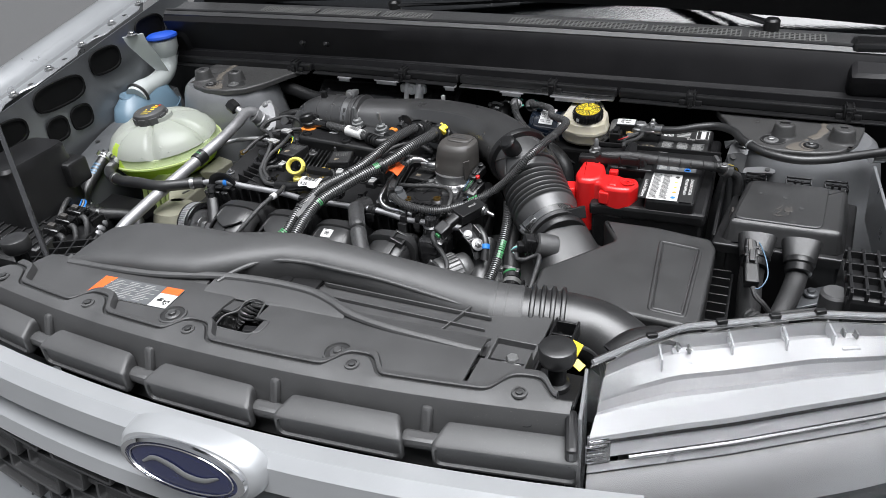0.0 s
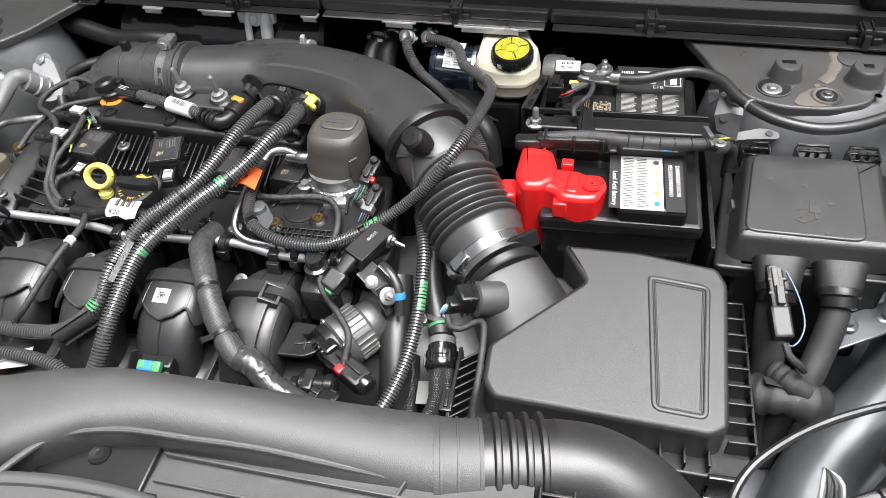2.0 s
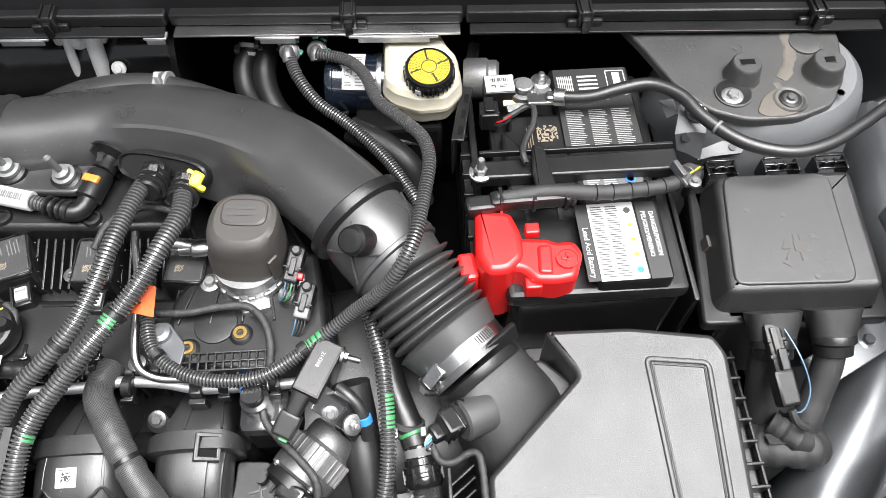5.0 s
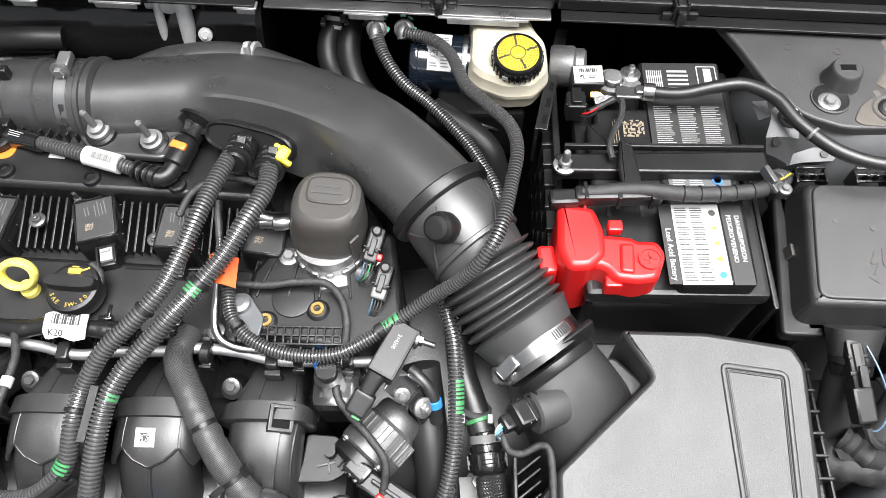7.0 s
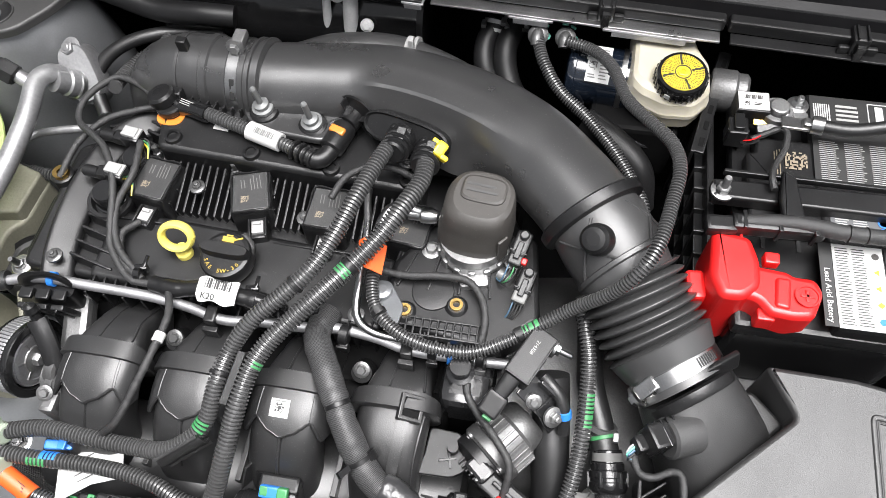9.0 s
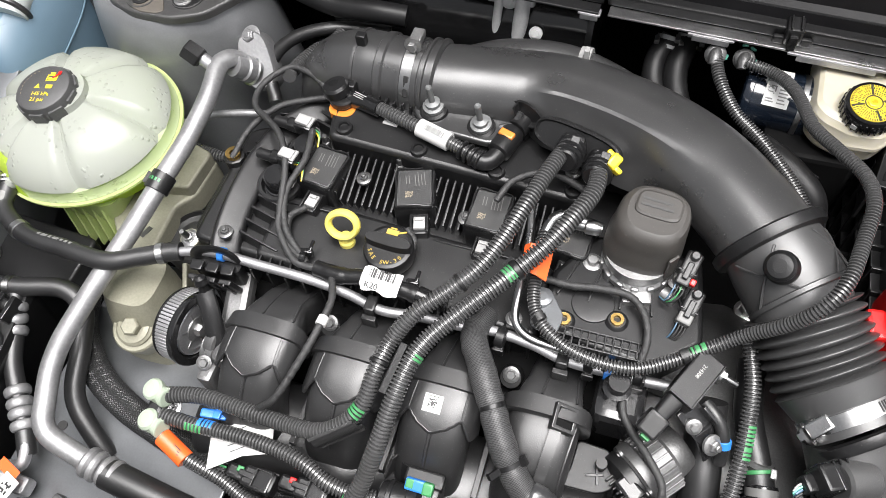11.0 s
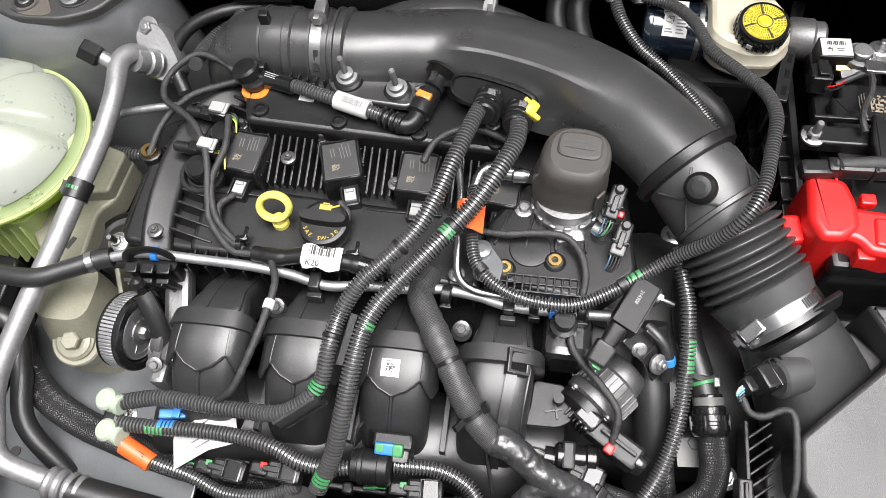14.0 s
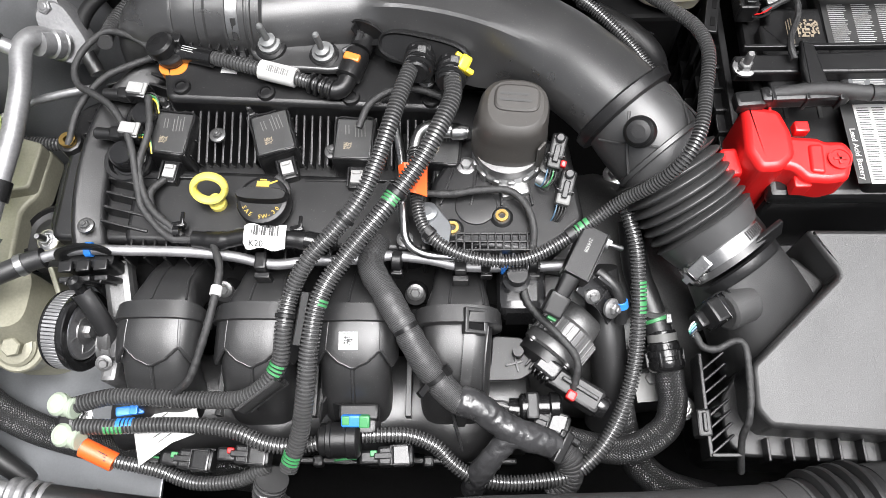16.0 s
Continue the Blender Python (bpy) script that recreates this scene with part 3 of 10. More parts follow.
# chassis legs and the plates seen between the pipes
part("chassis_leg", rbox((0.11, 1.0, 0.12), (-0.50, 0.5, 0.60), 0.012), BAY, bay)
part("chassis_leg", rbox((0.11, 1.0, 0.12), (0.52, 0.5, 0.60), 0.012), BAY, bay)
part("side_plate", rbox((0.26, 0.34, 0.006), (-0.47, 0.34, 0.700), 0.002), BAY, bay, "flat silver painted plate")
for x, y in ((-0.56, 0.28), (-0.41, 0.25), (-0.52, 0.40), (-0.38, 0.32)):
    part("plate_hole", lathe([(0.006, 0), (0.006, 0.001)], (x, y, 0.7035), seg=16), INK, bay)
part("lock_nut", bolt((-0.445, 0.335, 0.704), 0.008, stem=0.012), STEEL, bay)

# ---- scuttle panel, vents and windscreen ----
cowl = thing("cowl_panel", (0, 0.85, 0.93), "black plastic scuttle panel below the windscreen", "cowl panel")


def bow(x):
    """How far the scuttle curves forward towards its ends."""
    return -0.020 * (x / 0.75) ** 2


def fall(x):
    """The scuttle's top edge falls towards the driver's wing."""
    return 0.001 - 0.015 * x


def back(x):
    """How far the scuttle's bottom rail stands back along its length."""
    return 0.026 - 0.052 * max(x, -0.27)


RAIL_TURN = math.degrees(math.atan(-0.052))
xs = [-0.80 + 0.05 * i for i in range(32)]
front = [[(x, 0.842 + back(x), 0.930), (x, 0.846 + back(x), 0.955), (x, 0.858 + 0.8 * back(x), 0.961), (x, 0.874 + 0.6 * bow(x) + 0.3 * back(x), 1.000 + 0.6 * fall(x)), (x, 0.886 + bow(x), 1.020 + fall(x)), (x, 0.893 + bow(x), 1.030 + fall(x))] for x in xs]
part("front_wall", sheet(front, 0.003), COWL, cowl, "smooth black wall")
part("wall_crease", sweep([(x, 0.8845 + bow(x), 1.019 + fall(x)) for x in xs], 0.0014, 6, 0.03), PLASTIC, cowl)
part("rail_crease", sweep([(x, 0.8445 + back(x), 0.957) for x in xs], 0.0014, 6, 0.03), PLASTIC, cowl)
lip = [[(x, 0.890 + bow(x), 1.026 + fall(x)), (x, 0.890 + bow(x), 1.034 + fall(x)), (x, 0.898 + bow(x), 1.040 + fall(x)), (x, 0.908 + bow(x), 1.036 + fall(x))] for x in xs]
part("rubber_seal", sheet(lip, 0.004), RUBBER, cowl)
part("seal_bead", sweep([(x, 0.903 + bow(x), 1.041 + fall(x)) for x in xs], 0.0035, 8, 0.03), RUBBER, cowl)
shelf = [[(x, 0.908 + bow(x), 1.035 + fall(x)), (x, 0.950 + bow(x), 1.037 + fall(x)), (x, 0.975 + bow(x), 1.040 + fall(x)), (x, 0.99 + bow(x), 1.030 + fall(x))] for x in xs]
part("vent_shelf", sheet(shelf, 0.003), PANEL, cowl)
# bottom rail in lengths with overlaps and clips
for a, b in ((-0.80, -0.42), (-0.42, -0.06), (-0.06, 0.27), (0.27, 0.74)):
    m = (a + b) / 2
    turn = RAIL_TURN if m > -0.3 else 0
    part("bottom_rail", rbox((b - a - 0.003, 0.018, 0.016), (m, 0.838 + back(m), 0.937), 0.003, (0, 0, turn)), PLASTIC, cowl)
    part("rail_flange", rbox((b - a - 0.01, 0.016, 0.003), (m, 0.822 + back(m), 0.928), 0.001, (0, 0, turn)), STEEL if -0.1 < a < 0.2 else PLASTIC, cowl)
for x in (-0.46, -0.19, 0.141, 0.403, 0.66):
    d = back(x)
    clip = part("clip", rbox((0.018, 0.024, 0.022), (x, 0.832 + d, 0.940), 0.003), PLASTIC, cowl)
    part("clip_tongue", rbox((0.009, 0.006, 0.020), (x, 0.817 + d, 0.936), 0.001), GLOSSY, clip)
    for k in (-1, 1):
        part("clip_wing", rbox((0.012, 0.006, 0.010), (x + 0.014 * k, 0.824 + d, 0.934), 0.002), PLASTIC, clip)
        part("clip_rib", rbox((0.002, 0.020, 0.004), (x + 0.005 * k, 0.831 + d, 0.952), 0.0006), PLASTIC, clip)
for x, w in ((-0.33, 0.034), (-0.225, 0.06), (-0.076, 0.026), (0.06, 0.05), (0.190, 0.10)):
    d = back(x)
    part("rail_tab", rbox((w, 0.012, 0.003), (x, 0.8185 + d, 0.9255), 0.001, (0, 0, RAIL_TURN)), ALU, cowl)
    part("tab_lip", rbox((w * 0.8, 0.003, 0.008), (x, 0.8135 + d, 0.922), 0.001, (0, 0, RAIL_TURN)), ALU, cowl)
for x in (-0.43, -0.37):
    part("wall_peg", lathe([(0.006, 0), (0.005, 0.010), (0.003, 0.012)], (x, 0.872, 0.992), (0, -1, 0.5), 14), PLASTIC, cowl)
# air intake mesh: bars over a dark opening
for a, b in ((-0.56, -0.42), (-0.405, -0.27), (-0.255, -0.15), (0.030, 0.130), (0.142, 0.300), (0.312, 0.470), (0.485, 0.610)):
    m = (a + b) / 2
    tilted = Matrix.Translation((m, 0.933 + bow(m), 1.0375 + fall(m))) @ pose(0, 0, 0, 2.5, 0.86, 0)
    mesh = part("vent_backing", put(rbox((b - a, 0.040, 0.002), (0, 0, 0), 0), tilted), INK, cowl)
    bms = []
    n = int((b - a) / 0.0082)
    for i in range(n + 1):
        bms.append(put(rbox((0.0026, 0.042, 0.0012), ((i / n - 0.5) * (b - a), 0, 0.0018), 0), tilted))
    for k in range(6):
        bms.append(put(rbox((b - a, 0.0022, 0.0012), (0, -0.020 + 0.008 * k, 0.00185), 0), tilted))
    part("vent_mesh", join(*bms), PRINTGREY, mesh)
glass = [[(x, 0.988 + 0.6 * bow(x), 1.030 + fall(x)), (x, 1.20 + 0.6 * bow(x), 1.155), (x, 1.55 + 0.7 * bow(x), 1.36)] for x in xs]
tagged(new("windscreen", meshed("windscreen", sheet(glass, 0.005), SCREEN)), "dark wet glass windscreen above the scuttle", "windscreen", kind="structure")
for ends in (((-0.25, 0.98, 1.052), (0.00, 1.01, 1.060), (0.40, 1.06, 1.085)), ((0.52, 0.955, 1.045), (0.44, 0.985, 1.058), (0.36, 1.02, 1.075), (0.28, 1.06, 1.10))):
    w = thing("wiper_arm", ends[0], "black wiper arm lying on the scuttle", "wiper", "wipers")
    part("arm", sweep(ends, 0.007, 10, 0.02, flat=(1.4, 0.7)), GLOSSY, w)
    part("pivot", lathe([(0.014, -0.012), (0.014, 0.006), (0.010, 0.010)], ends[0], seg=20), PLASTIC, w)
    part("blade", sweep([(x + 0.02, y + 0.012, z + 0.004) for x, y, z in ends[1:]], 0.004, 8, 0.02), RUBBER, w)
part("cowl_end", rbox((0.12, 0.06, 0.05), (0.71, 0.865, 0.985), 0.012, (20, 0, 0)), COWL, cowl)
part("cowl_step", rbox((0.10, 0.05, 0.03), (0.70, 0.90, 1.025), 0.008), PLASTIC, cowl)
part("cowl_end", rbox((0.07, 0.06, 0.07), (-0.785, 0.905, 0.985), 0.015, (20, 0, 0)), COWL, cowl)
# silver pipes and bracket on the firewall
for x, w in ((-0.190, 0.0055), (-0.160, 0.0095)):
    solo("firewall_pipe", sweep([(x - 0.002, 0.905, 0.925), (x, 0.884, 0.916), (x, 0.872, 0.895), (x - 0.003, 0.868, 0.86), (x - 0.006, 0.866, 0.825), (x - 0.008, 0.864, 0.76)], w, 14), GLEAMPIPE, "bright bare aluminium pipe down the firewall", "pipe", "firewall pipes")
solo("pipe_bracket", join(rbox((0.060, 0.012, 0.018), (-0.176, 0.880, 0.902), 0.003), bolt((-0.177, 0.873, 0.903), 0.007, (0, -1, 0.3)), bolt((-0.140, 0.860, 0.868), 0.005, (0, -1, 0.5))), GLEAMPIPE, "zinc bracket holding two pipes", "bracket")
heater = thing("heater_box", (-0.22, 0.93, 0.60), "smooth black heater duct along the firewall", "heater duct")
part("drum", lathe([(0.060, 0), (0.066, 0.006), (0.066, 0.34), (0.060, 0.346)], (-0.42, 0.925, 0.835), (1, 0, 0), 40), GLOSSY, heater)
part("drum_ring", lathe([(0.068, 0), (0.068, 0.008)], (-0.08, 0.925, 0.835), (1, 0, 0), 40), PLASTIC, heater)

# ---- nose: slam panel cover, grille, lamp ----
nose = thing("slam_panel_cover", (0, 0.08, 0.88), "grey grained plastic cover over the radiator", "cover panel")


def arc(x):
    """Forward bow of the nose."""
    return 0.21 * x * x


def beside(x):
    """Front shroud's rear edge, with its waves round the bolts."""
    w = 0.0
    for c in (-0.40, -0.233, -0.07, 0.149, 0.334):
        w = max(w, 0.027 * math.exp(-((x - c) / 0.026) ** 4))
    return w


xs = [-0.52 + 0.0075 * i for i in range(122)]
panel = [[(x, -0.010 + arc(x), 0.932), (x, 0.06 + 0.4 * arc(x), 0.931), (x, 0.098, 0.926), (x, 0.110, 0.918)] for x in xs if x > -0.41]
# the cover's plate is cut round the latch opening
left = [r for r in panel if r[0][0] <= -0.068]
right = [r for r in panel if -0.003 <= r[0][0] <= 0.274]
middle = [r for r in panel if -0.072 <= r[0][0] <= 0.004]
part("cover_plate", join(sheet(left, 0.003), sheet(right, 0.003),
     sheet([[(p[0][0], p[0][1], 0.932), (p[0][0], 0.020, 0.932)] for p in middle], 0.003),
     sheet([[(p[0][0], 0.084 if p[0][0] > -0.05 else 0.055, 0.929), (p[0][0], 0.110, 0.918)] for p in middle], 0.003),
     sheet([[(x, 0.049, 0.931), (x, 0.098, 0.926)] for x in (-0.016, -0.008, 0.004)], 0.003)), PANEL, nose)
rim = rounded([(-0.056, 0.020), (-0.008, 0.018), (0.006, 0.026), (0.006, 0.049), (-0.014, 0.049), (-0.021, 0.080), (-0.040, 0.084), (-0.049, 0.072), (-0.044, 0.055), (-0.058, 0.042)], 0.007)
part("latch_rim", sweep([(p.x, p.y, 0.9315) for p in rim] + [(rim[0].x, rim[0].y, 0.9315)], 0.0013, 8, 0.003), PANEL, nose)
latch = thing("bonnet_latch", (-0.03, 0.055, 0.865), "black bonnet latch seen through the cover's opening", "latch")
part("latch_plate", rbox((0.10, 0.09, 0.004), (-0.03, 0.055, 0.872), 0.001), SHADEBLACK, latch)
part("latch_claw", sweep([(-0.055, 0.035, 0.895), (-0.03, 0.045, 0.898), (-0.01, 0.05, 0.893), (0.0, 0.07, 0.885)], 0.006, 10), BLACKSTEEL, latch)
part("latch_arm", rbox((0.05, 0.012, 0.012), (-0.03, 0.07, 0.888), 0.002, (0, 10, 20)), BLACKSTEEL, latch)
part("latch_spring", sweep([(-0.05, 0.06, 0.885), (-0.03, 0.04, 0.888), (-0.01, 0.035, 0.884)], 0.0028, 10, rib=(0.0024, 0.0008)), BLACKSTEEL, latch)
part("front_corner", sheet([[(x, -0.010 + arc(x), 0.932), (x, 0.030, 0.931), (x, 0.064, 0.928)] for x in (0.272, 0.290, 0.306, 0.324)], 0.003), PANEL, nose)
part("corner_edge", sheet([[(0.324, -0.010 + arc(0.324) + 0.0185 * k, 0.9315), (0.3255, -0.010 + arc(0.324) + 0.0185 * k, 0.90)] for k in range(5)], 0.002), PANEL, nose)
# ridge that separates the cover from its lower rear field
ridge = [(-0.36, 0.088, 0.928), (-0.219, 0.094, 0.930), (-0.12, 0.114, 0.931), (-0.049, 0.121, 0.931), (0.020, 0.118, 0.931), (0.060, 0.106, 0.931), (0.095, 0.090, 0.931), (0.15, 0.080, 0.9305), (0.22, 0.076, 0.929), (0.268, 0.076, 0.926)]
part("cover_rear", sheet([[(x, 0.080, 0.9275), (x, 0.088, 0.9300), (x, y, 0.9305)] for x, y in ((-0.12, 0.113), (-0.09, 0.118), (-0.049, 0.120), (-0.015, 0.120), (0.020, 0.117), (0.045, 0.111), (0.060, 0.105), (0.075, 0.098), (0.088, 0.091))], 0.002), PANEL, nose)
part("ridge", sweep(ridge, 0.006, 10, 0.008, flat=(1.0, 0.8)), PANEL, nose)
field = [[(x, 0.108 if x < 0.05 else 0.09, 0.907), (x, 0.15, 0.902), (x, 0.19, 0.899), (x, 0.195, 0.88)] for x in [-0.12 + 0.02 * i for i in range(23)]]
part("rear_field", sheet(field, 0.003), PANEL, nose)
for y0, y1 in ((0.150, 0.155), (0.132, 0.125), (0.116, 0.100)):
    part("field_rib", rbox((0.24, 0.0025, 0.006), (0.13, (y0 + y1) / 2 + 0.012, 0.905), 0.0008, (0, 0, -2)), PANEL, nose)
part("field_rib", rbox((0.0025, 0.075, 0.007), (0.205, 0.14, 0.904), 0.0008, (0, 0, -20)), PANEL, nose)
part("field_cap", rbox((0.10, 0.055, 0.006), (-0.045, 0.158, 0.906), 0.002), PLASTIC, nose)
part("cap_dimple", lathe([(0.010, 0), (0.009, 0.002), (0.004, 0.001)], (-0.045, 0.158, 0.909), seg=24), PLASTIC, nose)
for x, y in ((-0.105, 0.125), (0.015, 0.125)):
    part("hook", join(rbox((0.014, 0.004, 0.016), (x, y, 0.914), 0.001, (0, 20, 0)), rbox((0.016, 0.004, 0.004), (x + 0.005, y, 0.922), 0.001)), PLASTIC, nose)
# rectangular pocket with the cover's bolt, and the ladder beside it
pocket = part("bolt_pocket", join(rbox((0.052, 0.004, 0.016), (0.296, 0.121, 0.905), 0.001), rbox((0.004, 0.06, 0.016), (0.271, 0.094, 0.905), 0.001), rbox((0.004, 0.06, 0.016), (0.321, 0.094, 0.905), 0.001), rbox((0.05, 0.058, 0.003), (0.296, 0.094, 0.898), 0.001)), PANEL, nose)
part("cover_bolt", bolt((0.298, 0.094, 0.9035), 0.0075), CAST, pocket, "dull zinc bolt")
ladder = [rbox((0.003, 0.13, 0.02), (x, 0.125, 0.892), 0.001) for x in (0.325, 0.352)] + [rbox((0.028, 0.003, 0.018), (0.338, 0.065 + 0.024 * i, 0.892), 0.0008) for i in range(6)]
part("ladder_web", join(*ladder), PLASTIC, nose)
# front shroud with its wavy rear edge
front = []
for x in xs:
    if -0.52 <= x <= 0.392:
        a = arc(x)
        e = beside(x)
        front.append([(x, -0.0195 + a + e, 0.934), (x, -0.0200 + a + e, 0.9435), (x, -0.0212 + a + e, 0.9445), (x, -0.026 + a + 0.3 * e, 0.9435), (x, -0.0335 + a, 0.9395), (x, -0.0350 + a, 0.9365), (x, -0.040 + a, 0.920), (x, -0.048 + a, 0.89), (x, -0.055 + a, 0.86)])
flange_rows = []
for x in [-0.41 + 0.004 * i for i in range(200)]:
    if x < 0.372:
        a, e = arc(x), beside(x)
        flange_rows.append([(x, -0.0155 + a + e, 0.936), (x, -0.0150 + a + e, 0.9435), (x, -0.0138 + a + e, 0.9445), (x, -0.0075 + a + 1.08 * e, 0.9435), (x, -0.0055 + a + 1.1 * e, 0.940), (x, -0.0040 + a + 1.12 * e, 0.931)])
part("raised_flange", sheet(flange_rows, 0.002), PANEL, nose, sharp=25)
rear_gap = [(x, -0.0174 + arc(x) + beside(x), 0.9390) for x in xs if -0.45 < x < 0.39]
shroud = thing("grille_shroud", (0, -0.03, 0.86), "grey grained plastic shroud above the grille", "grille shroud")
part("shroud_skin", sheet(front, 0.003), PANEL, shroud, sharp=22)
# a black strip draws the shade in the groove behind the shroud's edge
part("gap_shade", sweep(rear_gap, 0.0026, 6, 0.004), INK, shroud)
for x in (-0.40, -0.233, -0.07, 0.149, 0.334):
    y = -0.008 + 0.65 * arc(x)
    ring = part("fixing", lathe([(0.0085, 0), (0.008, 0.0018), (0.006, 0.0022), (0.0055, 0.0008)], (x, y, 0.944), seg=24), PANEL, shroud)
    part("fixing_pin", lathe([(0.0042, 0.0), (0.004, 0.0028), (0.002, 0.003)], (x, y, 0.9442), seg=14), LIDBLACK, ring)
for x, y in ((-0.121, 0.023), (0.116, 0.020)):
    well = part("bolt_well", lathe([(0.018, 0.0), (0.0175, 0.003), (0.0155, 0.0035), (0.0145, 0.0003)], (x, y, 0.931), seg=28), PANEL, nose)
    part("well_floor", lathe([(0.0148, 0), (0.0148, 0.0006)], (x, y, 0.9314), seg=24), INK, well)
    part("well_bolt", bolt((x, y, 0.9325), 0.0055), DARKCAST, well)
for i in range(6):
    c = -0.551 + 0.1771 * i
    turn = math.degrees(math.atan(0.42 * c))
    m = Matrix.Translation((c, -0.072 + arc(c), 0.905)) @ pose(0, 0, 0, 0, 0, turn)
    ring_ = lambda y, z0, z1, w: [Vector((q.x, y, q.y)) for q in rounded([(-w, z0), (w, z0), (w, z1), (-w, z1)], 0.007)]
    rows_ = [ring_(0.026, -0.020, 0.0165, 0.064), ring_(0.020, -0.021, 0.0175, 0.0655), ring_(0.006, -0.022, 0.013, 0.072), ring_(0.003, -0.0215, 0.0115, 0.0735), ring_(-0.0010, -0.0205, 0.0100, 0.0735), ring_(-0.0020, -0.0195, 0.0088, 0.0725), ring_(-0.0020, -0.0170, 0.0062, 0.070), ring_(0.0012, -0.0158, 0.0050, 0.0688)]
    part("grille_block", put(loft(rows_), m), PANEL, shroud, sharp=30)
    j = c + 0.0885
    if j > 0.38:
        continue
    part("link", rbox((0.045, 0.018, 0.014), (j, -0.058 + arc(j), 0.901), 0.005, (0, 0, math.degrees(math.atan(0.42 * j)))), PANEL, shroud)
    part("upright", rbox((0.012, 0.010, 0.040), (j, -0.045 + arc(j), 0.912), 0.004, (-22, 0, 0)), PANEL, shroud)
part("front_mark", lathe([(0.008, 0), (0.0078, 0.0012), (0.0068, 0.0012), (0.0065, 0.0006)], (0.345, -0.0365 + arc(0.345), 0.924), (0, -0.8, 0.6), 28, squash=(1, 0.5)), PLASTIC, shroud)
part("end_post", rbox((0.012, 0.05, 0.085), (0.392, -0.012, 0.894), 0.004, (8, 0, 14)), PLASTIC, shroud)
# silver bars
grille = thing("grille", (0, -0.09, 0.60), "silver barred grille with black mesh below", "grille")
for z0, y0, h in ((0.868, -0.112, 0.052), (0.806, -0.122, 0.036)):
    rows = []
    for i in range(33):
        x = -0.62 + 0.034 * i
        y = y0 + arc(x)
        rows.append([(x, y + 0.030, z0 + h * 0.45), (x, y + 0.008, z0 + h * 0.5), (x, y - 0.006, z0 + h * 0.28), (x, y - 0.012, z0 - h * 0.3), (x, y - 0.002, z0 - h * 0.5), (x, y + 0.03, z0 - h * 0.52)])
    part("bar", sheet(rows, 0.004), SILVERTRIM, grille, "satin silver bar")
back = [[(x, -0.085 + arc(x), 0.86), (x, -0.075 + arc(x), 0.62)] for x in [-0.62 + 0.05 * i for i in range(22)]]
part("backing", sheet(back, 0.004), SHADEBLACK, grille)
def grille_cell(w, h):
    """A hollow grille cell: a rounded frame round a sunken face."""
    def ring(y, k):
        return [Vector((q.x, y, q.y)) for q in rounded([(-w * k[0], -h * k[1]), (w * k[0], -h * k[1]), (w * k[0], h * k[1]), (-w * k[0], h * k[1])], 0.006)]
    return loft([ring(0.030, (0.90, 0.80)), ring(0.004, (1.0, 1.0)), ring(0.0, (0.99, 0.98)), ring(-0.001, (0.97, 0.92)), ring(0.0005, (0.93, 0.78)), ring(0.010, (0.91, 0.72))])


for r in range(5):
    z = 0.770 - 0.044 * r
    for i in range(7):
        c = -0.50 + 0.140 * i + (0.07 if r % 2 else 0)
        if c > 0.40:
            continue
        place = Matrix.Translation((c, -0.118 + arc(c), z)) @ pose(0, 0, 0, -12, 0, math.degrees(math.atan(0.42 * c)))
        part("slat", put(grille_cell(0.058, 0.015), place), PANEL, grille)
        part("cell_link", put(rbox((0.030, 0.012, 0.010), (0.070, 0.014, 0), 0.003), place), PANEL, grille)
badge_at = Vector((0.006, -0.138, 0.877))
tilt = Matrix.Translation(badge_at) @ pose(0, 0, 0, 80, 0, 0) @ Matrix.Diagonal((0.84, 0.80, 0.9, 1))
part("badge_carrier", put(loft([superring((0, 0, h), (1, 0, 0), (0, 1, 0), a, b, 2.6, 40) for a, b, h in ((0.112, 0.050, -0.030), (0.108, 0.046, -0.008), (0.1025, 0.0435, -0.002), (0.099, 0.0425, 0.0))]), tilt), SILVERTRIM, grille)
badge = thing("badge", badge_at, "blue oval badge with a silver rim on the grille", "badge")
part("badge_rim", put(lathe([(0.098, 0), (0.097, 0.005), (0.088, 0.007), (0.087, 0.004)], seg=56, squash=(1, 0.42)), tilt), CHROME, badge)
part("badge_field", put(lathe([(0.087, 0.001), (0.087, 0.0045), (0.06, 0.006), (0.0, 0.0065)][:3], seg=56, squash=(1, 0.42)), tilt), NAVY, badge)
part("badge_line", put(sweep([(0.081 * math.cos(t), 0.033 * math.sin(t), 0.0062) for t in [2 * math.pi * k / 40 for k in range(41)]], 0.001, 6, 0.004), tilt), CHROME, badge)
part("badge_stroke", put(sweep([(-0.060, -0.004, 0.0070), (-0.040, 0.008, 0.0072), (-0.015, 0.004, 0.0074), (0.010, -0.006, 0.0074), (0.036, -0.006, 0.0072), (0.060, 0.005, 0.0070)], 0.0050, 8, 0.003, flat=(1, 0.2), size=lambda t: 0.35 + 0.75 * math.sin(math.pi * t)), tilt), STUDGREY, badge, "plain pale swash")
# bumper below
rows = [[(x, -0.10 + arc(x), 0.62), (x, -0.16 + arc(x), 0.56), (x, -0.17 + arc(x), 0.40)] for x in [-0.95 + 0.1 * i for i in range(20)]]
part("bumper", sheet(rows, 0.004), BODY, bay)
wedge = [[(x, -0.06 + arc(x), 0.90 - 0.1 * (abs(x) - 0.58)), (x, -0.10 + arc(x), 0.80), (x, -0.11 + arc(x), 0.62)] for x in [-1.0 + 0.05 * i for i in range(9)]]
part("bumper_corner", sheet(wedge, 0.004), BODY, bay)


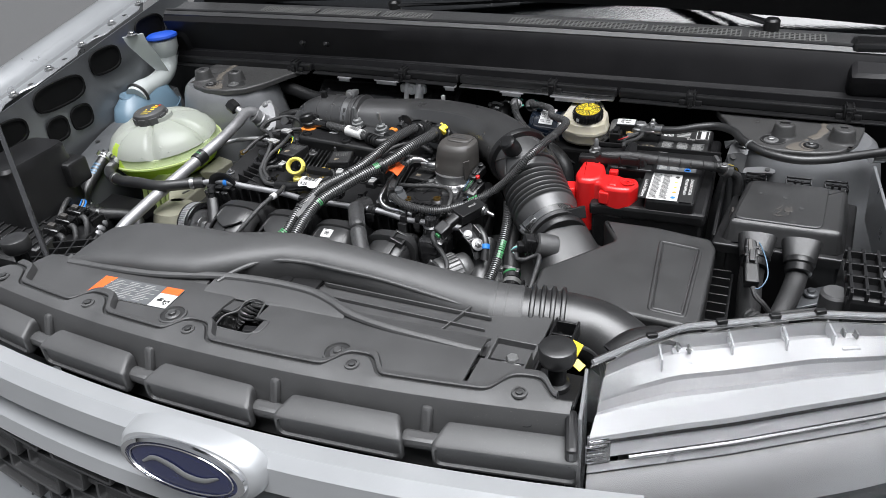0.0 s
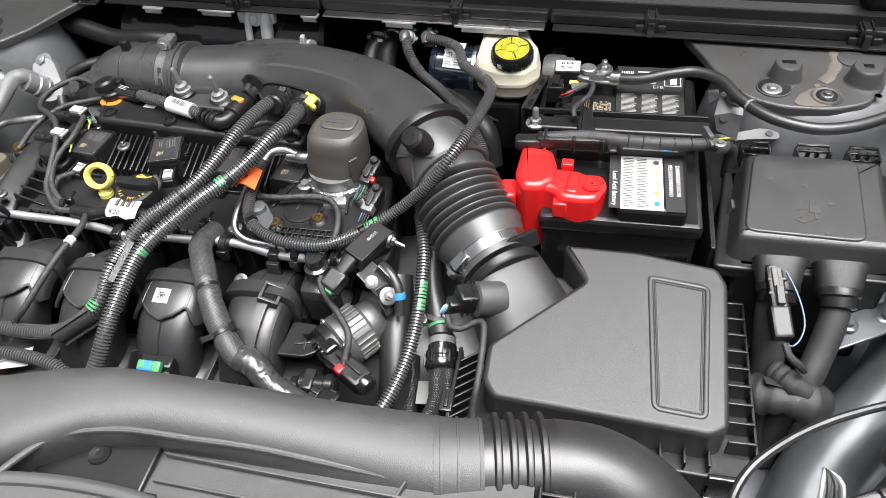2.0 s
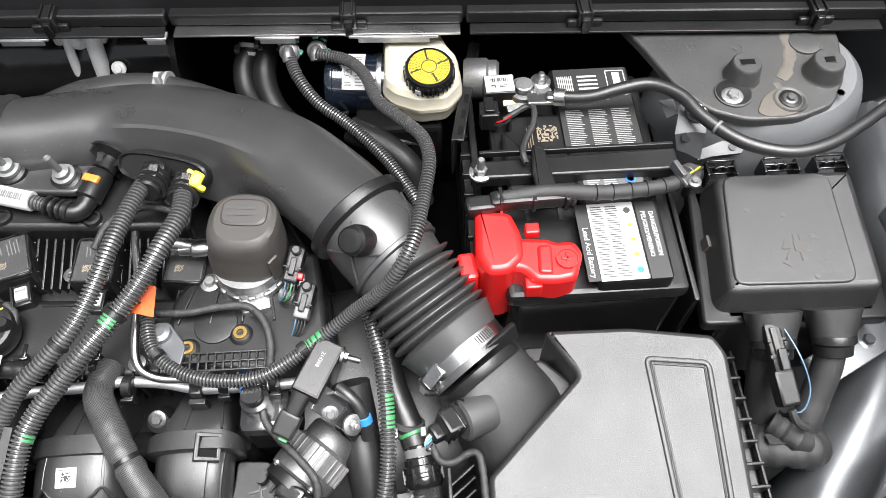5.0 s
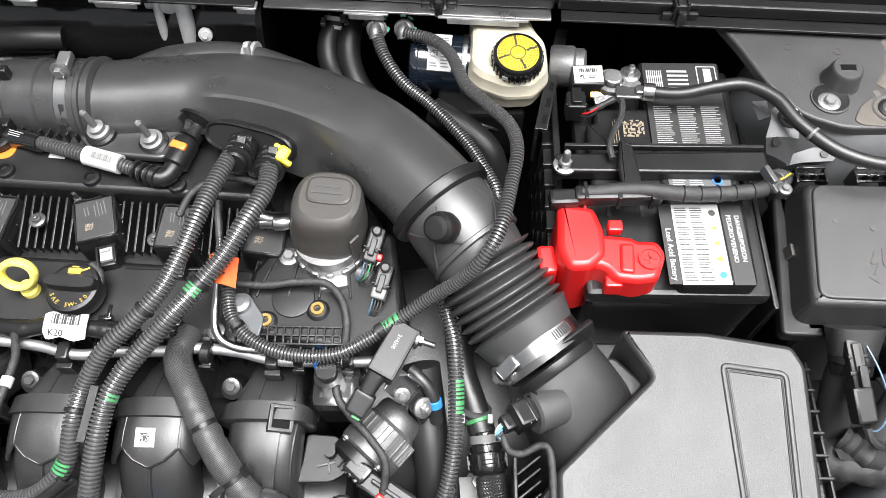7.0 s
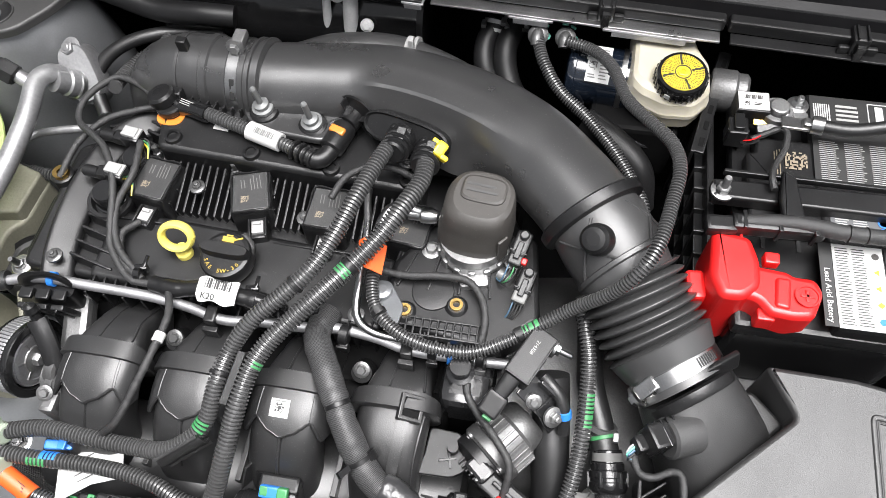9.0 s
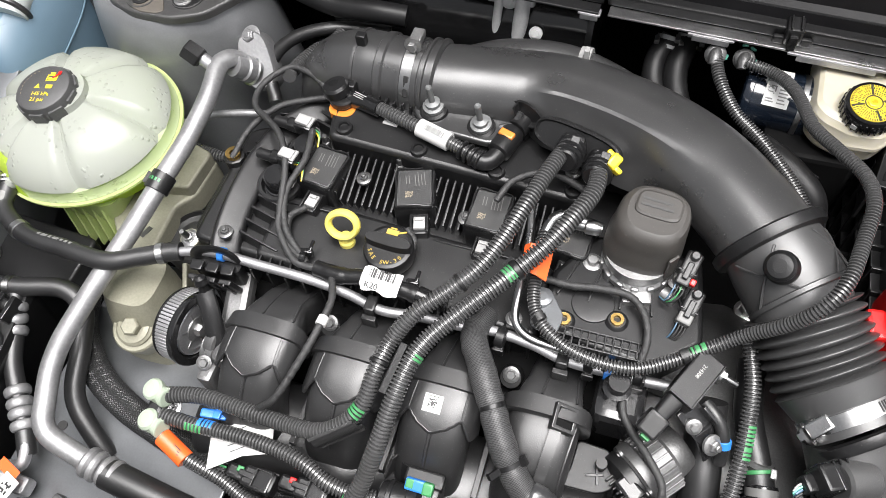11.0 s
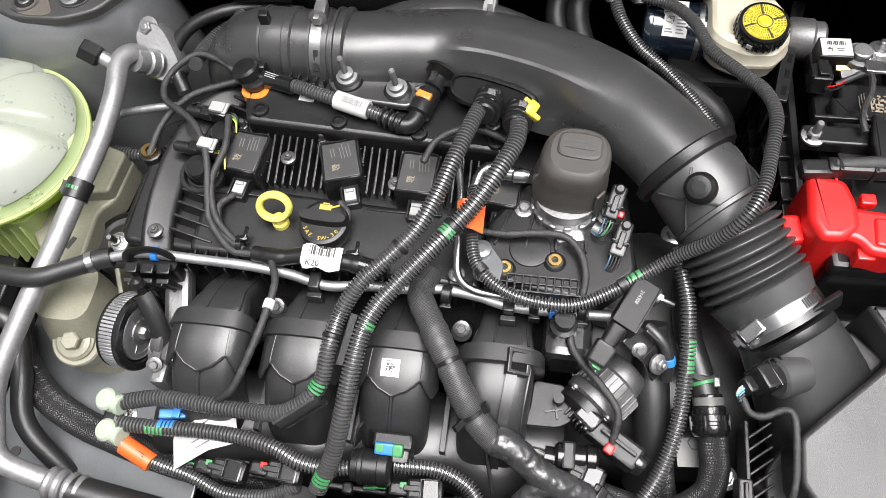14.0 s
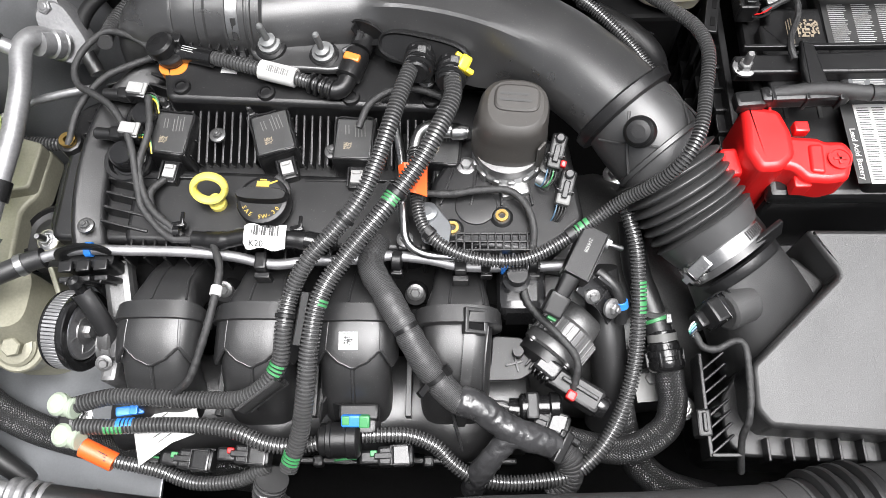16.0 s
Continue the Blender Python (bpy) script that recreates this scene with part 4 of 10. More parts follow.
def along(x, knots):
    """Straight-line reading of a plan edge given by a few corners."""
    for (x0, y0), (x1, y1) in zip(knots, knots[1:]):
        if x <= x1:
            break
    return y0 + (y1 - y0) * (x - x0) / (x1 - x0)


def lamp_edges(x):
    """Rear and front edge of the lamp in plan."""
    return along(x, ((0.392, 0.068), (0.433, 0.116), (0.475, 0.156), (0.520, 0.176), (0.609, 0.219), (0.674, 0.233), (0.86, 0.31))), along(x, ((0.392, -0.010), (0.538, 0.068), (0.678, 0.152), (0.86, 0.275)))


lamp = thing("headlamp", (0.6, 0.1, 0.72), "clear headlamp with a white inner body", "headlamp")
stations = [0.394 + 0.0125 * i for i in range(37)]


def strip(name, rows_, mat, label="", thick=0.002):
    """A band of the lamp's inside, given by (share from rear to front edge, offset in y, height)."""
    out = []
    for x in stations[1:]:
        b, f = lamp_edges(x)
        out.append([(x, b + (f - b) * k + dy, z) for k, dy, z in rows_])
    return part(name, sheet(out, thick), mat, lamp, label)


outer, rim_line = [], []
for x in stations:
    b, f = lamp_edges(x)
    outer.append([(x, b, 0.946), (x, b - 0.008, 0.950), (x, b + (f - b) * 0.5, 0.941), (x, f + 0.015, 0.926), (x, f + 0.002, 0.912), (x, f - 0.008, 0.87), (x, f - 0.010, 0.80), (x, f - 0.006, 0.75)])
    rim_line.append((x, b + 0.002, 0.945))
lens = part("lens", sheet(outer, 0.0025), GLASS, lamp, "clear lens")
lens.visible_shadow = False
part("rim", sweep(rim_line, 0.0034, 10, 0.01), CLEARRIM, lamp, "clear welded rim")
part("rim_line", sweep([(x, y + 0.0035, 0.9455) for x, y, z in rim_line], 0.0026, 8, 0.01), PLASTIC, lamp)
part("inner_line", sweep([(x, lamp_edges(x)[0] - 0.010, 0.944) for x in stations[1:]], 0.0007, 6, 0.01), PANEL, lamp)
strip("rear_tray", ((0.0, 0, 0.936), (0.08, 0, 0.925), (0.20, 0, 0.922)), LAMPGREY)
strip("upper_reflector", ((0.20, 0, 0.930), (0.22, 0, 0.9325), (0.42, 0, 0.921), (0.44, 0, 0.916)), LENSWHITE, "white inner body")
strip("step", ((0.44, 0, 0.916), (0.52, 0, 0.908), (0.62, 0, 0.908)), LAMPGREY)
strip("lower_reflector", ((0.62, 0, 0.912), (0.64, 0, 0.9135), (0.92, 0, 0.906), (0.95, 0, 0.902)), LENSWHITE, "white inner body")
strip("dark_line", ((0.95, 0, 0.902), (0.97, 0.001, 0.898)), BLACKSTEEL)
strip("guide_panel", ((0.97, 0.003, 0.898), (1.0, 0.003, 0.880)), GUIDE, "ribbed grey light guide")
strip("bezel_upper", ((1.0, 0.002, 0.872), (1.0, -0.001, 0.864), (1.0, 0.004, 0.858)), GUIDE)
strip("bezel", ((1.0, 0.002, 0.858), (1.0, -0.002, 0.850), (1.0, 0.003, 0.80), (1.0, 0.012, 0.75)), LAMPSILVER, "satin silver bezel")
part("chrome_strip", sweep([(x, lamp_edges(x)[1] + 0.001, 0.877) for x in stations[4:]], 0.0022, 10, 0.01), CHROME, lamp)
part("end_reflector", rbox((0.022, 0.012, 0.030), (0.415, 0.010, 0.889), 0.002, (0, 0, 28)), CHROME, lamp)
for k in range(5):
    part("reflector_facet", rbox((0.022, 0.004, 0.0035), (0.414, 0.003, 0.878 + 0.005 * k), 0.001, (0, 0, 28)), CHROME, lamp)
part("inner_end", rbox((0.004, 0.075, 0.15), (0.394, 0.030, 0.866), 0.002, (0, 0, 8)), CLEARRIM, lamp)
for x in (0.478, 0.640):
    b, f = lamp_edges(x)
    y, z = b + (f - b) * 0.22, 0.930
    foot = part("clip_pad", rbox((0.020, 0.024, 0.005), (x, y, z - 0.004), 0.002, (8, 0, 20)), CLEARRIM, lamp)
    for k in (-1, 1):
        part("clip_spring", join(rbox((0.0025, 0.008, 0.008), (x + 0.006 * k, y, z + 0.008), 0.0008, (0, 0, 20)), rbox((0.007, 0.0025, 0.002), (x + 0.006 * k, y + 0.002, z + 0.006), 0.0005)), STEEL, foot)
for x in (0.445, 0.512, 0.565, 0.61, 0.70):
    b, f = lamp_edges(x)
    part("rim_clip", rbox((0.012, 0.007, 0.006), (x, b + 0.002, 0.949), 0.0015, (0, 0, 25)), PLASTIC, lamp)
    part("fin", rbox((0.0025, 0.028, 0.016), (x + 0.012, b - 0.014, 0.934), 0.001, (0, 0, 15)), CLEARRIM, lamp)
solo("lamp_seal", sweep([(0.405, 0.115, 0.925), (0.425, 0.135, 0.935), (0.45, 0.15, 0.935), (0.47, 0.16, 0.925)], 0.012, 10, 0.01, flat=(1.3, 0.4)), RUBBER, "black rubber flap behind the headlamp", "rubber flap")

# rubber stops for the bonnet
for x, y, z in ((0.358, 0.064, 0.972), (-0.452, 0.083, 0.962)):
    stop = thing("bonnet_stop", (x, y, z - 0.06), "black rubber bonnet stop on its stem", "rubber stop", "bonnet stops")
    part("pad", lathe([(0.012, -0.006), (0.0175, -0.003), (0.0192, 0.0), (0.0200, 0.003), (0.0200, 0.0145), (0.0188, 0.0172), (0.0168, 0.0182), (0.008, 0.0186)], (x, y, z - 0.024), seg=32), RUBBER, stop)
    part("stem", lathe([(0.014, 0.0), (0.014, 0.006), (0.010, 0.008), (0.010, 0.042)], (x, y, z - 0.062), seg=20), PLASTIC, stop)
    part("foot", rbox((0.05, 0.05, 0.006), (x, y, z - 0.066), 0.002), PLASTIC, stop)
# warning label
lab = face((-0.205, 0.049, 0.9328), (0.0, -0.02, 1), 1)
label = solo("warning_label", plate((0.130, 0.040), lab), WHITE, "white and orange warning label on the cover", "label")
part("grey_field", plate((0.102, 0.040), lab @ pose(-0.014, 0, 0.0007)), TABLEGREY, label)
part("orange_field", put(prism([(-0.065, -0.020), (-0.054, -0.020), (-0.045, 0.020), (-0.065, 0.020)], 0, 0.0005, 0.0002), lab @ pose(0, 0, 0.0008)), ORANGE, label)
part("orange_field", plate((0.027, 0.013), lab @ pose(0.0515, 0.0135, 0.0008)), ORANGE, label)
for i in range(4):
    for j in range(3):
        part("print_line", bars(2, 0.018, 0.006, lab @ pose(-0.034 + 0.025 * j, 0.014 - 0.0095 * i, 0.0012), 4 + i * 3 + j, 0.22), LABELGREY, label)
for i in range(3):
    part("table_rule", plate((0.080, 0.0006), lab @ pose(-0.008, 0.0093 - 0.0095 * i, 0.0012)), LABELGREY, label)
part("symbols", join(blocks(5, 0.010, lab @ pose(0.046, -0.006, 0.0008), 5), blocks(5, 0.009, lab @ pose(0.058, -0.010, 0.0008), 6)), INK, label)
# frame of the far slam panel corner
corner = thing("slam_panel_corner", (-0.40, 0.14, 0.84), "black plastic lattice at the slam panel's corner", "bracket")
for i in range(4):
    part("long_web", rbox((0.075, 0.003, 0.020), (-0.445, 0.105 + 0.022 * i, 0.890), 0.001, (0, 0, 24)), PLASTIC, corner)
for i in range(4):
    part("cross_web", rbox((0.003, 0.075, 0.020), (-0.475 + 0.02 * i, 0.130 + 0.008 * i, 0.890), 0.001, (0, 0, 24)), PLASTIC, corner)
part("corner_plate", prism([(-0.415, 0.095), (-0.33, 0.090), (-0.33, 0.185), (-0.375, 0.195), (-0.42, 0.16)], 0.876, 0.884, 0.002, 0.006), PLASTIC, corner)
part("bolt_pocket", join(rbox((0.044, 0.003, 0.014), (-0.390, 0.142, 0.892), 0.001), rbox((0.003, 0.045, 0.014), (-0.412, 0.120, 0.892), 0.001), rbox((0.003, 0.045, 0.014), (-0.368, 0.120, 0.892), 0.001)), PANEL, corner)
part("corner_bolt", bolt((-0.390, 0.121, 0.888), 0.008), CAST, corner)
part("corner_pad", rbox((0.036, 0.026, 0.016), (-0.385, 0.185, 0.894), 0.003, (0, 0, -15)), PANEL, corner)
part("corner_cap", lathe([(0.013, 0), (0.013, 0.010), (0.011, 0.012), (0.004, 0.0125)], (-0.372, 0.158, 0.886), seg=24), PANEL, corner)

# ---- the open bonnet, held up over the bay ----
bonnet = thing("bonnet", (0, 0.95, 1.06), "open silver bonnet with a black lined underside", "bonnet")
hinge, rise = Vector((0, 0.98, 1.07)), radians(84)
out = []
for i in range(9):
    k = i / 8 * 1.12
    w = 0.76 - 0.05 * (i / 8) ** 2
    out.append([(x * w, hinge.y - k * math.cos(rise), hinge.z + k * math.sin(rise) - 0.03 * x * x) for x in (-1, -0.75, -0.4, 0, 0.4, 0.75, 1)])
part("skin", put(sheet(out, 0.003), Matrix.Translation((0, 0.022, 0.02))), BODY, bonnet, "silver painted skin")
part("lining", sheet(out, 0.008), SHADEBLACK, bonnet, "black underside lining")

blk = thing("ribbed_bracket", (0.66, 0.33, 0.85), "black ribbed plastic bracket beside the headlamp", "bracket")
part("body", rbox((0.09, 0.10, 0.07), (0.684, 0.325, 0.900), 0.006), PLASTIC, blk)
for i in range(6):
    part("rib", rbox((0.004, 0.10, 0.012), (0.644 + 0.016 * i, 0.325, 0.938), 0.001), PLASTIC, blk)
for i in range(4):
    part("cross_rib", rbox((0.09, 0.004, 0.012), (0.684, 0.285 + 0.027 * i, 0.938), 0.001), PLASTIC, blk)
part("bolt", bolt((0.691, 0.32, 0.944), 0.008), CAST, blk)
part("post", lathe([(0.016, 0), (0.016, 0.09), (0.013, 0.094)], (0.630, 0.295, 0.835), seg=20), PANEL, blk)
flange = thing("body_flange", (0.72, 0.45, 0.86), "white painted body flange with bolts", "body flange")
part("plate", prism([(0.69, 0.38), (0.80, 0.38), (0.80, 0.62), (0.70, 0.60)], 0.945, 0.952, 0.002, 0.008), BODY, flange)
part("skirt", rbox((0.004, 0.22, 0.09), (0.693, 0.49, 0.905), 0.001, (0, -4, 3)), BODY, flange)
for y in (0.41, 0.50, 0.58):
    part("bolt", bolt((0.715, y, 0.953), 0.007), STEEL, flange)

# ---- engine ----
def tip(x):
    """The engine sits tipped: its top falls towards the gearbox."""
    return -0.055 * (x + 0.18)


engine = thing("engine", (-0.18, 0.50, 0.45), "four-cylinder engine with a black plastic cam cover", "engine")
# near-black mass, the shade below the cover put into its colour
part("block", rbox((0.50, 0.30, 0.30), (-0.17, 0.58, 0.62), 0.02), SHADEBLACK, engine)
cover = part("cam_cover", prism([(-0.445, 0.495), (-0.06, 0.485), (-0.04, 0.50), (0.105, 0.475), (0.118, 0.51), (0.10, 0.60), (0.05, 0.69), (-0.36, 0.70), (-0.445, 0.655)], 0.77, 0.824, 0.006, 0.012, height=lambda x, y: tip(x)), COVERBLACK, engine, "black ribbed plastic cam cover")
part("front_deck", prism([(-0.36, 0.487), (-0.045, 0.480), (-0.045, 0.565), (-0.36, 0.572)], 0.80, 0.840, 0.006, 0.008, height=lambda x, y: tip(x)), COVERBLACK, cover)
part("separator", prism([(-0.325, 0.635), (-0.03, 0.628), (-0.03, 0.70), (-0.30, 0.712), (-0.335, 0.68)], 0.80, 0.876, 0.006, 0.008, height=lambda x, y: tip(x)), COVERBLACK, cover)
for i in range(33):
    x = -0.312 + 0.0086 * i
    part("fin", rbox((0.0028, 0.058, 0.030), (x, 0.610, 0.834 + tip(x)), 0.0008, (14, 0, 0)), COVERBLACK, cover)
for i in range(24):
    x = -0.40 + 0.0205 * i
    part("edge_fin", rbox((0.003, 0.016, 0.03), (x, 0.479 if x < 0.06 else 0.47, 0.818 + tip(x)), 0.0008), COVERBLACK, cover)
# timing end: an arched shoulder with two round solenoid bosses
part("shoulder", sweep([(-0.398, 0.472, 0.765), (-0.404, 0.480, 0.796), (-0.410, 0.498, 0.818), (-0.414, 0.55, 0.828), (-0.410, 0.61, 0.832), (-0.394, 0.664, 0.832), (-0.362, 0.702, 0.828), (-0.342, 0.716, 0.81)], 0.030, 32, 0.005, flat=(0.58, 1.0), power=7), PLASTIC, cover)
part("end_shelf", prism([(-0.456, 0.512), (-0.422, 0.498), (-0.422, 0.600), (-0.440, 0.612), (-0.456, 0.590)], 0.76, 0.826, 0.005, 0.006), PLASTIC, cover)
for k in range(4):
    part("web", rbox((0.050, 0.0030, 0.036), (-0.362, 0.503 + 0.0165 * k, 0.836), 0.0008, (0, 6, -12)), PLASTIC, cover)
for k in range(4):
    part("web", rbox((0.052, 0.0034, 0.036), (-0.336, 0.694 - 0.0135 * k, 0.838), 0.0008, (0, 6, -16)), PLASTIC, cover)
for k in range(5):
    part("side_fin", rbox((0.012, 0.003, 0.030), (-0.424 + 0.004 * k, 0.618 + 0.016 * k, 0.832), 0.0008, (0, 0, 20)), PLASTIC, cover)
for x, y, e in ((-0.366, 0.580, 0.0), (-0.350, 0.629, -0.016)):
    boss = part("solenoid_boss", lathe([(0.0225, -0.03), (0.0225, 0.008), (0.0262, 0.010), (0.0262, 0.016), (0.0245, 0.018), (0.0205, 0.018), (0.0195, 0.010)], (x, y, 0.842), (-0.05, -0.12, 1), 36), PLASTIC, cover)
    part("solenoid", lathe([(0.0165, 0.0), (0.0165, 0.010), (0.0150, 0.0125), (0.0145, 0.020), (0.0125, 0.0225), (0.006, 0.023)], (x, y, 0.852), (-0.05, -0.12, 1), 28), GLOSSY, boss)
    part("solenoid_ring", lathe([(0.0185, 0), (0.0185, 0.0025), (0.0165, 0.003)], (x, y, 0.8535), (-0.05, -0.12, 1), 28), BLACKSTEEL, boss)
    part("neck", join(rbox((0.030, 0.015, 0.013), (x + e - 0.002, y + 0.018, 0.874), 0.004, (0, 0, -6)), lathe([(0.0065, 0), (0.0065, 0.016), (0.005, 0.018)], (x + e - 0.014, y + 0.018, 0.875), (-1, 0.1, 0), 14)), PLASTIC, boss)
    part("connector", rbox((0.022, 0.018, 0.016), (x + e + 0.009, y + 0.017, 0.878), 0.002, (0, 0, -8)), GLOSSY, boss)
    part("latch", join(rbox((0.017, 0.0125, 0.005), (x + e + 0.008, y + 0.018, 0.8875), 0.001, (0, 0, -8)), rbox((0.005, 0.015, 0.003), (x + e + 0.017, y + 0.017, 0.8865), 0.0008, (0, 0, -8))), WHITEPLASTIC, boss)
    for k, mat in ((-0.003, YELLOW), (0.0, GREEN), (0.003, TAPE)):
        part("wire", sweep([(x + e + 0.020, y + 0.016 + k, 0.877), (x + e + 0.028, y + 0.011 + k, 0.876), (x + e + 0.031, y - 0.004, 0.872)], 0.0010, 6), mat, boss)
# right end of the cover with brass inserts
deck = part("pump_deck", prism([(-0.045, 0.485), (0.068, 0.468), (0.112, 0.508), (0.10, 0.60), (-0.01, 0.605), (-0.045, 0.55)], 0.80, 0.852, 0.006, 0.008), COVERBLACK, engine)
for x, y in ((0.028, 0.510), (-0.022, 0.497)):
    part("insert", lathe([(0.0066, 0), (0.0066, 0.005), (0.0036, 0.005), (0.0032, 0.001)], (x, y, 0.853), seg=20), BRASS, deck, "brass threaded insert")
    part("insert_boss", lathe([(0.015, 0), (0.010, 0.006), (0.0085, 0.007)], (x, y, 0.848), seg=20), COVERBLACK, deck)
for k in range(4):
    part("deck_rail", rbox((0.108, 0.0025, 0.003), (0.012, 0.470 + 0.004 * k, 0.832 + 0.006 * k), 0.0006, (0, 0, -7)), COVERBLACK, deck)
for i in range(5):
    part("deck_web", rbox((0.0025, 0.045, 0.004), (-0.028 + 0.028 * i, 0.545, 0.8535), 0.0006, (0, 0, -18 + 9 * i)), COVERBLACK, deck)
for i in range(9):
    part("deck_fin", rbox((0.003, 0.022, 0.022), (-0.036 + 0.0125 * i, 0.478 - 0.0015 * i, 0.838), 0.0008), COVERBLACK, deck)
part("deck_dome", lathe([(0.022, 0), (0.021, 0.0025), (0.018, 0.003), (0.006, 0.0032)], (0.002, 0.523, 0.851), seg=28), COVERBLACK, deck)
part("lifting_eye", join(prism([(-0.060, 0.522), (-0.042, 0.525), (-0.022, 0.498), (-0.026, 0.474), (-0.052, 0.480)], 0.8565, 0.860, 0.001, 0.006), lathe([(0.010, 0), (0.010, 0.006), (0.005, 0.007)], (-0.047, 0.511, 0.86), seg=18)), BAY, deck, "bare steel lifting eye")
for x, y, z in ((-0.395, 0.499, 0.862), (-0.24, 0.492, 0.85), (-0.07, 0.487, 0.85), (0.107, 0.49, 0.86), (-0.27, 0.60, 0.868), (-0.375, 0.653, 0.865), (-0.15, 0.588, 0.852), (-0.05, 0.66, 0.875)):
    part("cover_bolt", bolt((x, y, z), 0.005, stem=0.008), DARKCAST, engine)
# details of the cover: separator screws, ribs at its back, a small label, hoops
for x, y in ((-0.31, 0.650), (-0.22, 0.645), (-0.13, 0.641), (-0.045, 0.640)):
    part("screw_boss", lathe([(0.010, 0), (0.009, 0.004), (0.006, 0.0045), (0.0055, 0.002)], (x, y, 0.8755 + tip(x)), seg=18), PLASTIC, cover)
for i in range(14):
    x = -0.315 + 0.010 * i
    part("back_fin", rbox((0.0025, 0.05, 0.018), (x, 0.715 - 0.06 * abs(x + 0.25), 0.872 + tip(x)), 0.0006, (-12, 0, 0)), PLASTIC, cover)
part("small_label", plate((0.018, 0.007), face((-0.262, 0.672, 0.8768 + tip(-0.262)), turn=-6)), WHITE, cover)
for x0, x1 in ((-0.355, -0.29), (-0.18, -0.07)):
    part("deck_ridge", rbox((x1 - x0, 0.003, 0.004), ((x0 + x1) / 2, 0.560, 0.8415 + tip((x0 + x1) / 2)), 0.0008), PLASTIC, cover)
for i in range(26):
    x = -0.35 + 0.0118 * i
    part("front_tooth", rbox((0.0022, 0.010, 0.012), (x, 0.4835, 0.836 + tip(x)), 0.0006), PLASTIC, cover)
part("brass_bolt", join(lathe([(0.009, 0), (0.009, 0.014), (0.004, 0.014), (0.0035, 0.006)], (-0.442, 0.607, 0.838), seg=20)), BRASS, engine)
part("bolt_boss", lathe([(0.014, -0.03), (0.013, 0.008), (0.011, 0.009)], (-0.442, 0.607, 0.838), seg=10), PLASTIC, engine)


# ribbed front edge of the cover's end
for i in range(12):
    part("grid_rib", rbox((0.0022, 0.018, 0.010), (-0.026 + 0.0079 * i, 0.482, 0.8505), 0.0006), COVERBLACK, cover)
for y in (0.4735, 0.4825, 0.4915):
    part("grid_bar", rbox((0.090, 0.0022, 0.010), (0.0175, y, 0.8505), 0.0006), COVERBLACK, cover)


def coil(x, y, z, turn):
    """Ignition coil: tall box with rounded lid, code, connector with a white lock, and its bolt ear."""
    c = thing("ignition_coil", (x, y, z - 0.04), "black ignition coil on the cam cover", "ignition coil", "ignition coils", turn)
    m = WM[c] @ Matrix.Diagonal((0.98, 0.94, 1.06, 1))
    part("coil_body", put(rbox((0.048, 0.060, 0.046), (0, 0, 0.020), 0.004, taper=0.06), m), PLASTIC, c)
    part("lid", put(rbox((0.039, 0.050, 0.002), (0, 0, 0.0432), 0.0008), m), LIDBLACK, c)
    part("lid_rim", put(sweep([(x_, y_, 0.0432) for x_, y_ in ((-0.020, -0.026), (0, -0.0265), (0.020, -0.026), (0.0205, 0), (0.020, 0.026), (0, 0.0265), (-0.020, 0.026), (-0.0205, 0), (-0.020, -0.026))], 0.0014, 6, 0.004), m), PLASTIC, c)
    part("ear", put(rbox((0.024, 0.022, 0.012), (-0.016, 0.034, 0.022), 0.004), m), PLASTIC, c)
    part("ear_bolt", put(join(lathe([(0.0085, 0), (0.0085, 0.002), (0.0060, 0.003)], (-0.018, 0.038, 0.028), seg=18), lathe([(0.0052, 0), (0.0052, 0.009), (0.0036, 0.010), (0.0036, 0.018), (0.0026, 0.019)], (-0.018, 0.038, 0.030), seg=6)), m), DARKCAST, c, "dull steel stud bolt")
    part("side_rib", put(join(*[rbox((0.0495, 0.0016, 0.034), (0, y_, 0.016), 0.0005) for y_ in (-0.020, 0.0, 0.020)]), m), PLASTIC, c)
    plug = part("plug", put(join(rbox((0.022, 0.016, 0.018), (0.004, -0.034, 0.022), 0.002), rbox((0.020, 0.022, 0.020), (0.005, -0.044, 0.021), 0.002), rbox((0.0024, 0.024, 0.005), (-0.004, -0.043, 0.033), 0.0006), rbox((0.0024, 0.024, 0.005), (0.014, -0.043, 0.033), 0.0006)), m), PLASTIC, c)
    part("lock", put(join(rbox((0.013, 0.016, 0.006), (0.005, -0.042, 0.0315), 0.001), rbox((0.009, 0.004, 0.003), (0.005, -0.038, 0.0355), 0.0008)), m), WHITEPLASTIC, plug, "white plastic lock")
    part("code", blocks(9, 0.0085, m @ pose(-0.006, -0.010, 0.0443), 7), PALETAN, c)
    part("print", join(bars(4, 0.020, 0.014, m @ pose(0.006, 0.012, 0.0443, 0, 0, 96), 8, 0.25), bars(2, 0.014, 0.007, m @ pose(-0.008, 0.012, 0.0443, 0, 0, 96), 9, 0.25)), PRINTGREY, c)
    for k, mat in ((-0.006, VIOLET), (-0.002, DULLYELLOW), (0.002, VIOLET), (0.006, RUBBER)):
        part("wire", put(sweep([(0.005 + k, -0.053, 0.021), (0.005 + k, -0.060, 0.018), (0.007 + 0.5 * k, -0.068, 0.010), (0.009, -0.074, 0.002)], 0.0010, 6), m), mat, plug)
    return c


coil(-0.320, 0.603, 0.863, -7)
coil(-0.213, 0.605, 0.858, 17)
coil(-0.127, 0.600, 0.852, -2)
coil(-0.034, 0.596, 0.848, -6)

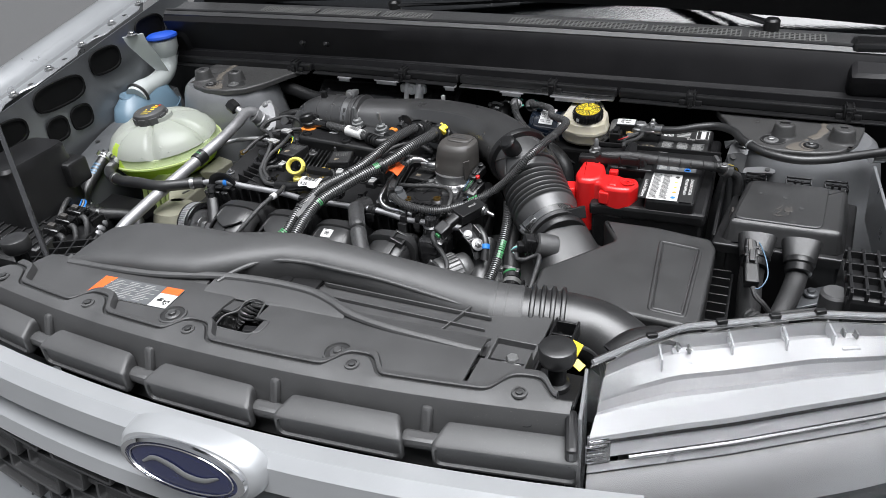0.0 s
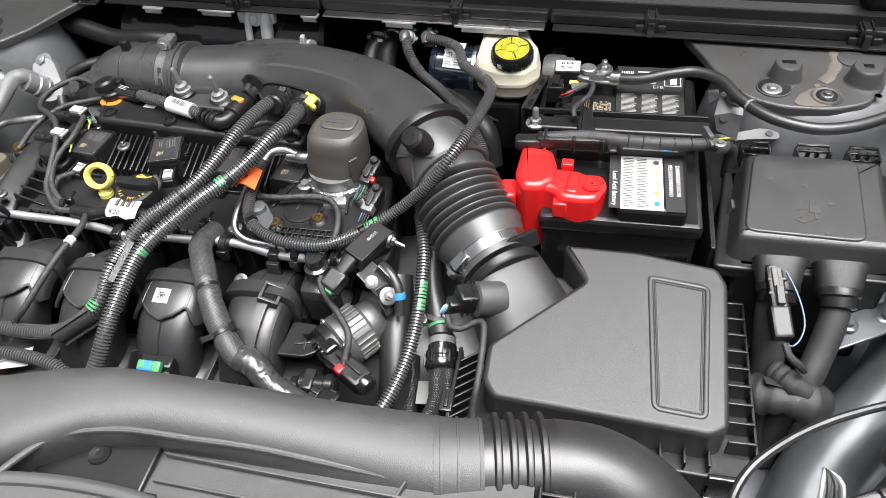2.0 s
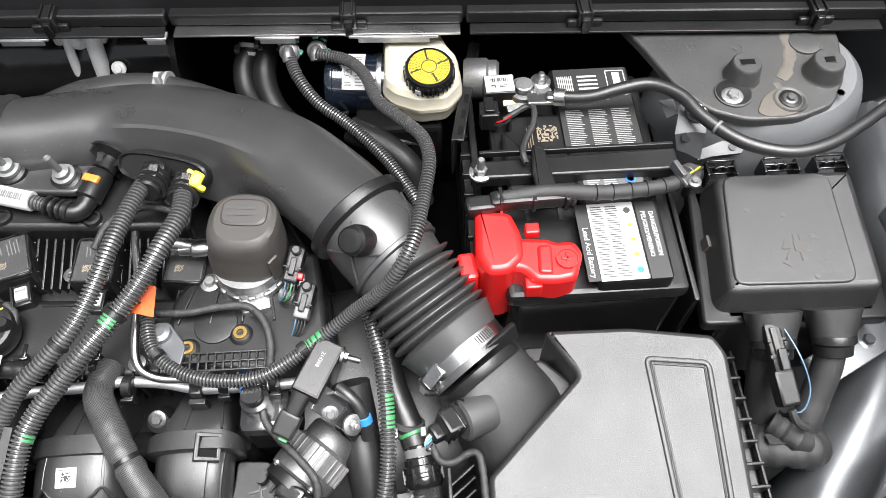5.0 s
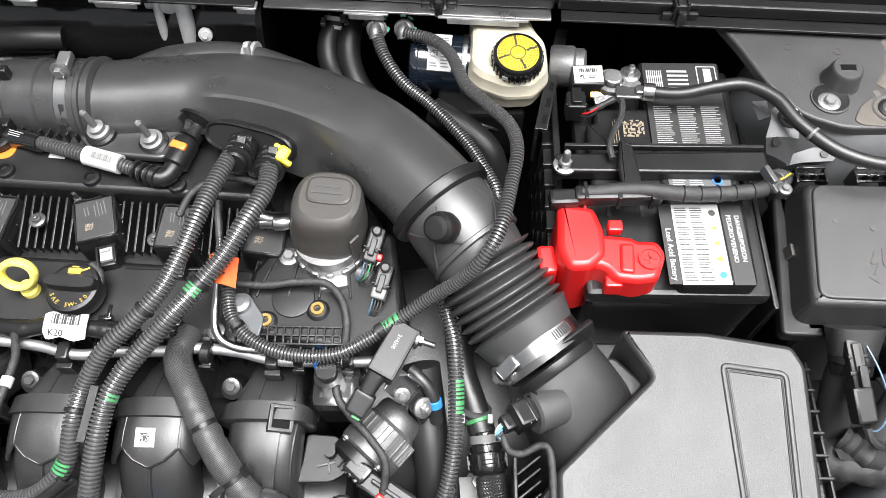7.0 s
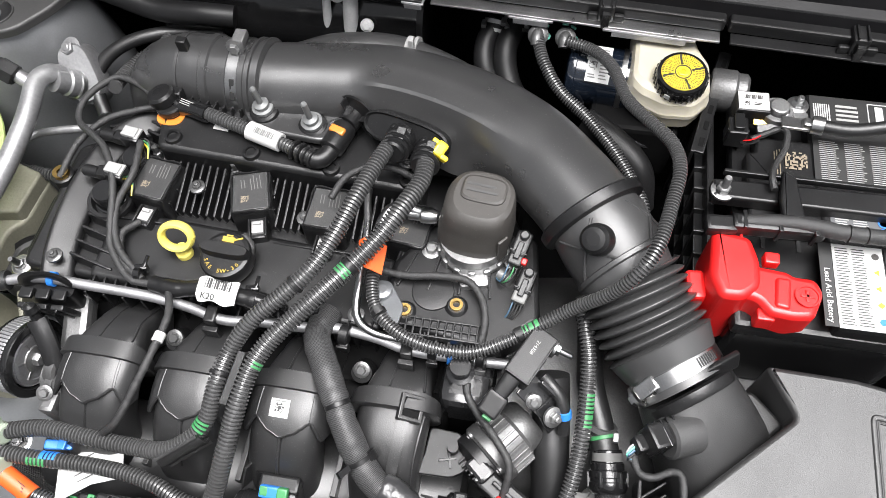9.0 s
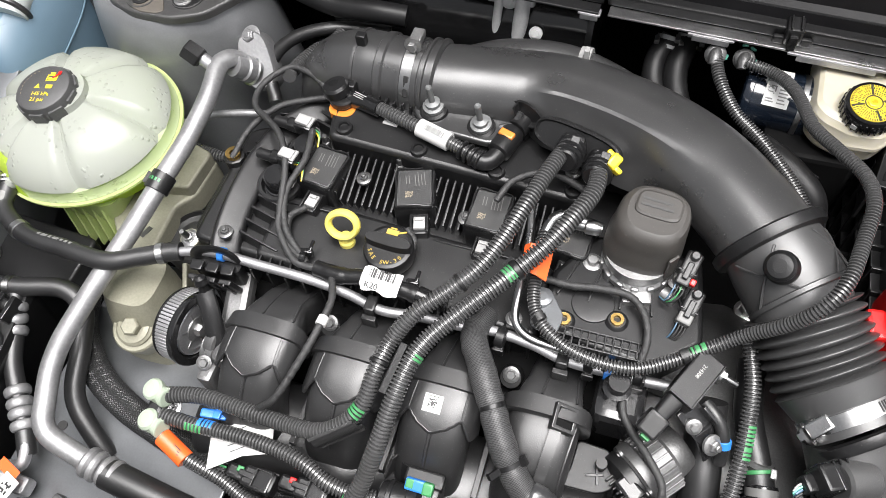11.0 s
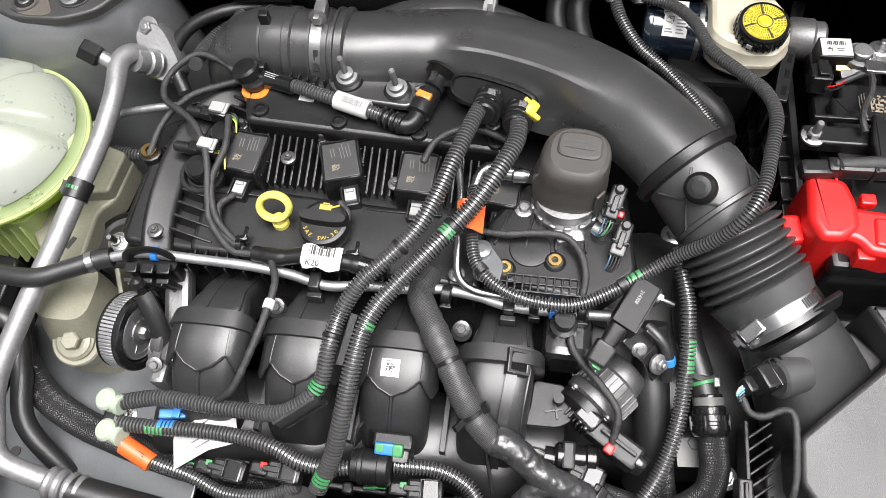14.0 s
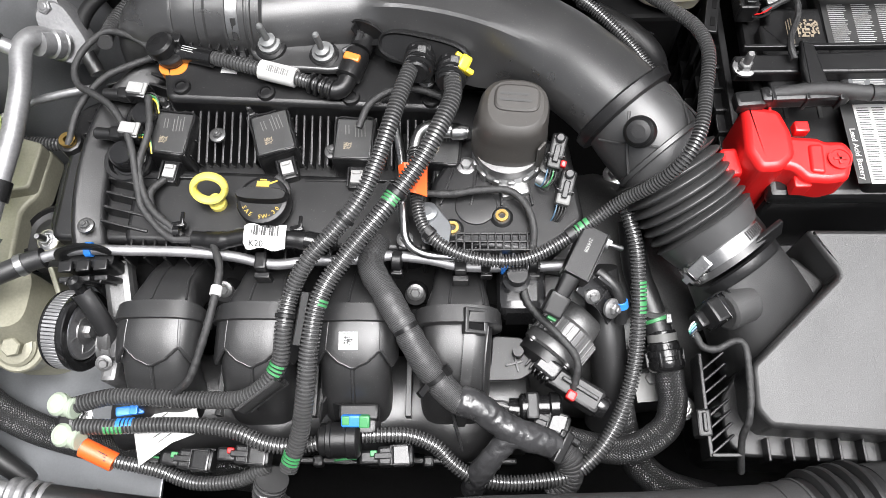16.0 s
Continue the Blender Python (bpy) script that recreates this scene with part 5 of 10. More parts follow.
# dipstick and oil filler
dip = thing("dipstick", (-0.272, 0.538, 0.83), "yellow ring handle of the oil dipstick", "dipstick")
ringm = Matrix.Translation((-0.2695, 0.535, 0.872)) @ pose(0, 0, 0, 56, 0, 6) @ Matrix.Scale(1.12, 4)
part("ring", put(sweep([(0.0142 * math.cos(t), 0.0125 * math.sin(t), 0) for t in [2 * math.pi * k / 28 for k in range(29)]], 0.0034, 10, 0.003, flat=(1.0, 1.7)), ringm), PALEYELLOW, dip)
part("neck", lathe([(0.0090, 0), (0.0090, 0.006), (0.0070, 0.008), (0.0060, 0.014)], (-0.267, 0.530, 0.845), seg=20), PALEYELLOW, dip)
part("tube", lathe([(0.0085, 0), (0.0085, 0.025)], (-0.267, 0.530, 0.822), seg=16), GLOSSY, dip)
oil = thing("oil_cap", (-0.215, 0.527, 0.845), "black oil filler cap with yellow print", "oil cap")
om = Matrix.Translation((-0.215, 0.526, 0.848)) @ pose(0, 0, 0, 4, 0, -3)
part("skirt", put(lathe([(0.026, 0), (0.027, 0.004), (0.027, 0.016), (0.0255, 0.019), (0.022, 0.020)], seg=44), om), PLASTIC, oil)
part("grip", put(loft([superring((0, 0.003, h), (1, 0, 0), (0, 1, 0), a, b, 3.0, 32) for a, b, h in ((0.0265, 0.0085, 0.018), (0.0262, 0.0075, 0.026), (0.025, 0.0062, 0.0285))]), om), PLASTIC, oil)
text = "SAE 5W-30"
for k, ch in enumerate(text):
    a = radians(-90 + (k - 4) * 15)
    if ch != " ":
        part("letter", writing(ch, 0.0062, om @ pose(0.0195 * math.cos(a), 0.0195 * math.sin(a), 0.0204, 0, 0, (k - 4) * 15)), DULLYELLOW, oil, "yellow print")
part("oil_can_mark", put(join(rbox((0.013, 0.006, 0.0006), (-0.001, 0.0165, 0.0204), 0), rbox((0.010, 0.0018, 0.0006), (0.009, 0.0185, 0.0204), 0, (0, 0, 25)), rbox((0.007, 0.0015, 0.0006), (-0.001, 0.021, 0.0204), 0)), om), DULLYELLOW, oil, "yellow print")

# high-pressure pump under its grey hood
pump = thing("fuel_pump", (0.035, 0.590, 0.83), "high-pressure fuel pump under a dark grey rubber hood", "fuel pump")
part("pump_body", lathe([(0.040, 0), (0.040, 0.010), (0.034, 0.013), (0.034, 0.018), (0.0365, 0.020), (0.0365, 0.026), (0.033, 0.029), (0.0345, 0.033), (0.0345, 0.045)], (0.035, 0.580, 0.834), seg=36), CAST, pump, "cast aluminium body")
for k in range(7):
    a = radians(200 + 25 * k)
    part("body_rib", rbox((0.005, 0.008, 0.028), (0.035 + 0.036 * math.cos(a), 0.580 + 0.036 * math.sin(a), 0.850), 0.002, (0, 0, 200 + 25 * k)), CAST, pump)
part("valve_block", rbox((0.030, 0.028, 0.022), (0.040, 0.545, 0.848), 0.004, (0, 0, 12)), CAST, pump)
part("valve_port", lathe([(0.008, 0), (0.008, 0.014), (0.006, 0.016)], (0.066, 0.553, 0.852), (0.8, -0.5, 0.1), 14), CAST, pump)
part("hood", loft([superring((0.035 + 0.0008 * j, 0.588 + 0.0010 * j, z), (0.99, -0.1, 0), (0.1, 0.99, 0), a, b, 2.55, 48) for j, (z, a, b) in enumerate(((0.872, 0.0372, 0.0355), (0.875, 0.0382, 0.0365), (0.890, 0.0382, 0.0365), (0.895, 0.0368, 0.0352), (0.908, 0.0358, 0.0342), (0.920, 0.0345, 0.0330), (0.926, 0.032, 0.0305), (0.929, 0.027, 0.026)))]), PUMPGREY, pump)
part("hood_pad", loft([superring((0.042, 0.600, z), (0.99, -0.1, 0), (0.1, 0.99, 0.05), a, b, 4, 32) for z, a, b in ((0.924, 0.023, 0.0155), (0.9312, 0.022, 0.0145), (0.9325, 0.020, 0.0125))]), PUMPGREY, pump)
part("hood_print", bars(2, 0.034, 0.014, face((0.042, 0.600, 0.9328), turn=-6), 71, 0.42), PANEL, pump)
part("hood_rib", rbox((0.003, 0.012, 0.034), (0.066, 0.561, 0.890), 0.001, (0, 0, -40)), PUMPGREY, pump)
for x, y in ((-0.008, 0.57), (0.078, 0.57)):
    part("pump_ear", join(rbox((0.02, 0.025, 0.01), (x, y, 0.845), 0.003), bolt((x, y, 0.851), 0.006)), CAST, pump)
part("outlet", lathe([(0.006, 0), (0.008, 0.006), (0.008, 0.016), (0.006, 0.018), (0.006, 0.03)], (-0.006, 0.598, 0.872), (-1, 0, 0), 16), STEEL, pump)
for x, y, z, mat in ((0.083, 0.568, 0.882, PLASTIC), (0.092, 0.535, 0.868, WHITEPLASTIC)):
    p = thing("connector", (x, y, z - 0.02), "small electrical plug beside the fuel pump", "connector", "pump connectors")
    m = Matrix.Translation((x, y, z)) @ pose(0, 0, 0, 14, 4, -14)
    part("housing", put(rbox((0.016, 0.026, 0.016), (0, 0.004, 0), 0.0025), m), PLASTIC, p)
    part("boss", put(lathe([(0.005, 0), (0.005, 0.006), (0.0035, 0.007)], (0, 0.012, 0.006), seg=16), m), PLASTIC, p)
    part("collar", put(rbox((0.0145, 0.012, 0.014), (0, -0.013, 0), 0.002), m), PLASTIC if mat is PLASTIC else PRINTGREY, p)
    part("latch", put(rbox((0.006, 0.018, 0.003), (0, -0.004, 0.0092), 0.001), m), PLASTIC, p)
    part("rib", put(rbox((0.018, 0.002, 0.017), (0, -0.005, 0), 0.0006), m), PLASTIC, p)
    if mat is PLASTIC:
        part("lock", put(rbox((0.006, 0.007, 0.008), (0.009, -0.012, 0.004), 0.0015), m), RED, p, "red lock")
    for k, w in ((-0.0045, PALEBLUE), (-0.0015, TAPE), (0.0015, GREEN if mat is PLASTIC else TAPE), (0.0045, TAPE)):
        part("wire", put(sweep([(k, -0.018, 0), (k, -0.028, -0.002), (k * 0.6 - 0.004, -0.036, -0.010), (-0.012, -0.032, -0.02)], 0.0008, 6), m), w, p)

# intake runners
def runner(i, x):
    """A moulded runner: flat neck, broad collar, shield with a zigzag lower edge and ribs, and a dome that falls to the plenum."""
    r = thing("intake_runner", (x, 0.40, 0.66), "ribbed black plastic intake runner with a moulded shield", "intake runner", "intake runners")
    line, total = curve_points([(x + a, b, c + tip(x)) for a, b, c in ((0.004, 0.474, 0.772), (0.002, 0.442, 0.803), (0.0, 0.405, 0.812), (-0.002, 0.370, 0.796), (-0.003, 0.346, 0.761), (-0.003, 0.334, 0.71), (0, 0.330, 0.65))], 0.004)
    last = len(line) - 1

    def at(t, u, h=0.0):
        """A point on the runner's skin: t along it, u round its top from side to side, h above it."""
        k = min(last - 1, max(0, int(t * last)))
        c = line[k].lerp(line[k + 1], t * last - k)
        ahead = (line[min(k + 2, last)] - line[max(k - 1, 0)]).normalized()
        up = ahead.cross(Vector((1, 0, 0))).normalized()
        w = 0.0280 + 0.0080 * min(1, max(0, (t - 0.17) / 0.11)) ** 0.8 - 0.004 * max(0, t - 0.5) + h
        b = 0.024 + 0.003 * math.sin(min(1, max(0, t - 0.3) / 0.5) * math.pi) + h
        p = 5.0 if t < 0.25 else 3.0
        a = math.pi / 2 * (1 - u)
        co, si = math.cos(a), math.sin(a)
        return c + Vector((1, 0, 0)) * (w * math.copysign(abs(co) ** (2 / p), co)) + up * (b * math.copysign(abs(si) ** (2 / p), si))

    def ring(t, h=0.0):
        return [at(t, -1 + 4 * k / 40, h) for k in range(40)]
    part("runner", loft([ring(t / 60) for t in range(61)]), RUNNER, r)
    part("collar", loft([ring(0.252, 0.000), ring(0.253, 0.0085), ring(0.256, 0.0100), ring(0.294, 0.0100), ring(0.297, 0.0085), ring(0.298, 0.0)]), RUNNER, r)

    def edge(u):
        """The zigzag lower edge of the shield."""
        v = abs(u)
        return 0.405 - 0.046 * v / 0.36 if v < 0.36 else 0.359 + 0.052 * (v - 0.36) / 0.36 if v < 0.72 else 0.411 - 0.02 * (v - 0.72) / 0.28
    cols = [-0.94 + 1.88 * k / 40 for k in range(41)]
    if i < 3:
        rows = [[at(0.292 + (edge(u) - 0.292) * j / 8, u, 0.0034 + 0.0022 * max(0, abs(u) - 0.72) / 0.22 * (j / 8) ** 2) for u in cols] for j in range(9)]
        part("shield", sheet(rows, -0.003), RUNNER, r)
        part("zigzag_rib", sweep([at(edge(u), u, 0.0044) for u in cols], 0.0023, 8, 0.003), RUNNER, r)
        for u in (-0.34, 0.34):
            part("rib", sweep([at(0.292 + 0.067 * j / 6, u * (1 + 0.06 * j / 6), 0.0046) for j in range(7)], 0.0023, 8, 0.004), RUNNER, r)
        part("keel", sweep([at(0.405 + 0.15 * j / 6, 0.0, 0.0006) for j in range(7)], 0.0020, 6, 0.004), RUNNER, r)
    for u in (-0.02, 0.36):
        part("neck_rib", sweep([at(0.03 + 0.21 * j / 6, u, 0.0002) for j in range(7)], 0.0013, 6, 0.004), RUNNER, r)
    if i == 2:
        c, n = at(0.340, -0.02, 0.0066), (at(0.340, 0, 0.02) - at(0.340, 0, 0)).normalized()
        lab = face(c, n)
        tag = part("label", plate((0.0185, 0.0175), lab), WHITE, r, "white printed label")
        part("code", blocks(9, 0.009, lab @ pose(0.0, 0.0005, 0.0006), 9), INK, tag)
        part("code_text", bars(1, 0.014, 0.0014, lab @ pose(0, 0.0068, 0.0006), 10), INK, tag)
        part("recess_panel", sheet([[at(0.52 + 0.16 * j / 5, -0.28 + 0.56 * k / 6, 0.0016) for k in range(7)] for j in range(6)], -0.0014), PLASTIC, r)
    if i == 3:
        c = at(0.290, 0.18, 0.006)
        n = (at(0.290, 0.18, 0.02) - at(0.290, 0.18, 0)).normalized()
        m = face(c, n)
        frame_ = part("clip_frame", put(join(rbox((0.024, 0.004, 0.010), (0, 0.011, 0), 0.001), rbox((0.024, 0.004, 0.010), (0, -0.011, 0), 0.001), rbox((0.004, 0.022, 0.010), (-0.010, 0, 0), 0.001), rbox((0.004, 0.022, 0.010), (0.010, 0, 0), 0.001)), m), RUNNER, r)
        part("clip_well", put(rbox((0.017, 0.019, 0.003), (0, 0, 0), 0), m), SHADEBLACK, frame_)
        part("tongue", sheet([[at(0.30 + 0.30 * j / 8, 0.14 - 0.012 * j + s * (0.08 - 0.004 * j), 0.0035) for s in (-1, 0, 1)] for j in range(9)], -0.003), RUNNER, r)
        part("seam", sweep([at(0.28 + 0.34 * j / 8, 0.62 - 0.12 * math.sin(j / 8 * 3), 0.0004) for j in range(9)], 0.0013, 6, 0.004), RUNNER, r)
        q = part("bracket_plate", prism([(x + 0.036, 0.404), (x + 0.068, 0.402), (x + 0.080, 0.378), (x + 0.078, 0.366), (x + 0.064, 0.357), (x + 0.024, 0.356), (x + 0.034, 0.372)], 0.786, 0.790, 0.0015, 0.006), PLASTIC, r)
        part("plate_peg", lathe([(0.006, 0), (0.0045, 0.003), (0.0045, 0.008), (0.006, 0.009), (0.0055, 0.013)], (x + 0.062, 0.384, 0.789), seg=14), PLASTIC, q)
        part("plate_star", join(rbox((0.018, 0.0025, 0.003), (x + 0.058, 0.374, 0.7905), 0.0006, (0, 0, 15)), rbox((0.0025, 0.022, 0.003), (x + 0.060, 0.376, 0.7905), 0.0006, (0, 0, 12))), RUNNER, q)
        part("dimple", put(lathe([(0.0075, 0), (0.007, 0.0015), (0.0055, 0.0015), (0.005, 0.0003)], seg=20), face(at(0.50, 0.30, 0.0), at(0.50, 0.30, 0.02) - at(0.50, 0.30, 0))), PLASTIC, r)
    return r


for i, x in enumerate((-0.316, -0.218, -0.119, -0.018)):
    runner(i, x)
plenum = thing("intake_plenum", (-0.17, 0.34, 0.60), "black moulded plastic intake plenum below the runners", "intake plenum")


def bulge(x):
    return 0.5 + 0.5 * math.cos(2 * math.pi * (x + 0.316) / 0.0993)


part("chamber", loft([superring((x, 0.350 - 0.008 * bulge(x), 0.700 + 0.4 * tip(x)), (0, 1, 0), (0, 0, 1), (0.052 + 0.008 * bulge(x)) * k, (0.055 + 0.006 * bulge(x)) * k, 2.6, 28) for x, k in [(-0.39, 0.6), (-0.385, 0.95)] + [(-0.38 + 0.0105 * j, 1.0) for j in range(41)] + [(0.055, 0.9), (0.06, 0.6)]]), RUNNER, plenum)
part("flange_seam", rbox((0.42, 0.006, 0.010), (-0.165, 0.287, 0.705), 0.002), RUNNER, plenum)
for j in range(7):
    part("seam_lug", rbox((0.012, 0.012, 0.016), (-0.35 + 0.06 * j, 0.286, 0.706), 0.003), RUNNER, plenum)
for x in (-0.268, -0.168, -0.069):
    part("valley_web", prism([(x - 0.003, 0.405), (x + 0.003, 0.405), (x + 0.003, 0.325), (x - 0.003, 0.325)], 0.70, 0.765, 0.001), RUNNER, plenum)
for x, y, z, w in ((-0.236, 0.352, 0.772, 10), (-0.150, 0.342, 0.770, -20), (-0.02, 0.315, 0.765, 15)):
    part("gusset", rbox((0.003, 0.045, 0.030), (x, y, z), 0.001, (-35, 0, w)), RUNNER, plenum)
# near-black fill under the runners, standing for the shade between them
part("ledge", rbox((0.40, 0.03, 0.10), (-0.17, 0.43, 0.73), 0.01), SHADEBLACK, engine)
for x in (-0.262, -0.062):
    part("runner_bolt", bolt((x, 0.448, 0.806 + tip(x)), 0.0052, (0, -0.6, 1)), DARKCAST, engine)
    part("bolt_boss", lathe([(0.012, 0), (0.011, 0.02)], (x, 0.456, 0.786 + tip(x)), (0, -0.6, 1), 18), PLASTIC, engine)
# cloth-wrapped branch clip on the plenum
tag = thing("plenum_plug", (-0.116, 0.318, 0.77), "blue and green connector on the plenum", "connector")
part("cap", rbox((0.028, 0.012, 0.008), (-0.118, 0.314, 0.800), 0.002, (25, 0, 0)), BLUE, tag)
part("lock", rbox((0.011, 0.0125, 0.0085), (-0.109, 0.3135, 0.8005), 0.002, (25, 0, 0)), GREEN, tag)
part("pad", rbox((0.008, 0.009, 0.003), (-0.127, 0.3135, 0.8032), 0.001, (25, 0, 0)), GREEN, tag)
part("body", rbox((0.040, 0.016, 0.016), (-0.116, 0.324, 0.790), 0.003), PLASTIC, tag)
part("bridge", rbox((0.036, 0.03, 0.05), (-0.116, 0.318, 0.765), 0.006), RUNNER, tag)

# pulley and cast pump at the timing end
pul = thing("pulley", (-0.42, 0.41, 0.74), "ribbed belt pulley on a cast aluminium pump", "pulley")
pc_, pa_ = Vector((-0.434, 0.410, 0.794)), Vector((1, -0.12, 0.1))
turned = Matrix.Translation(pc_) @ pa_.to_track_quat("Z", "Y").to_matrix().to_4x4() @ Matrix.Diagonal((0.88, 0.88, 0.95, 1))
part("belt_face", put(lathe([(0.040, 0.0), (0.0470, 0.001), (0.0475, 0.003), (0.0455, 0.004), (0.0455, 0.021), (0.0478, 0.022), (0.0485, 0.024), (0.0485, 0.029), (0.0475, 0.030), (0.0385, 0.030), (0.0370, 0.028), (0.0360, 0.012), (0.030, 0.010)], seg=56), turned), GLOSSY, pul)
for k in range(64):
    part("tooth", put(rbox((0.003, 0.0036, 0.0165), (0.0458, 0, 0.0125), 0.0006, segs=1), turned @ Matrix.Rotation(2 * math.pi * k / 64, 4, "Z")), ALU, pul)
part("hub_face", put(lathe([(0.0315, 0.0258), (0.0315, 0.0272), (0.0270, 0.0276), (0.0265, 0.0262)], seg=44), turned), ALU, pul)
part("hub", put(lathe([(0.034, 0.006), (0.034, 0.024), (0.032, 0.026), (0.026, 0.0262), (0.025, 0.0245), (0.018, 0.0245), (0.0165, 0.028), (0.010, 0.0285)], seg=48), turned), CAST, pul)
part("hub_nut", put(lathe([(0.0085, 0.028), (0.0085, 0.034), (0.0072, 0.0355)], seg=6), turned), CAST, pul)
for k in range(6):
    part("hub_rib", put(rbox((0.012, 0.003, 0.004), (0.022, 0, 0.0255), 0.001), turned @ Matrix.Rotation(math.pi * k / 3 + 0.3, 4, "Z")), CAST, pul)
part("pump_case", join(rbox((0.022, 0.050, 0.055), (-0.366, 0.400, 0.778), 0.007), rbox((0.03, 0.07, 0.026), (-0.376, 0.448, 0.798), 0.008, (15, 0, 10)), rbox((0.018, 0.024, 0.045), (-0.378, 0.366, 0.772), 0.005), lathe([(0.020, 0), (0.022, 0.004), (0.022, 0.012), (0.019, 0.014)], (-0.388, 0.404, 0.790), (1, -0.12, 0.02), 28)), GREYCAST, pul)
part("hub_ring", put(lathe([(0.034, 0.024), (0.0352, 0.026), (0.034, 0.028), (0.032, 0.0265)], seg=36), turned), ALU, pul)
part("arm", join(sweep([(-0.398, 0.435, 0.838), (-0.388, 0.420, 0.825), (-0.376, 0.395, 0.80), (-0.368, 0.372, 0.775)], 0.007, 12, 0.004, flat=(1.5, 0.8)), lathe([(0.006, 0), (0.005, 0.010), (0.0075, 0.013), (0.006, 0.020), (0.002, 0.022)], (-0.398, 0.436, 0.838), (-0.1, 0.3, 1), 16)), PLASTIC, pul)
part("case_bolt", bolt((-0.382, 0.372, 0.798), 0.005, (0.2, -0.5, 1)), GREYCAST, pul)
part("pump_neck", lathe([(0.021, 0), (0.021, 0.006), (0.0235, 0.008), (0.0235, 0.016), (0.020, 0.018), (0.020, 0.034)], (-0.392, 0.398, 0.782), (1, -0.10, 0.02), 30), CAST, pul)
# engine mount in pale metal
mount = thing("engine_mount", (-0.53, 0.50, 0.62), "pale cast metal engine mount", "engine mount")
part("arm", prism([(-0.592, 0.530), (-0.533, 0.458), (-0.505, 0.466), (-0.508, 0.548), (-0.492, 0.566), (-0.488, 0.624), (-0.536, 0.640), (-0.59, 0.62)], 0.770, 0.800, 0.004, 0.010), MOUNT, mount)
part("arm_fold", prism([(-0.536, 0.636), (-0.490, 0.622), (-0.494, 0.566), (-0.530, 0.560)], 0.79, 0.818, 0.003, 0.006), MOUNT, mount)
part("slot", rbox((0.006, 0.016, 0.001), (-0.526, 0.504, 0.8004), 0.0004, (0, 0, -20)), INK, mount)
part("foot", loft([superring((-0.500 + dx, 0.428 + dy, z), (1, 0, 0), (0, 1, 0), a, b, 3.4, 32) for dx, dy, z, a, b in ((0, 0, 0.65, 0.048, 0.050), (0, 0, 0.715, 0.045, 0.046), (-0.004, 0.004, 0.748, 0.040, 0.042), (-0.006, 0.010, 0.775, 0.035, 0.040), (-0.008, 0.016, 0.800, 0.032, 0.034))]), MOUNT, mount)
part("boss", lathe([(0.030, -0.03), (0.029, 0.002), (0.027, 0.004)], (-0.498, 0.400, 0.762), (0.1, -0.35, 1), 36), MOUNT, mount)
part("washer", lathe([(0.022, 0), (0.022, 0.003), (0.019, 0.005)], (-0.498, 0.3985, 0.766), (0.1, -0.35, 1), 32), MOUNT, mount)
part("mount_bolt", bolt((-0.497, 0.397, 0.771), 0.011, (0.1, -0.35, 1)), MOUNT, mount)
part("web", rbox((0.006, 0.06, 0.05), (-0.455, 0.46, 0.765), 0.002, (20, 0, 20)), MOUNT, mount)
part("rubber_drum", lathe([(0.040, 0), (0.042, 0.020), (0.040, 0.030), (0.034, 0.036), (0.032, 0.030), (0.022, 0.028), (0.020, 0.036), (0.012, 0.037)], (-0.478, 0.525, 0.745), seg=36), RUBBER, mount)
part("mount_stud", bolt((-0.460, 0.503, 0.815), 0.0065, (0, -0.2, 1), 0.022), STEEL, mount)
part("stud_foot", lathe([(0.012, -0.05), (0.012, 0)], (-0.460, 0.503, 0.815), (0, -0.2, 1), 18), MOUNT, mount)

# ---- coolant tank ----
tank = thing("coolant_tank", (-0.625, 0.59, 0.78), "milky plastic coolant tank with yellow-green coolant", "coolant tank")
T0 = Vector((-0.637, 0.597, 0.0))
low_prof = [(0.045, 0.0), (0.072, 0.005), (0.090, 0.018), (0.100, 0.036), (0.1045, 0.050), (0.1065, 0.052)]
shell_prof = [(0.098, 0.0681), (0.1022, 0.068), (0.101, 0.072), (0.092, 0.088), (0.076, 0.101), (0.055, 0.110), (0.040, 0.113), (0.034, 0.116), (0.033, 0.124)]
bm = lathe(shell_prof, (T0.x, T0.y, 0.798), seg=96, squash=(1.135, 1.02))
for v in bm.verts:
    a = math.atan2(v.co.y - T0.y, v.co.x - T0.x)
    if 0.858 < v.co.z < 0.912:
        groove = max(0, math.cos(6 * a)) ** 8
        d = 1 + 0.012 - 0.050 * groove
        v.co.x, v.co.y = T0.x + (v.co.x - T0.x) * d, T0.y + (v.co.y - T0.y) * d
        v.co.z += 0.003 - 0.008 * groove
tilt = Matrix.Translation((T0.x, T0.y, 0.86)) @ pose(0, 0, 0, 4, -3, 0) @ Matrix.Translation((-T0.x, -T0.y, -0.86))
part("shell", put(bm, tilt), MILKY, tank)
part("wetted_band", put(lathe([(0.098, 0.0521), (0.1065, 0.052), (0.1065, 0.056), (0.1045, 0.058), (0.1022, 0.068), (0.098, 0.0681)], (T0.x, T0.y, 0.798), seg=96, squash=(1.135, 1.02)), tilt), MILKYMID, tank, "milky shell tinted by the coolant behind it")
part("lower_shell", put(lathe(low_prof, (T0.x, T0.y, 0.798), seg=96, squash=(1.135, 1.02)), tilt), MILKYLOW, tank, "milky shell with lime coolant behind it")
fluid = [(0.042, 0.003), (0.070, 0.0075), (0.0885, 0.020), (0.0985, 0.036), (0.1030, 0.049), (0.1030, 0.0560), (0.0985, 0.0655), (0.088, 0.066)]
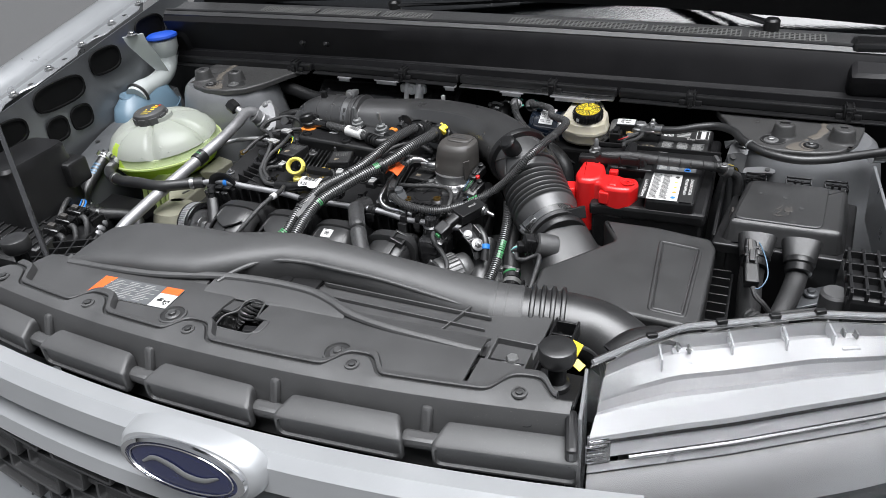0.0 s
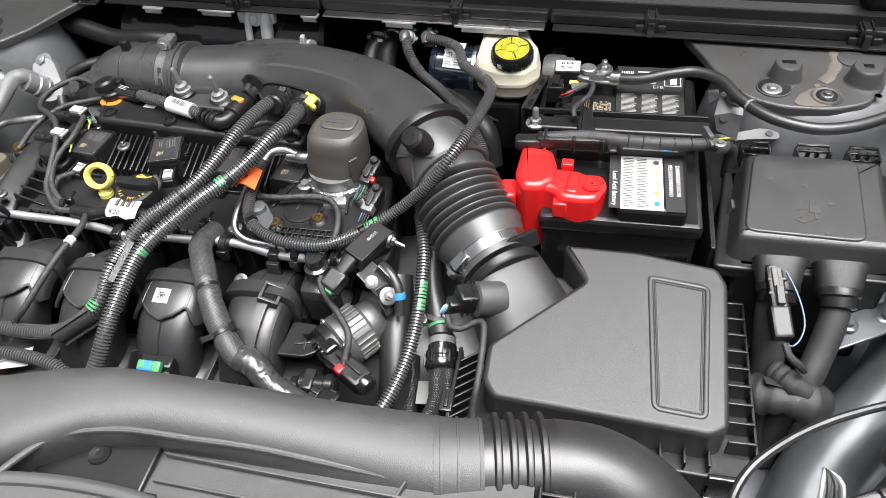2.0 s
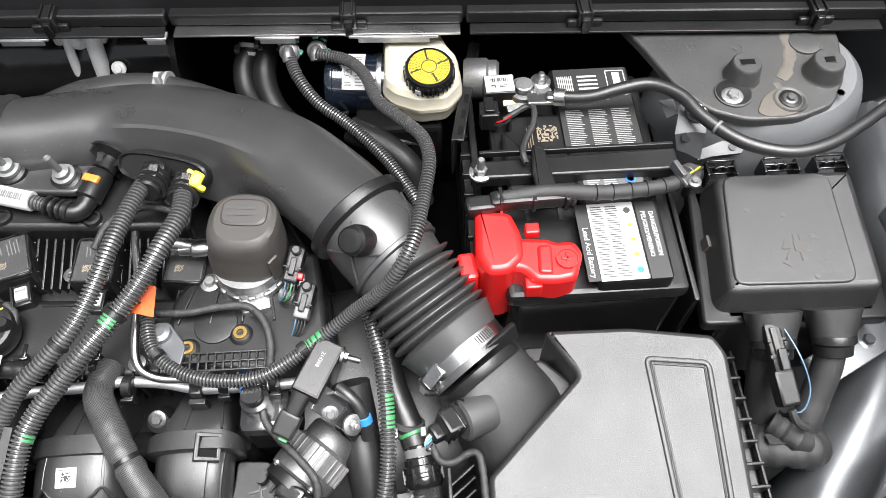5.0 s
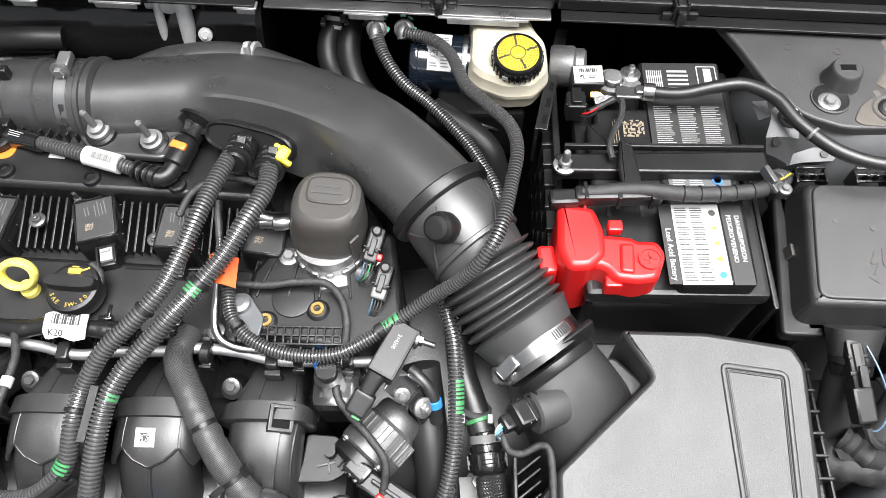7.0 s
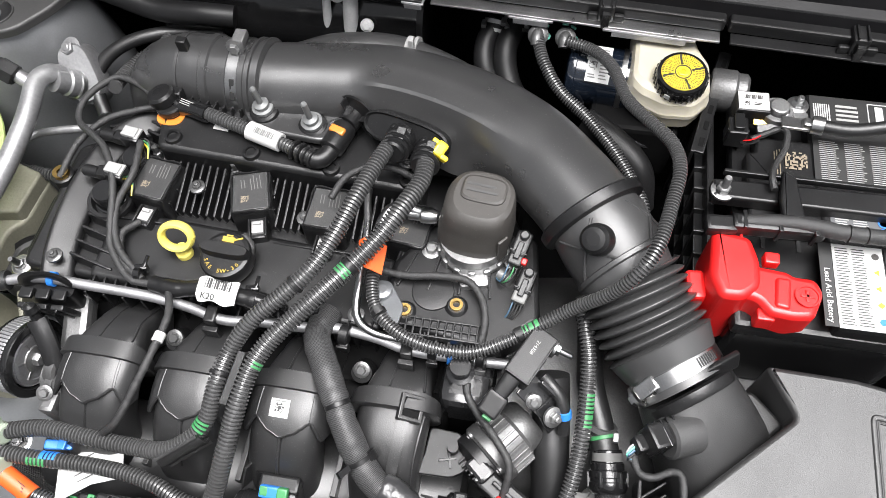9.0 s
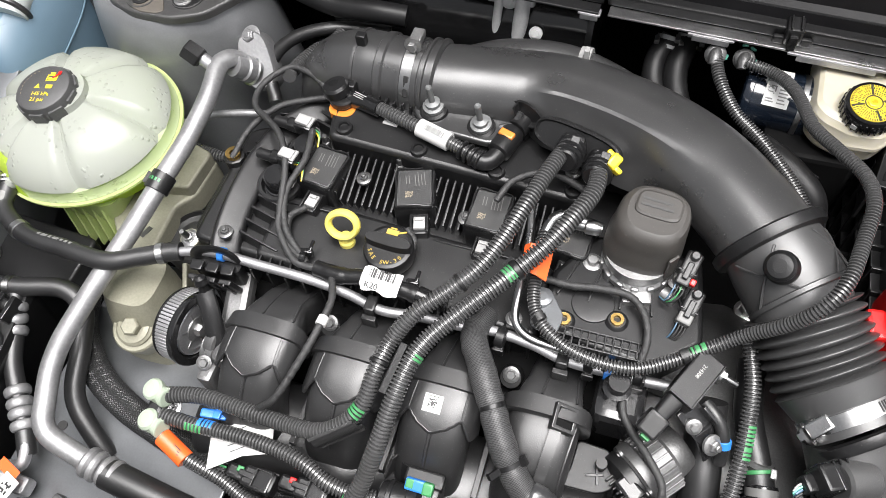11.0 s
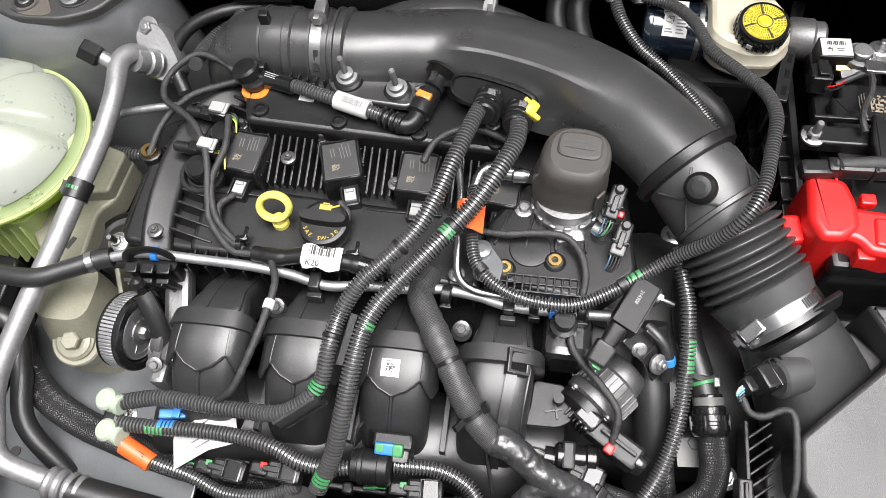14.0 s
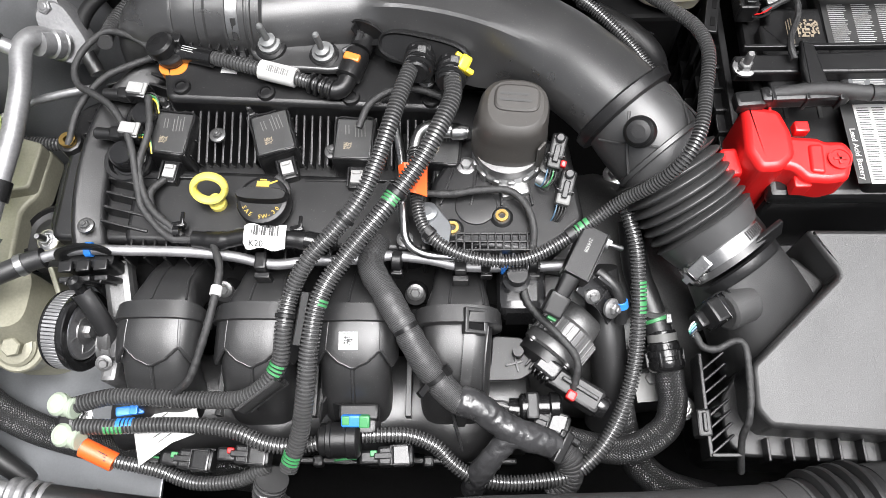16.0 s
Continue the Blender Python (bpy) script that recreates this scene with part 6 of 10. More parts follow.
part("coolant", put(lathe(fluid, (T0.x, T0.y, 0.798), seg=48, squash=(1.125, 1.01)), tilt), COOLANT, tank, "yellow-green coolant")
part("seam_flange", put(lathe([(0.1055, 0.0505), (0.1100, 0.0512), (0.1100, 0.0545), (0.1055, 0.0552)], (T0.x, T0.y, 0.798), seg=96, squash=(1.135, 1.02)), tilt), FOOTMILK, tank)
wet = bmesh.new()
grid = []
for j in range(7):
    r_, h_ = ((0.1068, 0.0555), (0.1056, 0.0585), (0.1040, 0.065), (0.1022, 0.072), (0.0982, 0.080), (0.0932, 0.088), (0.0860, 0.0945))[j]
    half = 21 - 2.2 * j
    grid.append([wet.verts.new((T0.x + 1.137 * r_ * math.cos(radians(-119 + half * (k / 6 - 1))), T0.y + 1.022 * r_ * math.sin(radians(-119 + half * (k / 6 - 1))), 0.798 + h_)) for k in range(13)])
for a, b in zip(grid, grid[1:]):
    for k in range(12):
        wet.faces.new((a[k], a[k + 1], b[k + 1], b[k])).smooth = True
part("filled_neck", put(wet, tilt), MILKYLOW, tank, "lime coolant showing behind the shell")
part("lower_chamber", loft([superring((-0.612 + dx, 0.548 + dy, z), (1, 0, 0), (0, 1, 0), a, b, 5, 36) for dx, dy, z, a, b in ((0.006, 0.004, 0.735, 0.030, 0.030), (0.0, 0.0, 0.800, 0.044, 0.040), (-0.004, 0.004, 0.830, 0.056, 0.046))]), FOOTMILK, tank, "pale milky lower chamber")
for k in range(5):
    part("foot_rib", rbox((0.003, 0.010, 0.075), (-0.640 + 0.015 * k, 0.507, 0.782), 0.001, (-8, 0, 0)), FOOTMILK, tank)
cap_at = (-0.640, 0.591, 0.912)
cap = part("cap", put(lathe([(0.032, 0), (0.0335, 0.003), (0.0335, 0.016), (0.0315, 0.021), (0.029, 0.0225), (0.01, 0.023)], cap_at, seg=40), tilt), PANEL, tank, "black cap with yellow print")
for k in range(9):
    a = 2 * math.pi * k / 9
    part("grip", put(rbox((0.004, 0.017, 0.015), (cap_at[0] + 0.0335 * math.cos(a), cap_at[1] + 0.0335 * math.sin(a), 0.920), 0.001, (0, 0, math.degrees(a))), tilt), PANEL, cap)
cm = tilt @ face((cap_at[0], cap_at[1], 0.9352), turn=8)
part("print", join(writing("145 kPa", 0.0072, cm @ pose(0.002, -0.010, 0)), writing("21 psi", 0.0072, cm @ pose(0.001, -0.018, 0)), *[put(rbox(size, at, 0), cm) for size, at in (((0.013, 0.0012, 0.0004), (0.008, 0.0165, 0)), ((0.013, 0.0012, 0.0004), (0.008, 0.0090, 0)), ((0.0012, 0.008, 0.0004), (0.002, 0.0128, 0)), ((0.0012, 0.008, 0.0004), (0.014, 0.0128, 0)), ((0.009, 0.0030, 0.0004), (0.008, 0.0118, 0)), ((0.006, 0.0030, 0.0004), (0.007, 0.0190, 0)), ((0.008, 0.0050, 0.0004), (0.009, 0.0005, 0)))], put(prism([(-0.009, -0.002), (-0.002, -0.002), (-0.0055, 0.004)], -0.0002, 0.0002, 0.0001), cm)), YELLOW, cap, "yellow print")
part("warning_mark", put(join(rbox((0.002, 0.012, 0.0004), (0.013, 0.0165, 0.0003), 0, (0, 0, -45)), rbox((0.004, 0.005, 0.0004), (0.015, 0.020, 0.0003), 0)), cm), RED, cap, "red warning mark")
part("arc_print", join(*[writing("-", 0.008, cm @ pose(0.024 * math.cos(radians(a)), 0.024 * math.sin(radians(a)), 0, 0, 0, a + 90)) for a in range(120, 215, 12)]), PALETAN, cap)
for k in range(36):
    a = 2 * math.pi * k / 36
    part("skirt_rib", put(rbox((0.0016, 0.0022, 0.010), (cap_at[0] + 0.0333 * math.cos(a), cap_at[1] + 0.0333 * math.sin(a), 0.918), 0.0004, (0, 0, math.degrees(a)), segs=1), tilt), PANEL, cap)
for x, y, r in ((-0.706, 0.520, 0.009), (-0.672, 0.505, 0.008)):
    part("nipple", lathe([(r, 0), (r, 0.03), (r * 0.8, 0.034)], (x + 0.012, y + 0.014, 0.865), (-0.55, -0.6, -0.3), 18), MILKY, tank)

# ---- washer filler ----
wash = thing("washer_filler", (-0.77, 0.78, 0.84), "white washer filler neck with a blue cap", "washer filler")
part("neck", sweep([(-0.786, 0.700, 0.908), (-0.788, 0.722, 0.915), (-0.790, 0.760, 0.914), (-0.791, 0.800, 0.920), (-0.791, 0.824, 0.938), (-0.791, 0.834, 0.962)], 0.0205, 24, 0.005, size=lambda t: 1.18 - 0.18 * math.sin(t * 3.14)), RESERVOIRWHITE, wash)
part("neck_collar", lathe([(0.026, 0), (0.028, 0.002), (0.028, 0.005), (0.026, 0.007)], (-0.787, 0.712, 0.912), (0, -0.95, -0.25), 28), RUBBER, wash)
part("cup", lathe([(0.022, 0), (0.031, 0.018), (0.032, 0.040), (0.028, 0.041)], (-0.790, 0.832, 0.960), seg=32), RESERVOIRWHITE, wash)
part("cap", lathe([(0.034, 0), (0.036, 0.003), (0.035, 0.008), (0.028, 0.012), (0.01, 0.013)], (-0.790, 0.832, 1.001), (-0.08, 0.05, 1), 36), BLUECAP, wash, "blue flip cap")
part("bracket", sheet([[(-0.806, 0.730, 1.034), (-0.778, 0.765, 1.034)], [(-0.802, 0.735, 1.015), (-0.778, 0.772, 1.010)], [(-0.800, 0.765, 0.975), (-0.776, 0.795, 0.965)], [(-0.795, 0.79, 0.94), (-0.772, 0.805, 0.935)]], 0.004), RESERVOIRWHITE, wash)
part("bracket_bolt", bolt((-0.789, 0.743, 1.036), 0.007), STEEL, wash)
wtank = thing("washer_tank", (-0.785, 0.722, 0.70), "pale blue plastic washer tank behind the coolant tank", "washer tank")
part("tank_body", loft([superring((-0.785 - dx, 0.722 + dy, z), (1, 0, 0), (0, 1, 0.25), a, b, 3, 32) for z, dx, dy, a, b in ((0.70, 0, 0, 0.038, 0.085), (0.84, 0, 0, 0.040, 0.090), (0.885, 0.006, -0.008, 0.036, 0.080), (0.906, 0.012, -0.018, 0.028, 0.056), (0.916, 0.016, -0.022, 0.016, 0.030))]), WASHER, wtank)
part("mould_seam", sweep([tuple(p) for p in superring((-0.785, 0.722, 0.846), (1, 0, 0), (0, 1, 0.25), 0.0402, 0.0902, 3, 48)] + [tuple(superring((-0.785, 0.722, 0.846), (1, 0, 0), (0, 1, 0.25), 0.0402, 0.0902, 3, 48)[0])], 0.0012, 6, 0.004), WASHER, wtank, "raised moulding seam")
part("neck_socket", lathe([(0.026, -0.012), (0.027, 0), (0.025, 0.003)], (-0.800, 0.700, 0.908), (0.2, 0.1, 1), 28), WASHER, wtank)

# ---- battery and its surroundings ----
bat = thing("battery", (0.378, 0.66, 0.69), "black car battery with white and black labels", "battery")
part("case", rbox((0.168, 0.272, 0.165), (0.378, 0.660, 0.780), 0.006, taper=-0.02), GLOSSY, bat)
part("rim", rbox((0.178, 0.282, 0.022), (0.378, 0.660, 0.868), 0.006), PLASTIC, bat)
part("lid", prism([(0.375, 0.522), (0.448, 0.522), (0.452, 0.798), (0.362, 0.798), (0.364, 0.69), (0.372, 0.60)], 0.872, 0.897, 0.005, 0.006), PLASTIC, bat)
part("lid_step", prism([(0.300, 0.620), (0.372, 0.620), (0.372, 0.733), (0.309, 0.733), (0.309, 0.712), (0.300, 0.712)], 0.872, 0.895, 0.004, 0.005), PLASTIC, bat)
for x, y in ((0.318, 0.625), (0.352, 0.625)):
    part("vent_slot", rbox((0.004, 0.014, 0.001), (x, y - 0.012, 0.8798), 0), INK, bat)
lm = face((0.399, 0.566, 0.8976), turn=1)
lab = part("label", plate((0.046, 0.088), lm), WHITE, bat, "white hazard label")
part("label_print", join(bars(30, 0.013, 0.082, lm @ pose(-0.014, 0, 0.0006), 11, 0.35), bars(30, 0.013, 0.082, lm @ pose(0.001, 0, 0.0006), 12, 0.35)), PUMPGREY, lab)
for k, mat in enumerate((PUMPGREY, YELLOW, YELLOW, DULLYELLOW, BLUE)):
    part("symbol", lathe([(0.0034, 0), (0.0034, 0.0005)], tuple(lm @ Vector((0.016, 0.034 - 0.017 * k, 0.0003))), seg=(20, 3, 3, 4, 20)[k]), mat, lab)
lm2 = face((0.434, 0.566, 0.8976), turn=1)
strip = part("label_strip", plate((0.020, 0.088), lm2), INK, bat, "black label strip")
part("strip_print", join(writing("DANGER/POISON", 0.0065, lm2 @ pose(0.004, 0.006, 0.0006, 0, 0, -90)), writing("PELIGRO/VENENO", 0.0065, lm2 @ pose(-0.004, 0.006, 0.0006, 0, 0, -90))), WHITE, strip)
lm3 = face((0.3695, 0.566, 0.8976), turn=1)
strip = part("label_strip", plate((0.012, 0.088), lm3), INK, bat, "black label strip")
part("strip_print", writing("Lead Acid Battery", 0.0078, lm3 @ pose(0.0, -0.012, 0.0006, 0, 0, -90)), WHITE, strip)
lm4 = face((0.407, 0.735, 0.8976), turn=0)
black = part("maker_label", plate((0.082, 0.118), lm4), INK, bat, "black label with white print")
part("maker_print", join(bars(20, 0.020, 0.05, lm4 @ pose(-0.025, -0.026, 0.0006), 13, 0.3), bars(20, 0.020, 0.05, lm4 @ pose(0.0, -0.026, 0.0006), 14, 0.3), bars(20, 0.020, 0.05, lm4 @ pose(0.025, -0.026, 0.0006), 15, 0.3), bars(5, 0.026, 0.030, lm4 @ pose(-0.002, 0.035, 0.0006), 16), writing("EFB", 0.009, lm4 @ pose(0.010, 0.014, 0.0006))), LABELGREY, black)
part("barcode", join(*[put(rbox((0.0011, 0.028, 0.0003), (0.0022 * k, 0, 0), 0), lm4 @ pose(-0.037, 0.034, 0.0006)) for k in range(8)]), WHITE, black)
part("maker_box", join(*[put(rbox(s, p, 0), lm4 @ pose(0.028, 0.036, 0.0006)) for s, p in (((0.020, 0.001, 0.0003), (0, 0.018, 0)), ((0.020, 0.001, 0.0003), (0, -0.018, 0)), ((0.001, 0.036, 0.0003), (0.01, 0, 0)), ((0.001, 0.036, 0.0003), (-0.01, 0, 0)), ((0.008, 0.030, 0.0003), (0.001, 0, 0)))]), WHITE, black)
qr = face((0.349, 0.705, 0.8958))
part("case_code", blocks(14, 0.022, qr @ pose(0, 0, 0.0004), 18), PALETAN, bat)
part("case_print", bars(3, 0.034, 0.008, qr @ pose(-0.019, -0.004, 0.0004, 0, 0, 90), 17, 0.3), PALETAN, bat)
lm5 = face((0.408, 0.632, 0.8976))
lab5 = part("label", plate((0.062, 0.020), lm5), TABLEGREY, bat, "grey hazard label under the bar")
part("label_print", join(bars(6, 0.014, 0.016, lm5 @ pose(-0.020, 0, 0.0005), 26, 0.4), bars(6, 0.014, 0.016, lm5 @ pose(-0.003, 0, 0.0005), 27, 0.4)), LABELGREY, lab5)
part("symbol", join(*[lathe([(0.0052, 0), (0.0052, 0.0005), (0.0036, 0.0005), (0.0035, 0)], (0.426, 0.628 + 0.011 * k, 0.8980), seg=22) for k in (0, 1)]), BLUE, lab5, "blue safety sign")
part("case_mark", writing("22G1", 0.012, face((0.303, 0.555, 0.8795), turn=-80)), PUMPGREY, bat)
part("handle_recess", rbox((0.002, 0.12, 0.05), (0.4655, 0.66, 0.85), 0.001), INK, bat)

tray = thing("battery_tray", (0.38, 0.66, 0.62), "black plastic battery tray with ribbed walls", "battery tray")
part("floor", rbox((0.21, 0.31, 0.02), (0.38, 0.66, 0.685), 0.004), SHADEBLACK, tray)
part("side_wall", rbox((0.008, 0.24, 0.18), (0.272, 0.69, 0.775), 0.002), PLASTIC, tray)
for i in range(9):
    part("wall_rib", rbox((0.014, 0.004, 0.17), (0.264, 0.58 + 0.027 * i, 0.77), 0.001), PLASTIC, tray)
for i in range(4):
    part("cross_rib", rbox((0.012, 0.23, 0.004), (0.265, 0.69, 0.71 + 0.045 * i), 0.001), PLASTIC, tray)
part("right_wall", rbox((0.006, 0.28, 0.16), (0.482, 0.66, 0.77), 0.002), PLASTIC, tray)
part("info_strip", rbox((0.004, 0.014, 0.13), (0.490, 0.58, 0.80), 0.001, (0, 12, 0)), PUMPGREY, tray)

hold = thing("hold_down_bar", (0.37, 0.652, 0.89), "black hold-down bar across the battery", "hold-down bar")
part("bar", prism([(0.262, 0.640), (0.475, 0.640), (0.475, 0.668), (0.262, 0.662)], 0.896, 0.910, 0.003, 0.004), PLASTIC, hold)
part("bar_ridge", rbox((0.20, 0.004, 0.008), (0.372, 0.669, 0.912), 0.001), PLASTIC, hold)
part("stud", bolt((0.272, 0.649, 0.908), 0.007, stem=0.022), CAST, hold)
part("flag", prism([(0.325, 0.600), (0.345, 0.612), (0.338, 0.665), (0.326, 0.672), (0.322, 0.64)], 0.916, 0.922, 0.002, 0.003), PLASTIC, hold)

red = thing("terminal_cover", (0.30, 0.56, 0.83), "red plastic cover over the positive terminal", "terminal cover")
part("main_shell", prism([(0.262, 0.602), (0.297, 0.597), (0.305, 0.572), (0.305, 0.545), (0.290, 0.531), (0.269, 0.530), (0.259, 0.552)], 0.82, 0.913, 0.007, 0.007), RED, red)
part("arm_shell", prism([(0.280, 0.572), (0.306, 0.569), (0.330, 0.567), (0.336, 0.563), (0.355, 0.563), (0.362, 0.549), (0.352, 0.522), (0.334, 0.519), (0.312, 0.521), (0.302, 0.534), (0.280, 0.536)], 0.866, 0.909, 0.006, 0.006), RED, red)
part("arm_step", prism([(0.318, 0.558), (0.332, 0.558), (0.330, 0.526), (0.316, 0.528)], 0.90, 0.9115, 0.003, 0.004), RED, red)
part("side_tab", rbox((0.018, 0.03, 0.05), (0.252, 0.552, 0.865), 0.004, (0, 0, 6)), RED, red)
part("hinge", rbox((0.014, 0.012, 0.012), (0.316, 0.578, 0.905), 0.002), RED, red)
part("catch", rbox((0.016, 0.012, 0.02), (0.312, 0.524, 0.890), 0.002), RED, red)
part("plus_ring", join(lathe([(0.011, 0), (0.011, 0.0012), (0.0095, 0.0012), (0.009, 0.0002)], (0.345, 0.542, 0.9105), seg=28), rbox((0.012, 0.003, 0.0012), (0.345, 0.542, 0.9115), 0.0003), rbox((0.003, 0.012, 0.0012), (0.345, 0.542, 0.9115), 0.0003)), RED, red)
for k in range(3):
    part("moulding", rbox((0.003, 0.008, 0.003), (0.268 + 0.010 * k, 0.5985 - 0.0016 * k, 0.9105), 0.001), RED, red)

neg = thing("negative_terminal", (0.335, 0.745, 0.895), "bare metal battery clamp with a sensor box", "battery clamp")
part("post", lathe([(0.0105, 0), (0.0100, 0.024), (0.0085, 0.025)], (0.328, 0.757, 0.894), seg=24), CAST, neg)
part("clamp_ring", lathe([(0.0165, 0), (0.0165, 0.015), (0.0150, 0.0165), (0.0120, 0.0165), (0.0110, 0.012)], (0.328, 0.757, 0.896), seg=32), CAST, neg)
part("clamp_jaw", join(rbox((0.026, 0.0075, 0.013), (0.346, 0.7645, 0.904), 0.002, (0, 0, 12)), rbox((0.026, 0.0060, 0.013), (0.346, 0.7545, 0.904), 0.002, (0, 0, 4)), rbox((0.014, 0.024, 0.004), (0.350, 0.752, 0.910), 0.001, (0, 0, 6))), CAST, neg)
part("clamp_bolt", bolt((0.348, 0.766, 0.911), 0.0066, stem=0.013), STEEL, neg)
part("lug", join(rbox((0.030, 0.015, 0.0035), (0.345, 0.738, 0.914), 0.001, (0, 0, -3)), rbox((0.018, 0.012, 0.009), (0.358, 0.737, 0.917), 0.003, (0, 0, -3))), STEEL, neg)
part("copper_strap", rbox((0.018, 0.010, 0.003), (0.314, 0.746, 0.903), 0.0008, (20, 0, 0)), BRASS, neg, "copper coloured strap")
part("shunt", rbox((0.028, 0.009, 0.004), (0.322, 0.738, 0.903), 0.001, (15, 0, 12)), DARKCAST, neg)
part("sensor_box", rbox((0.034, 0.027, 0.022), (0.302, 0.760, 0.906), 0.002), PLASTIC, neg)
sl = face((0.302, 0.760, 0.9173), turn=2)
sticker = part("sensor_label", plate((0.031, 0.023), sl), WHITE, neg, "white label")
part("sensor_print", join(*[put(rbox((0.0007 + 0.0006 * (k * 5 % 3), 0.0050, 0.0003), (-0.009 + 0.0020 * k, 0.005, 0.0005), 0), sl) for k in range(10)], blocks(6, 0.005, sl @ pose(-0.007, -0.004, 0.0005), 21), bars(2, 0.008, 0.004, sl @ pose(0.004, -0.004, 0.0005), 22)), PUMPGREY, sticker)
part("plug", join(rbox((0.020, 0.022, 0.024), (0.289, 0.733, 0.897), 0.002), rbox((0.010, 0.020, 0.006), (0.289, 0.735, 0.911), 0.001), rbox((0.022, 0.003, 0.020), (0.289, 0.728, 0.898), 0.0008)), PLASTIC, neg)
part("sensor_wire", sweep([(0.304, 0.724, 0.899), (0.318, 0.730, 0.904), (0.330, 0.734, 0.908), (0.336, 0.727, 0.911), (0.332, 0.705, 0.912), (0.322, 0.684, 0.915), (0.316, 0.664, 0.920), (0.318, 0.650, 0.918)], 0.0033, 8, 0.002, size=lambda k: 1 + 0.08 * math.sin(70 * k)), TAPE, neg)
part("pink_wire", sweep([(0.296, 0.722, 0.898), (0.304, 0.721, 0.902), (0.312, 0.726, 0.904)], 0.0008, 6), RED, neg)
part("black_wire", sweep([(0.294, 0.721, 0.896), (0.302, 0.718, 0.898), (0.311, 0.722, 0.902)], 0.0014, 6), PLASTIC, neg)

# ---- fuse box ----
fuse = thing("fuse_box", (0.575, 0.57, 0.70), "black plastic fuse box with a grey lid", "fuse box")
part("base", rbox((0.155, 0.16, 0.14), (0.580, 0.573, 0.782), 0.006), PLASTIC, fuse)
lid = part("lid", prism([(0.510, 0.658), (0.676, 0.656), (0.662, 0.496), (0.488, 0.500)], 0.84, 0.8845, 0.008, 0.022, inset=0.010), LIDBLACK, fuse, "grained black lid")
part("lid_field", prism([(0.524, 0.646), (0.640, 0.644), (0.628, 0.510), (0.504, 0.514)], 0.87, 0.8866, 0.002, 0.016, inset=0.002), LIDBLACK, lid)
part("lid_rim", prism([(0.502, 0.664), (0.684, 0.662), (0.668, 0.488), (0.480, 0.492)], 0.838, 0.852, 0.003, 0.008), PLASTIC, lid)
lg = face((0.573, 0.555, 0.8869), turn=-2)
part("bolt_mark", join(put(rbox((0.0022, 0.016, 0.0006), (-0.006, 0.004, 0), 0, (0, 0, -28)), lg), put(rbox((0.0022, 0.014, 0.0006), (-0.005, -0.009, 0), 0, (0, 0, -28)), lg), put(rbox((0.009, 0.0022, 0.0006), (-0.0055, -0.002, 0), 0, (0, 0, 14)), lg), put(prism([(-0.014, -0.018), (0.003, -0.018), (-0.006, -0.024)], -0.0003, 0.0003, 0.0001), lg), put(prism([(0.002, -0.006), (0.013, -0.006), (0.013, 0.006), (0.002, 0.006)], -0.0003, 0.0005, 0.0002, 0.002), lg), put(rbox((0.0018, 0.008, 0.0006), (0.0045, 0.010, 0), 0), lg), put(rbox((0.0018, 0.008, 0.0006), (0.0105, 0.010, 0), 0), lg), put(rbox((0.0022, 0.010, 0.0006), (0.0075, -0.011, 0), 0), lg)), PUMPGREY, lid)
for x, w in ((0.530, 0.030), (0.594, 0.036), (0.648, 0.032)):
    part("latch", join(rbox((w, 0.004, 0.003), (x, 0.665, 0.886), 0.001), rbox((w, 0.003, 0.003), (x, 0.659, 0.882), 0.001), rbox((w, 0.010, 0.003), (x, 0.660, 0.874), 0.001), rbox((0.003, 0.018, 0.024), (x - w / 2, 0.657, 0.872), 0.001), rbox((0.003, 0.018, 0.024), (x + w / 2, 0.657, 0.872), 0.001), rbox((0.004, 0.006, 0.012), (x - 0.005, 0.659, 0.878), 0.001), rbox((0.004, 0.006, 0.012), (x + 0.005, 0.659, 0.878), 0.001)), GLOSSY, fuse)
for x, y in ((0.540, 0.60), (0.575, 0.592), (0.598, 0.565), (0.588, 0.52)):
    part("dot", lathe([(0.0028, 0), (0.0028, 0.0006)], (x, y, 0.8867), seg=16), PANEL, lid)
for x in (0.543, 0.602):
    spout = part("spout", loft([superring((x, 0.494 - 0.022 * k, 0.868 - 0.016 * k), (1, 0, 0), (0, -0.5, 0.86), 0.0265 - 0.005 * k, 0.019 - 0.002 * k, 3.0 - 0.8 * k, 32) for k in (0, 0.3, 0.6, 0.85, 0.95, 1.0)]), LIDBLACK, fuse)
    part("spout_collar", lathe([(0.0205, 0), (0.0215, 0.002), (0.0215, 0.008), (0.0190, 0.010), (0.0180, 0.020), (0.016, 0.021)], (x, 0.474, 0.853), (0, -0.85, -0.6), 28), PLASTIC, spout)
solo("fuse_box_loom", sweep([(0.602, 0.470, 0.845), (0.600, 0.452, 0.83), (0.592, 0.43, 0.805), (0.580, 0.405, 0.78), (0.565, 0.39, 0.74), (0.56, 0.385, 0.68)], 0.0145, 22, 0.004, uv=(30, 420)), TAPE, "taped cable loom leaving the fuse box", "cable loom", sharp=60)
solo("fuse_box_loom", sweep([(0.543, 0.470, 0.845), (0.542, 0.455, 0.82), (0.545, 0.43, 0.78), (0.55, 0.40, 0.72), (0.56, 0.38, 0.66)], 0.017, 16, 0.006), TAPE, "taped cable loom leaving the fuse box", "cable loom")
knot = thing("taped_knot", (0.57, 0.40, 0.70), "crumpled taped knot of wires below the fuse box", "wire bundle")
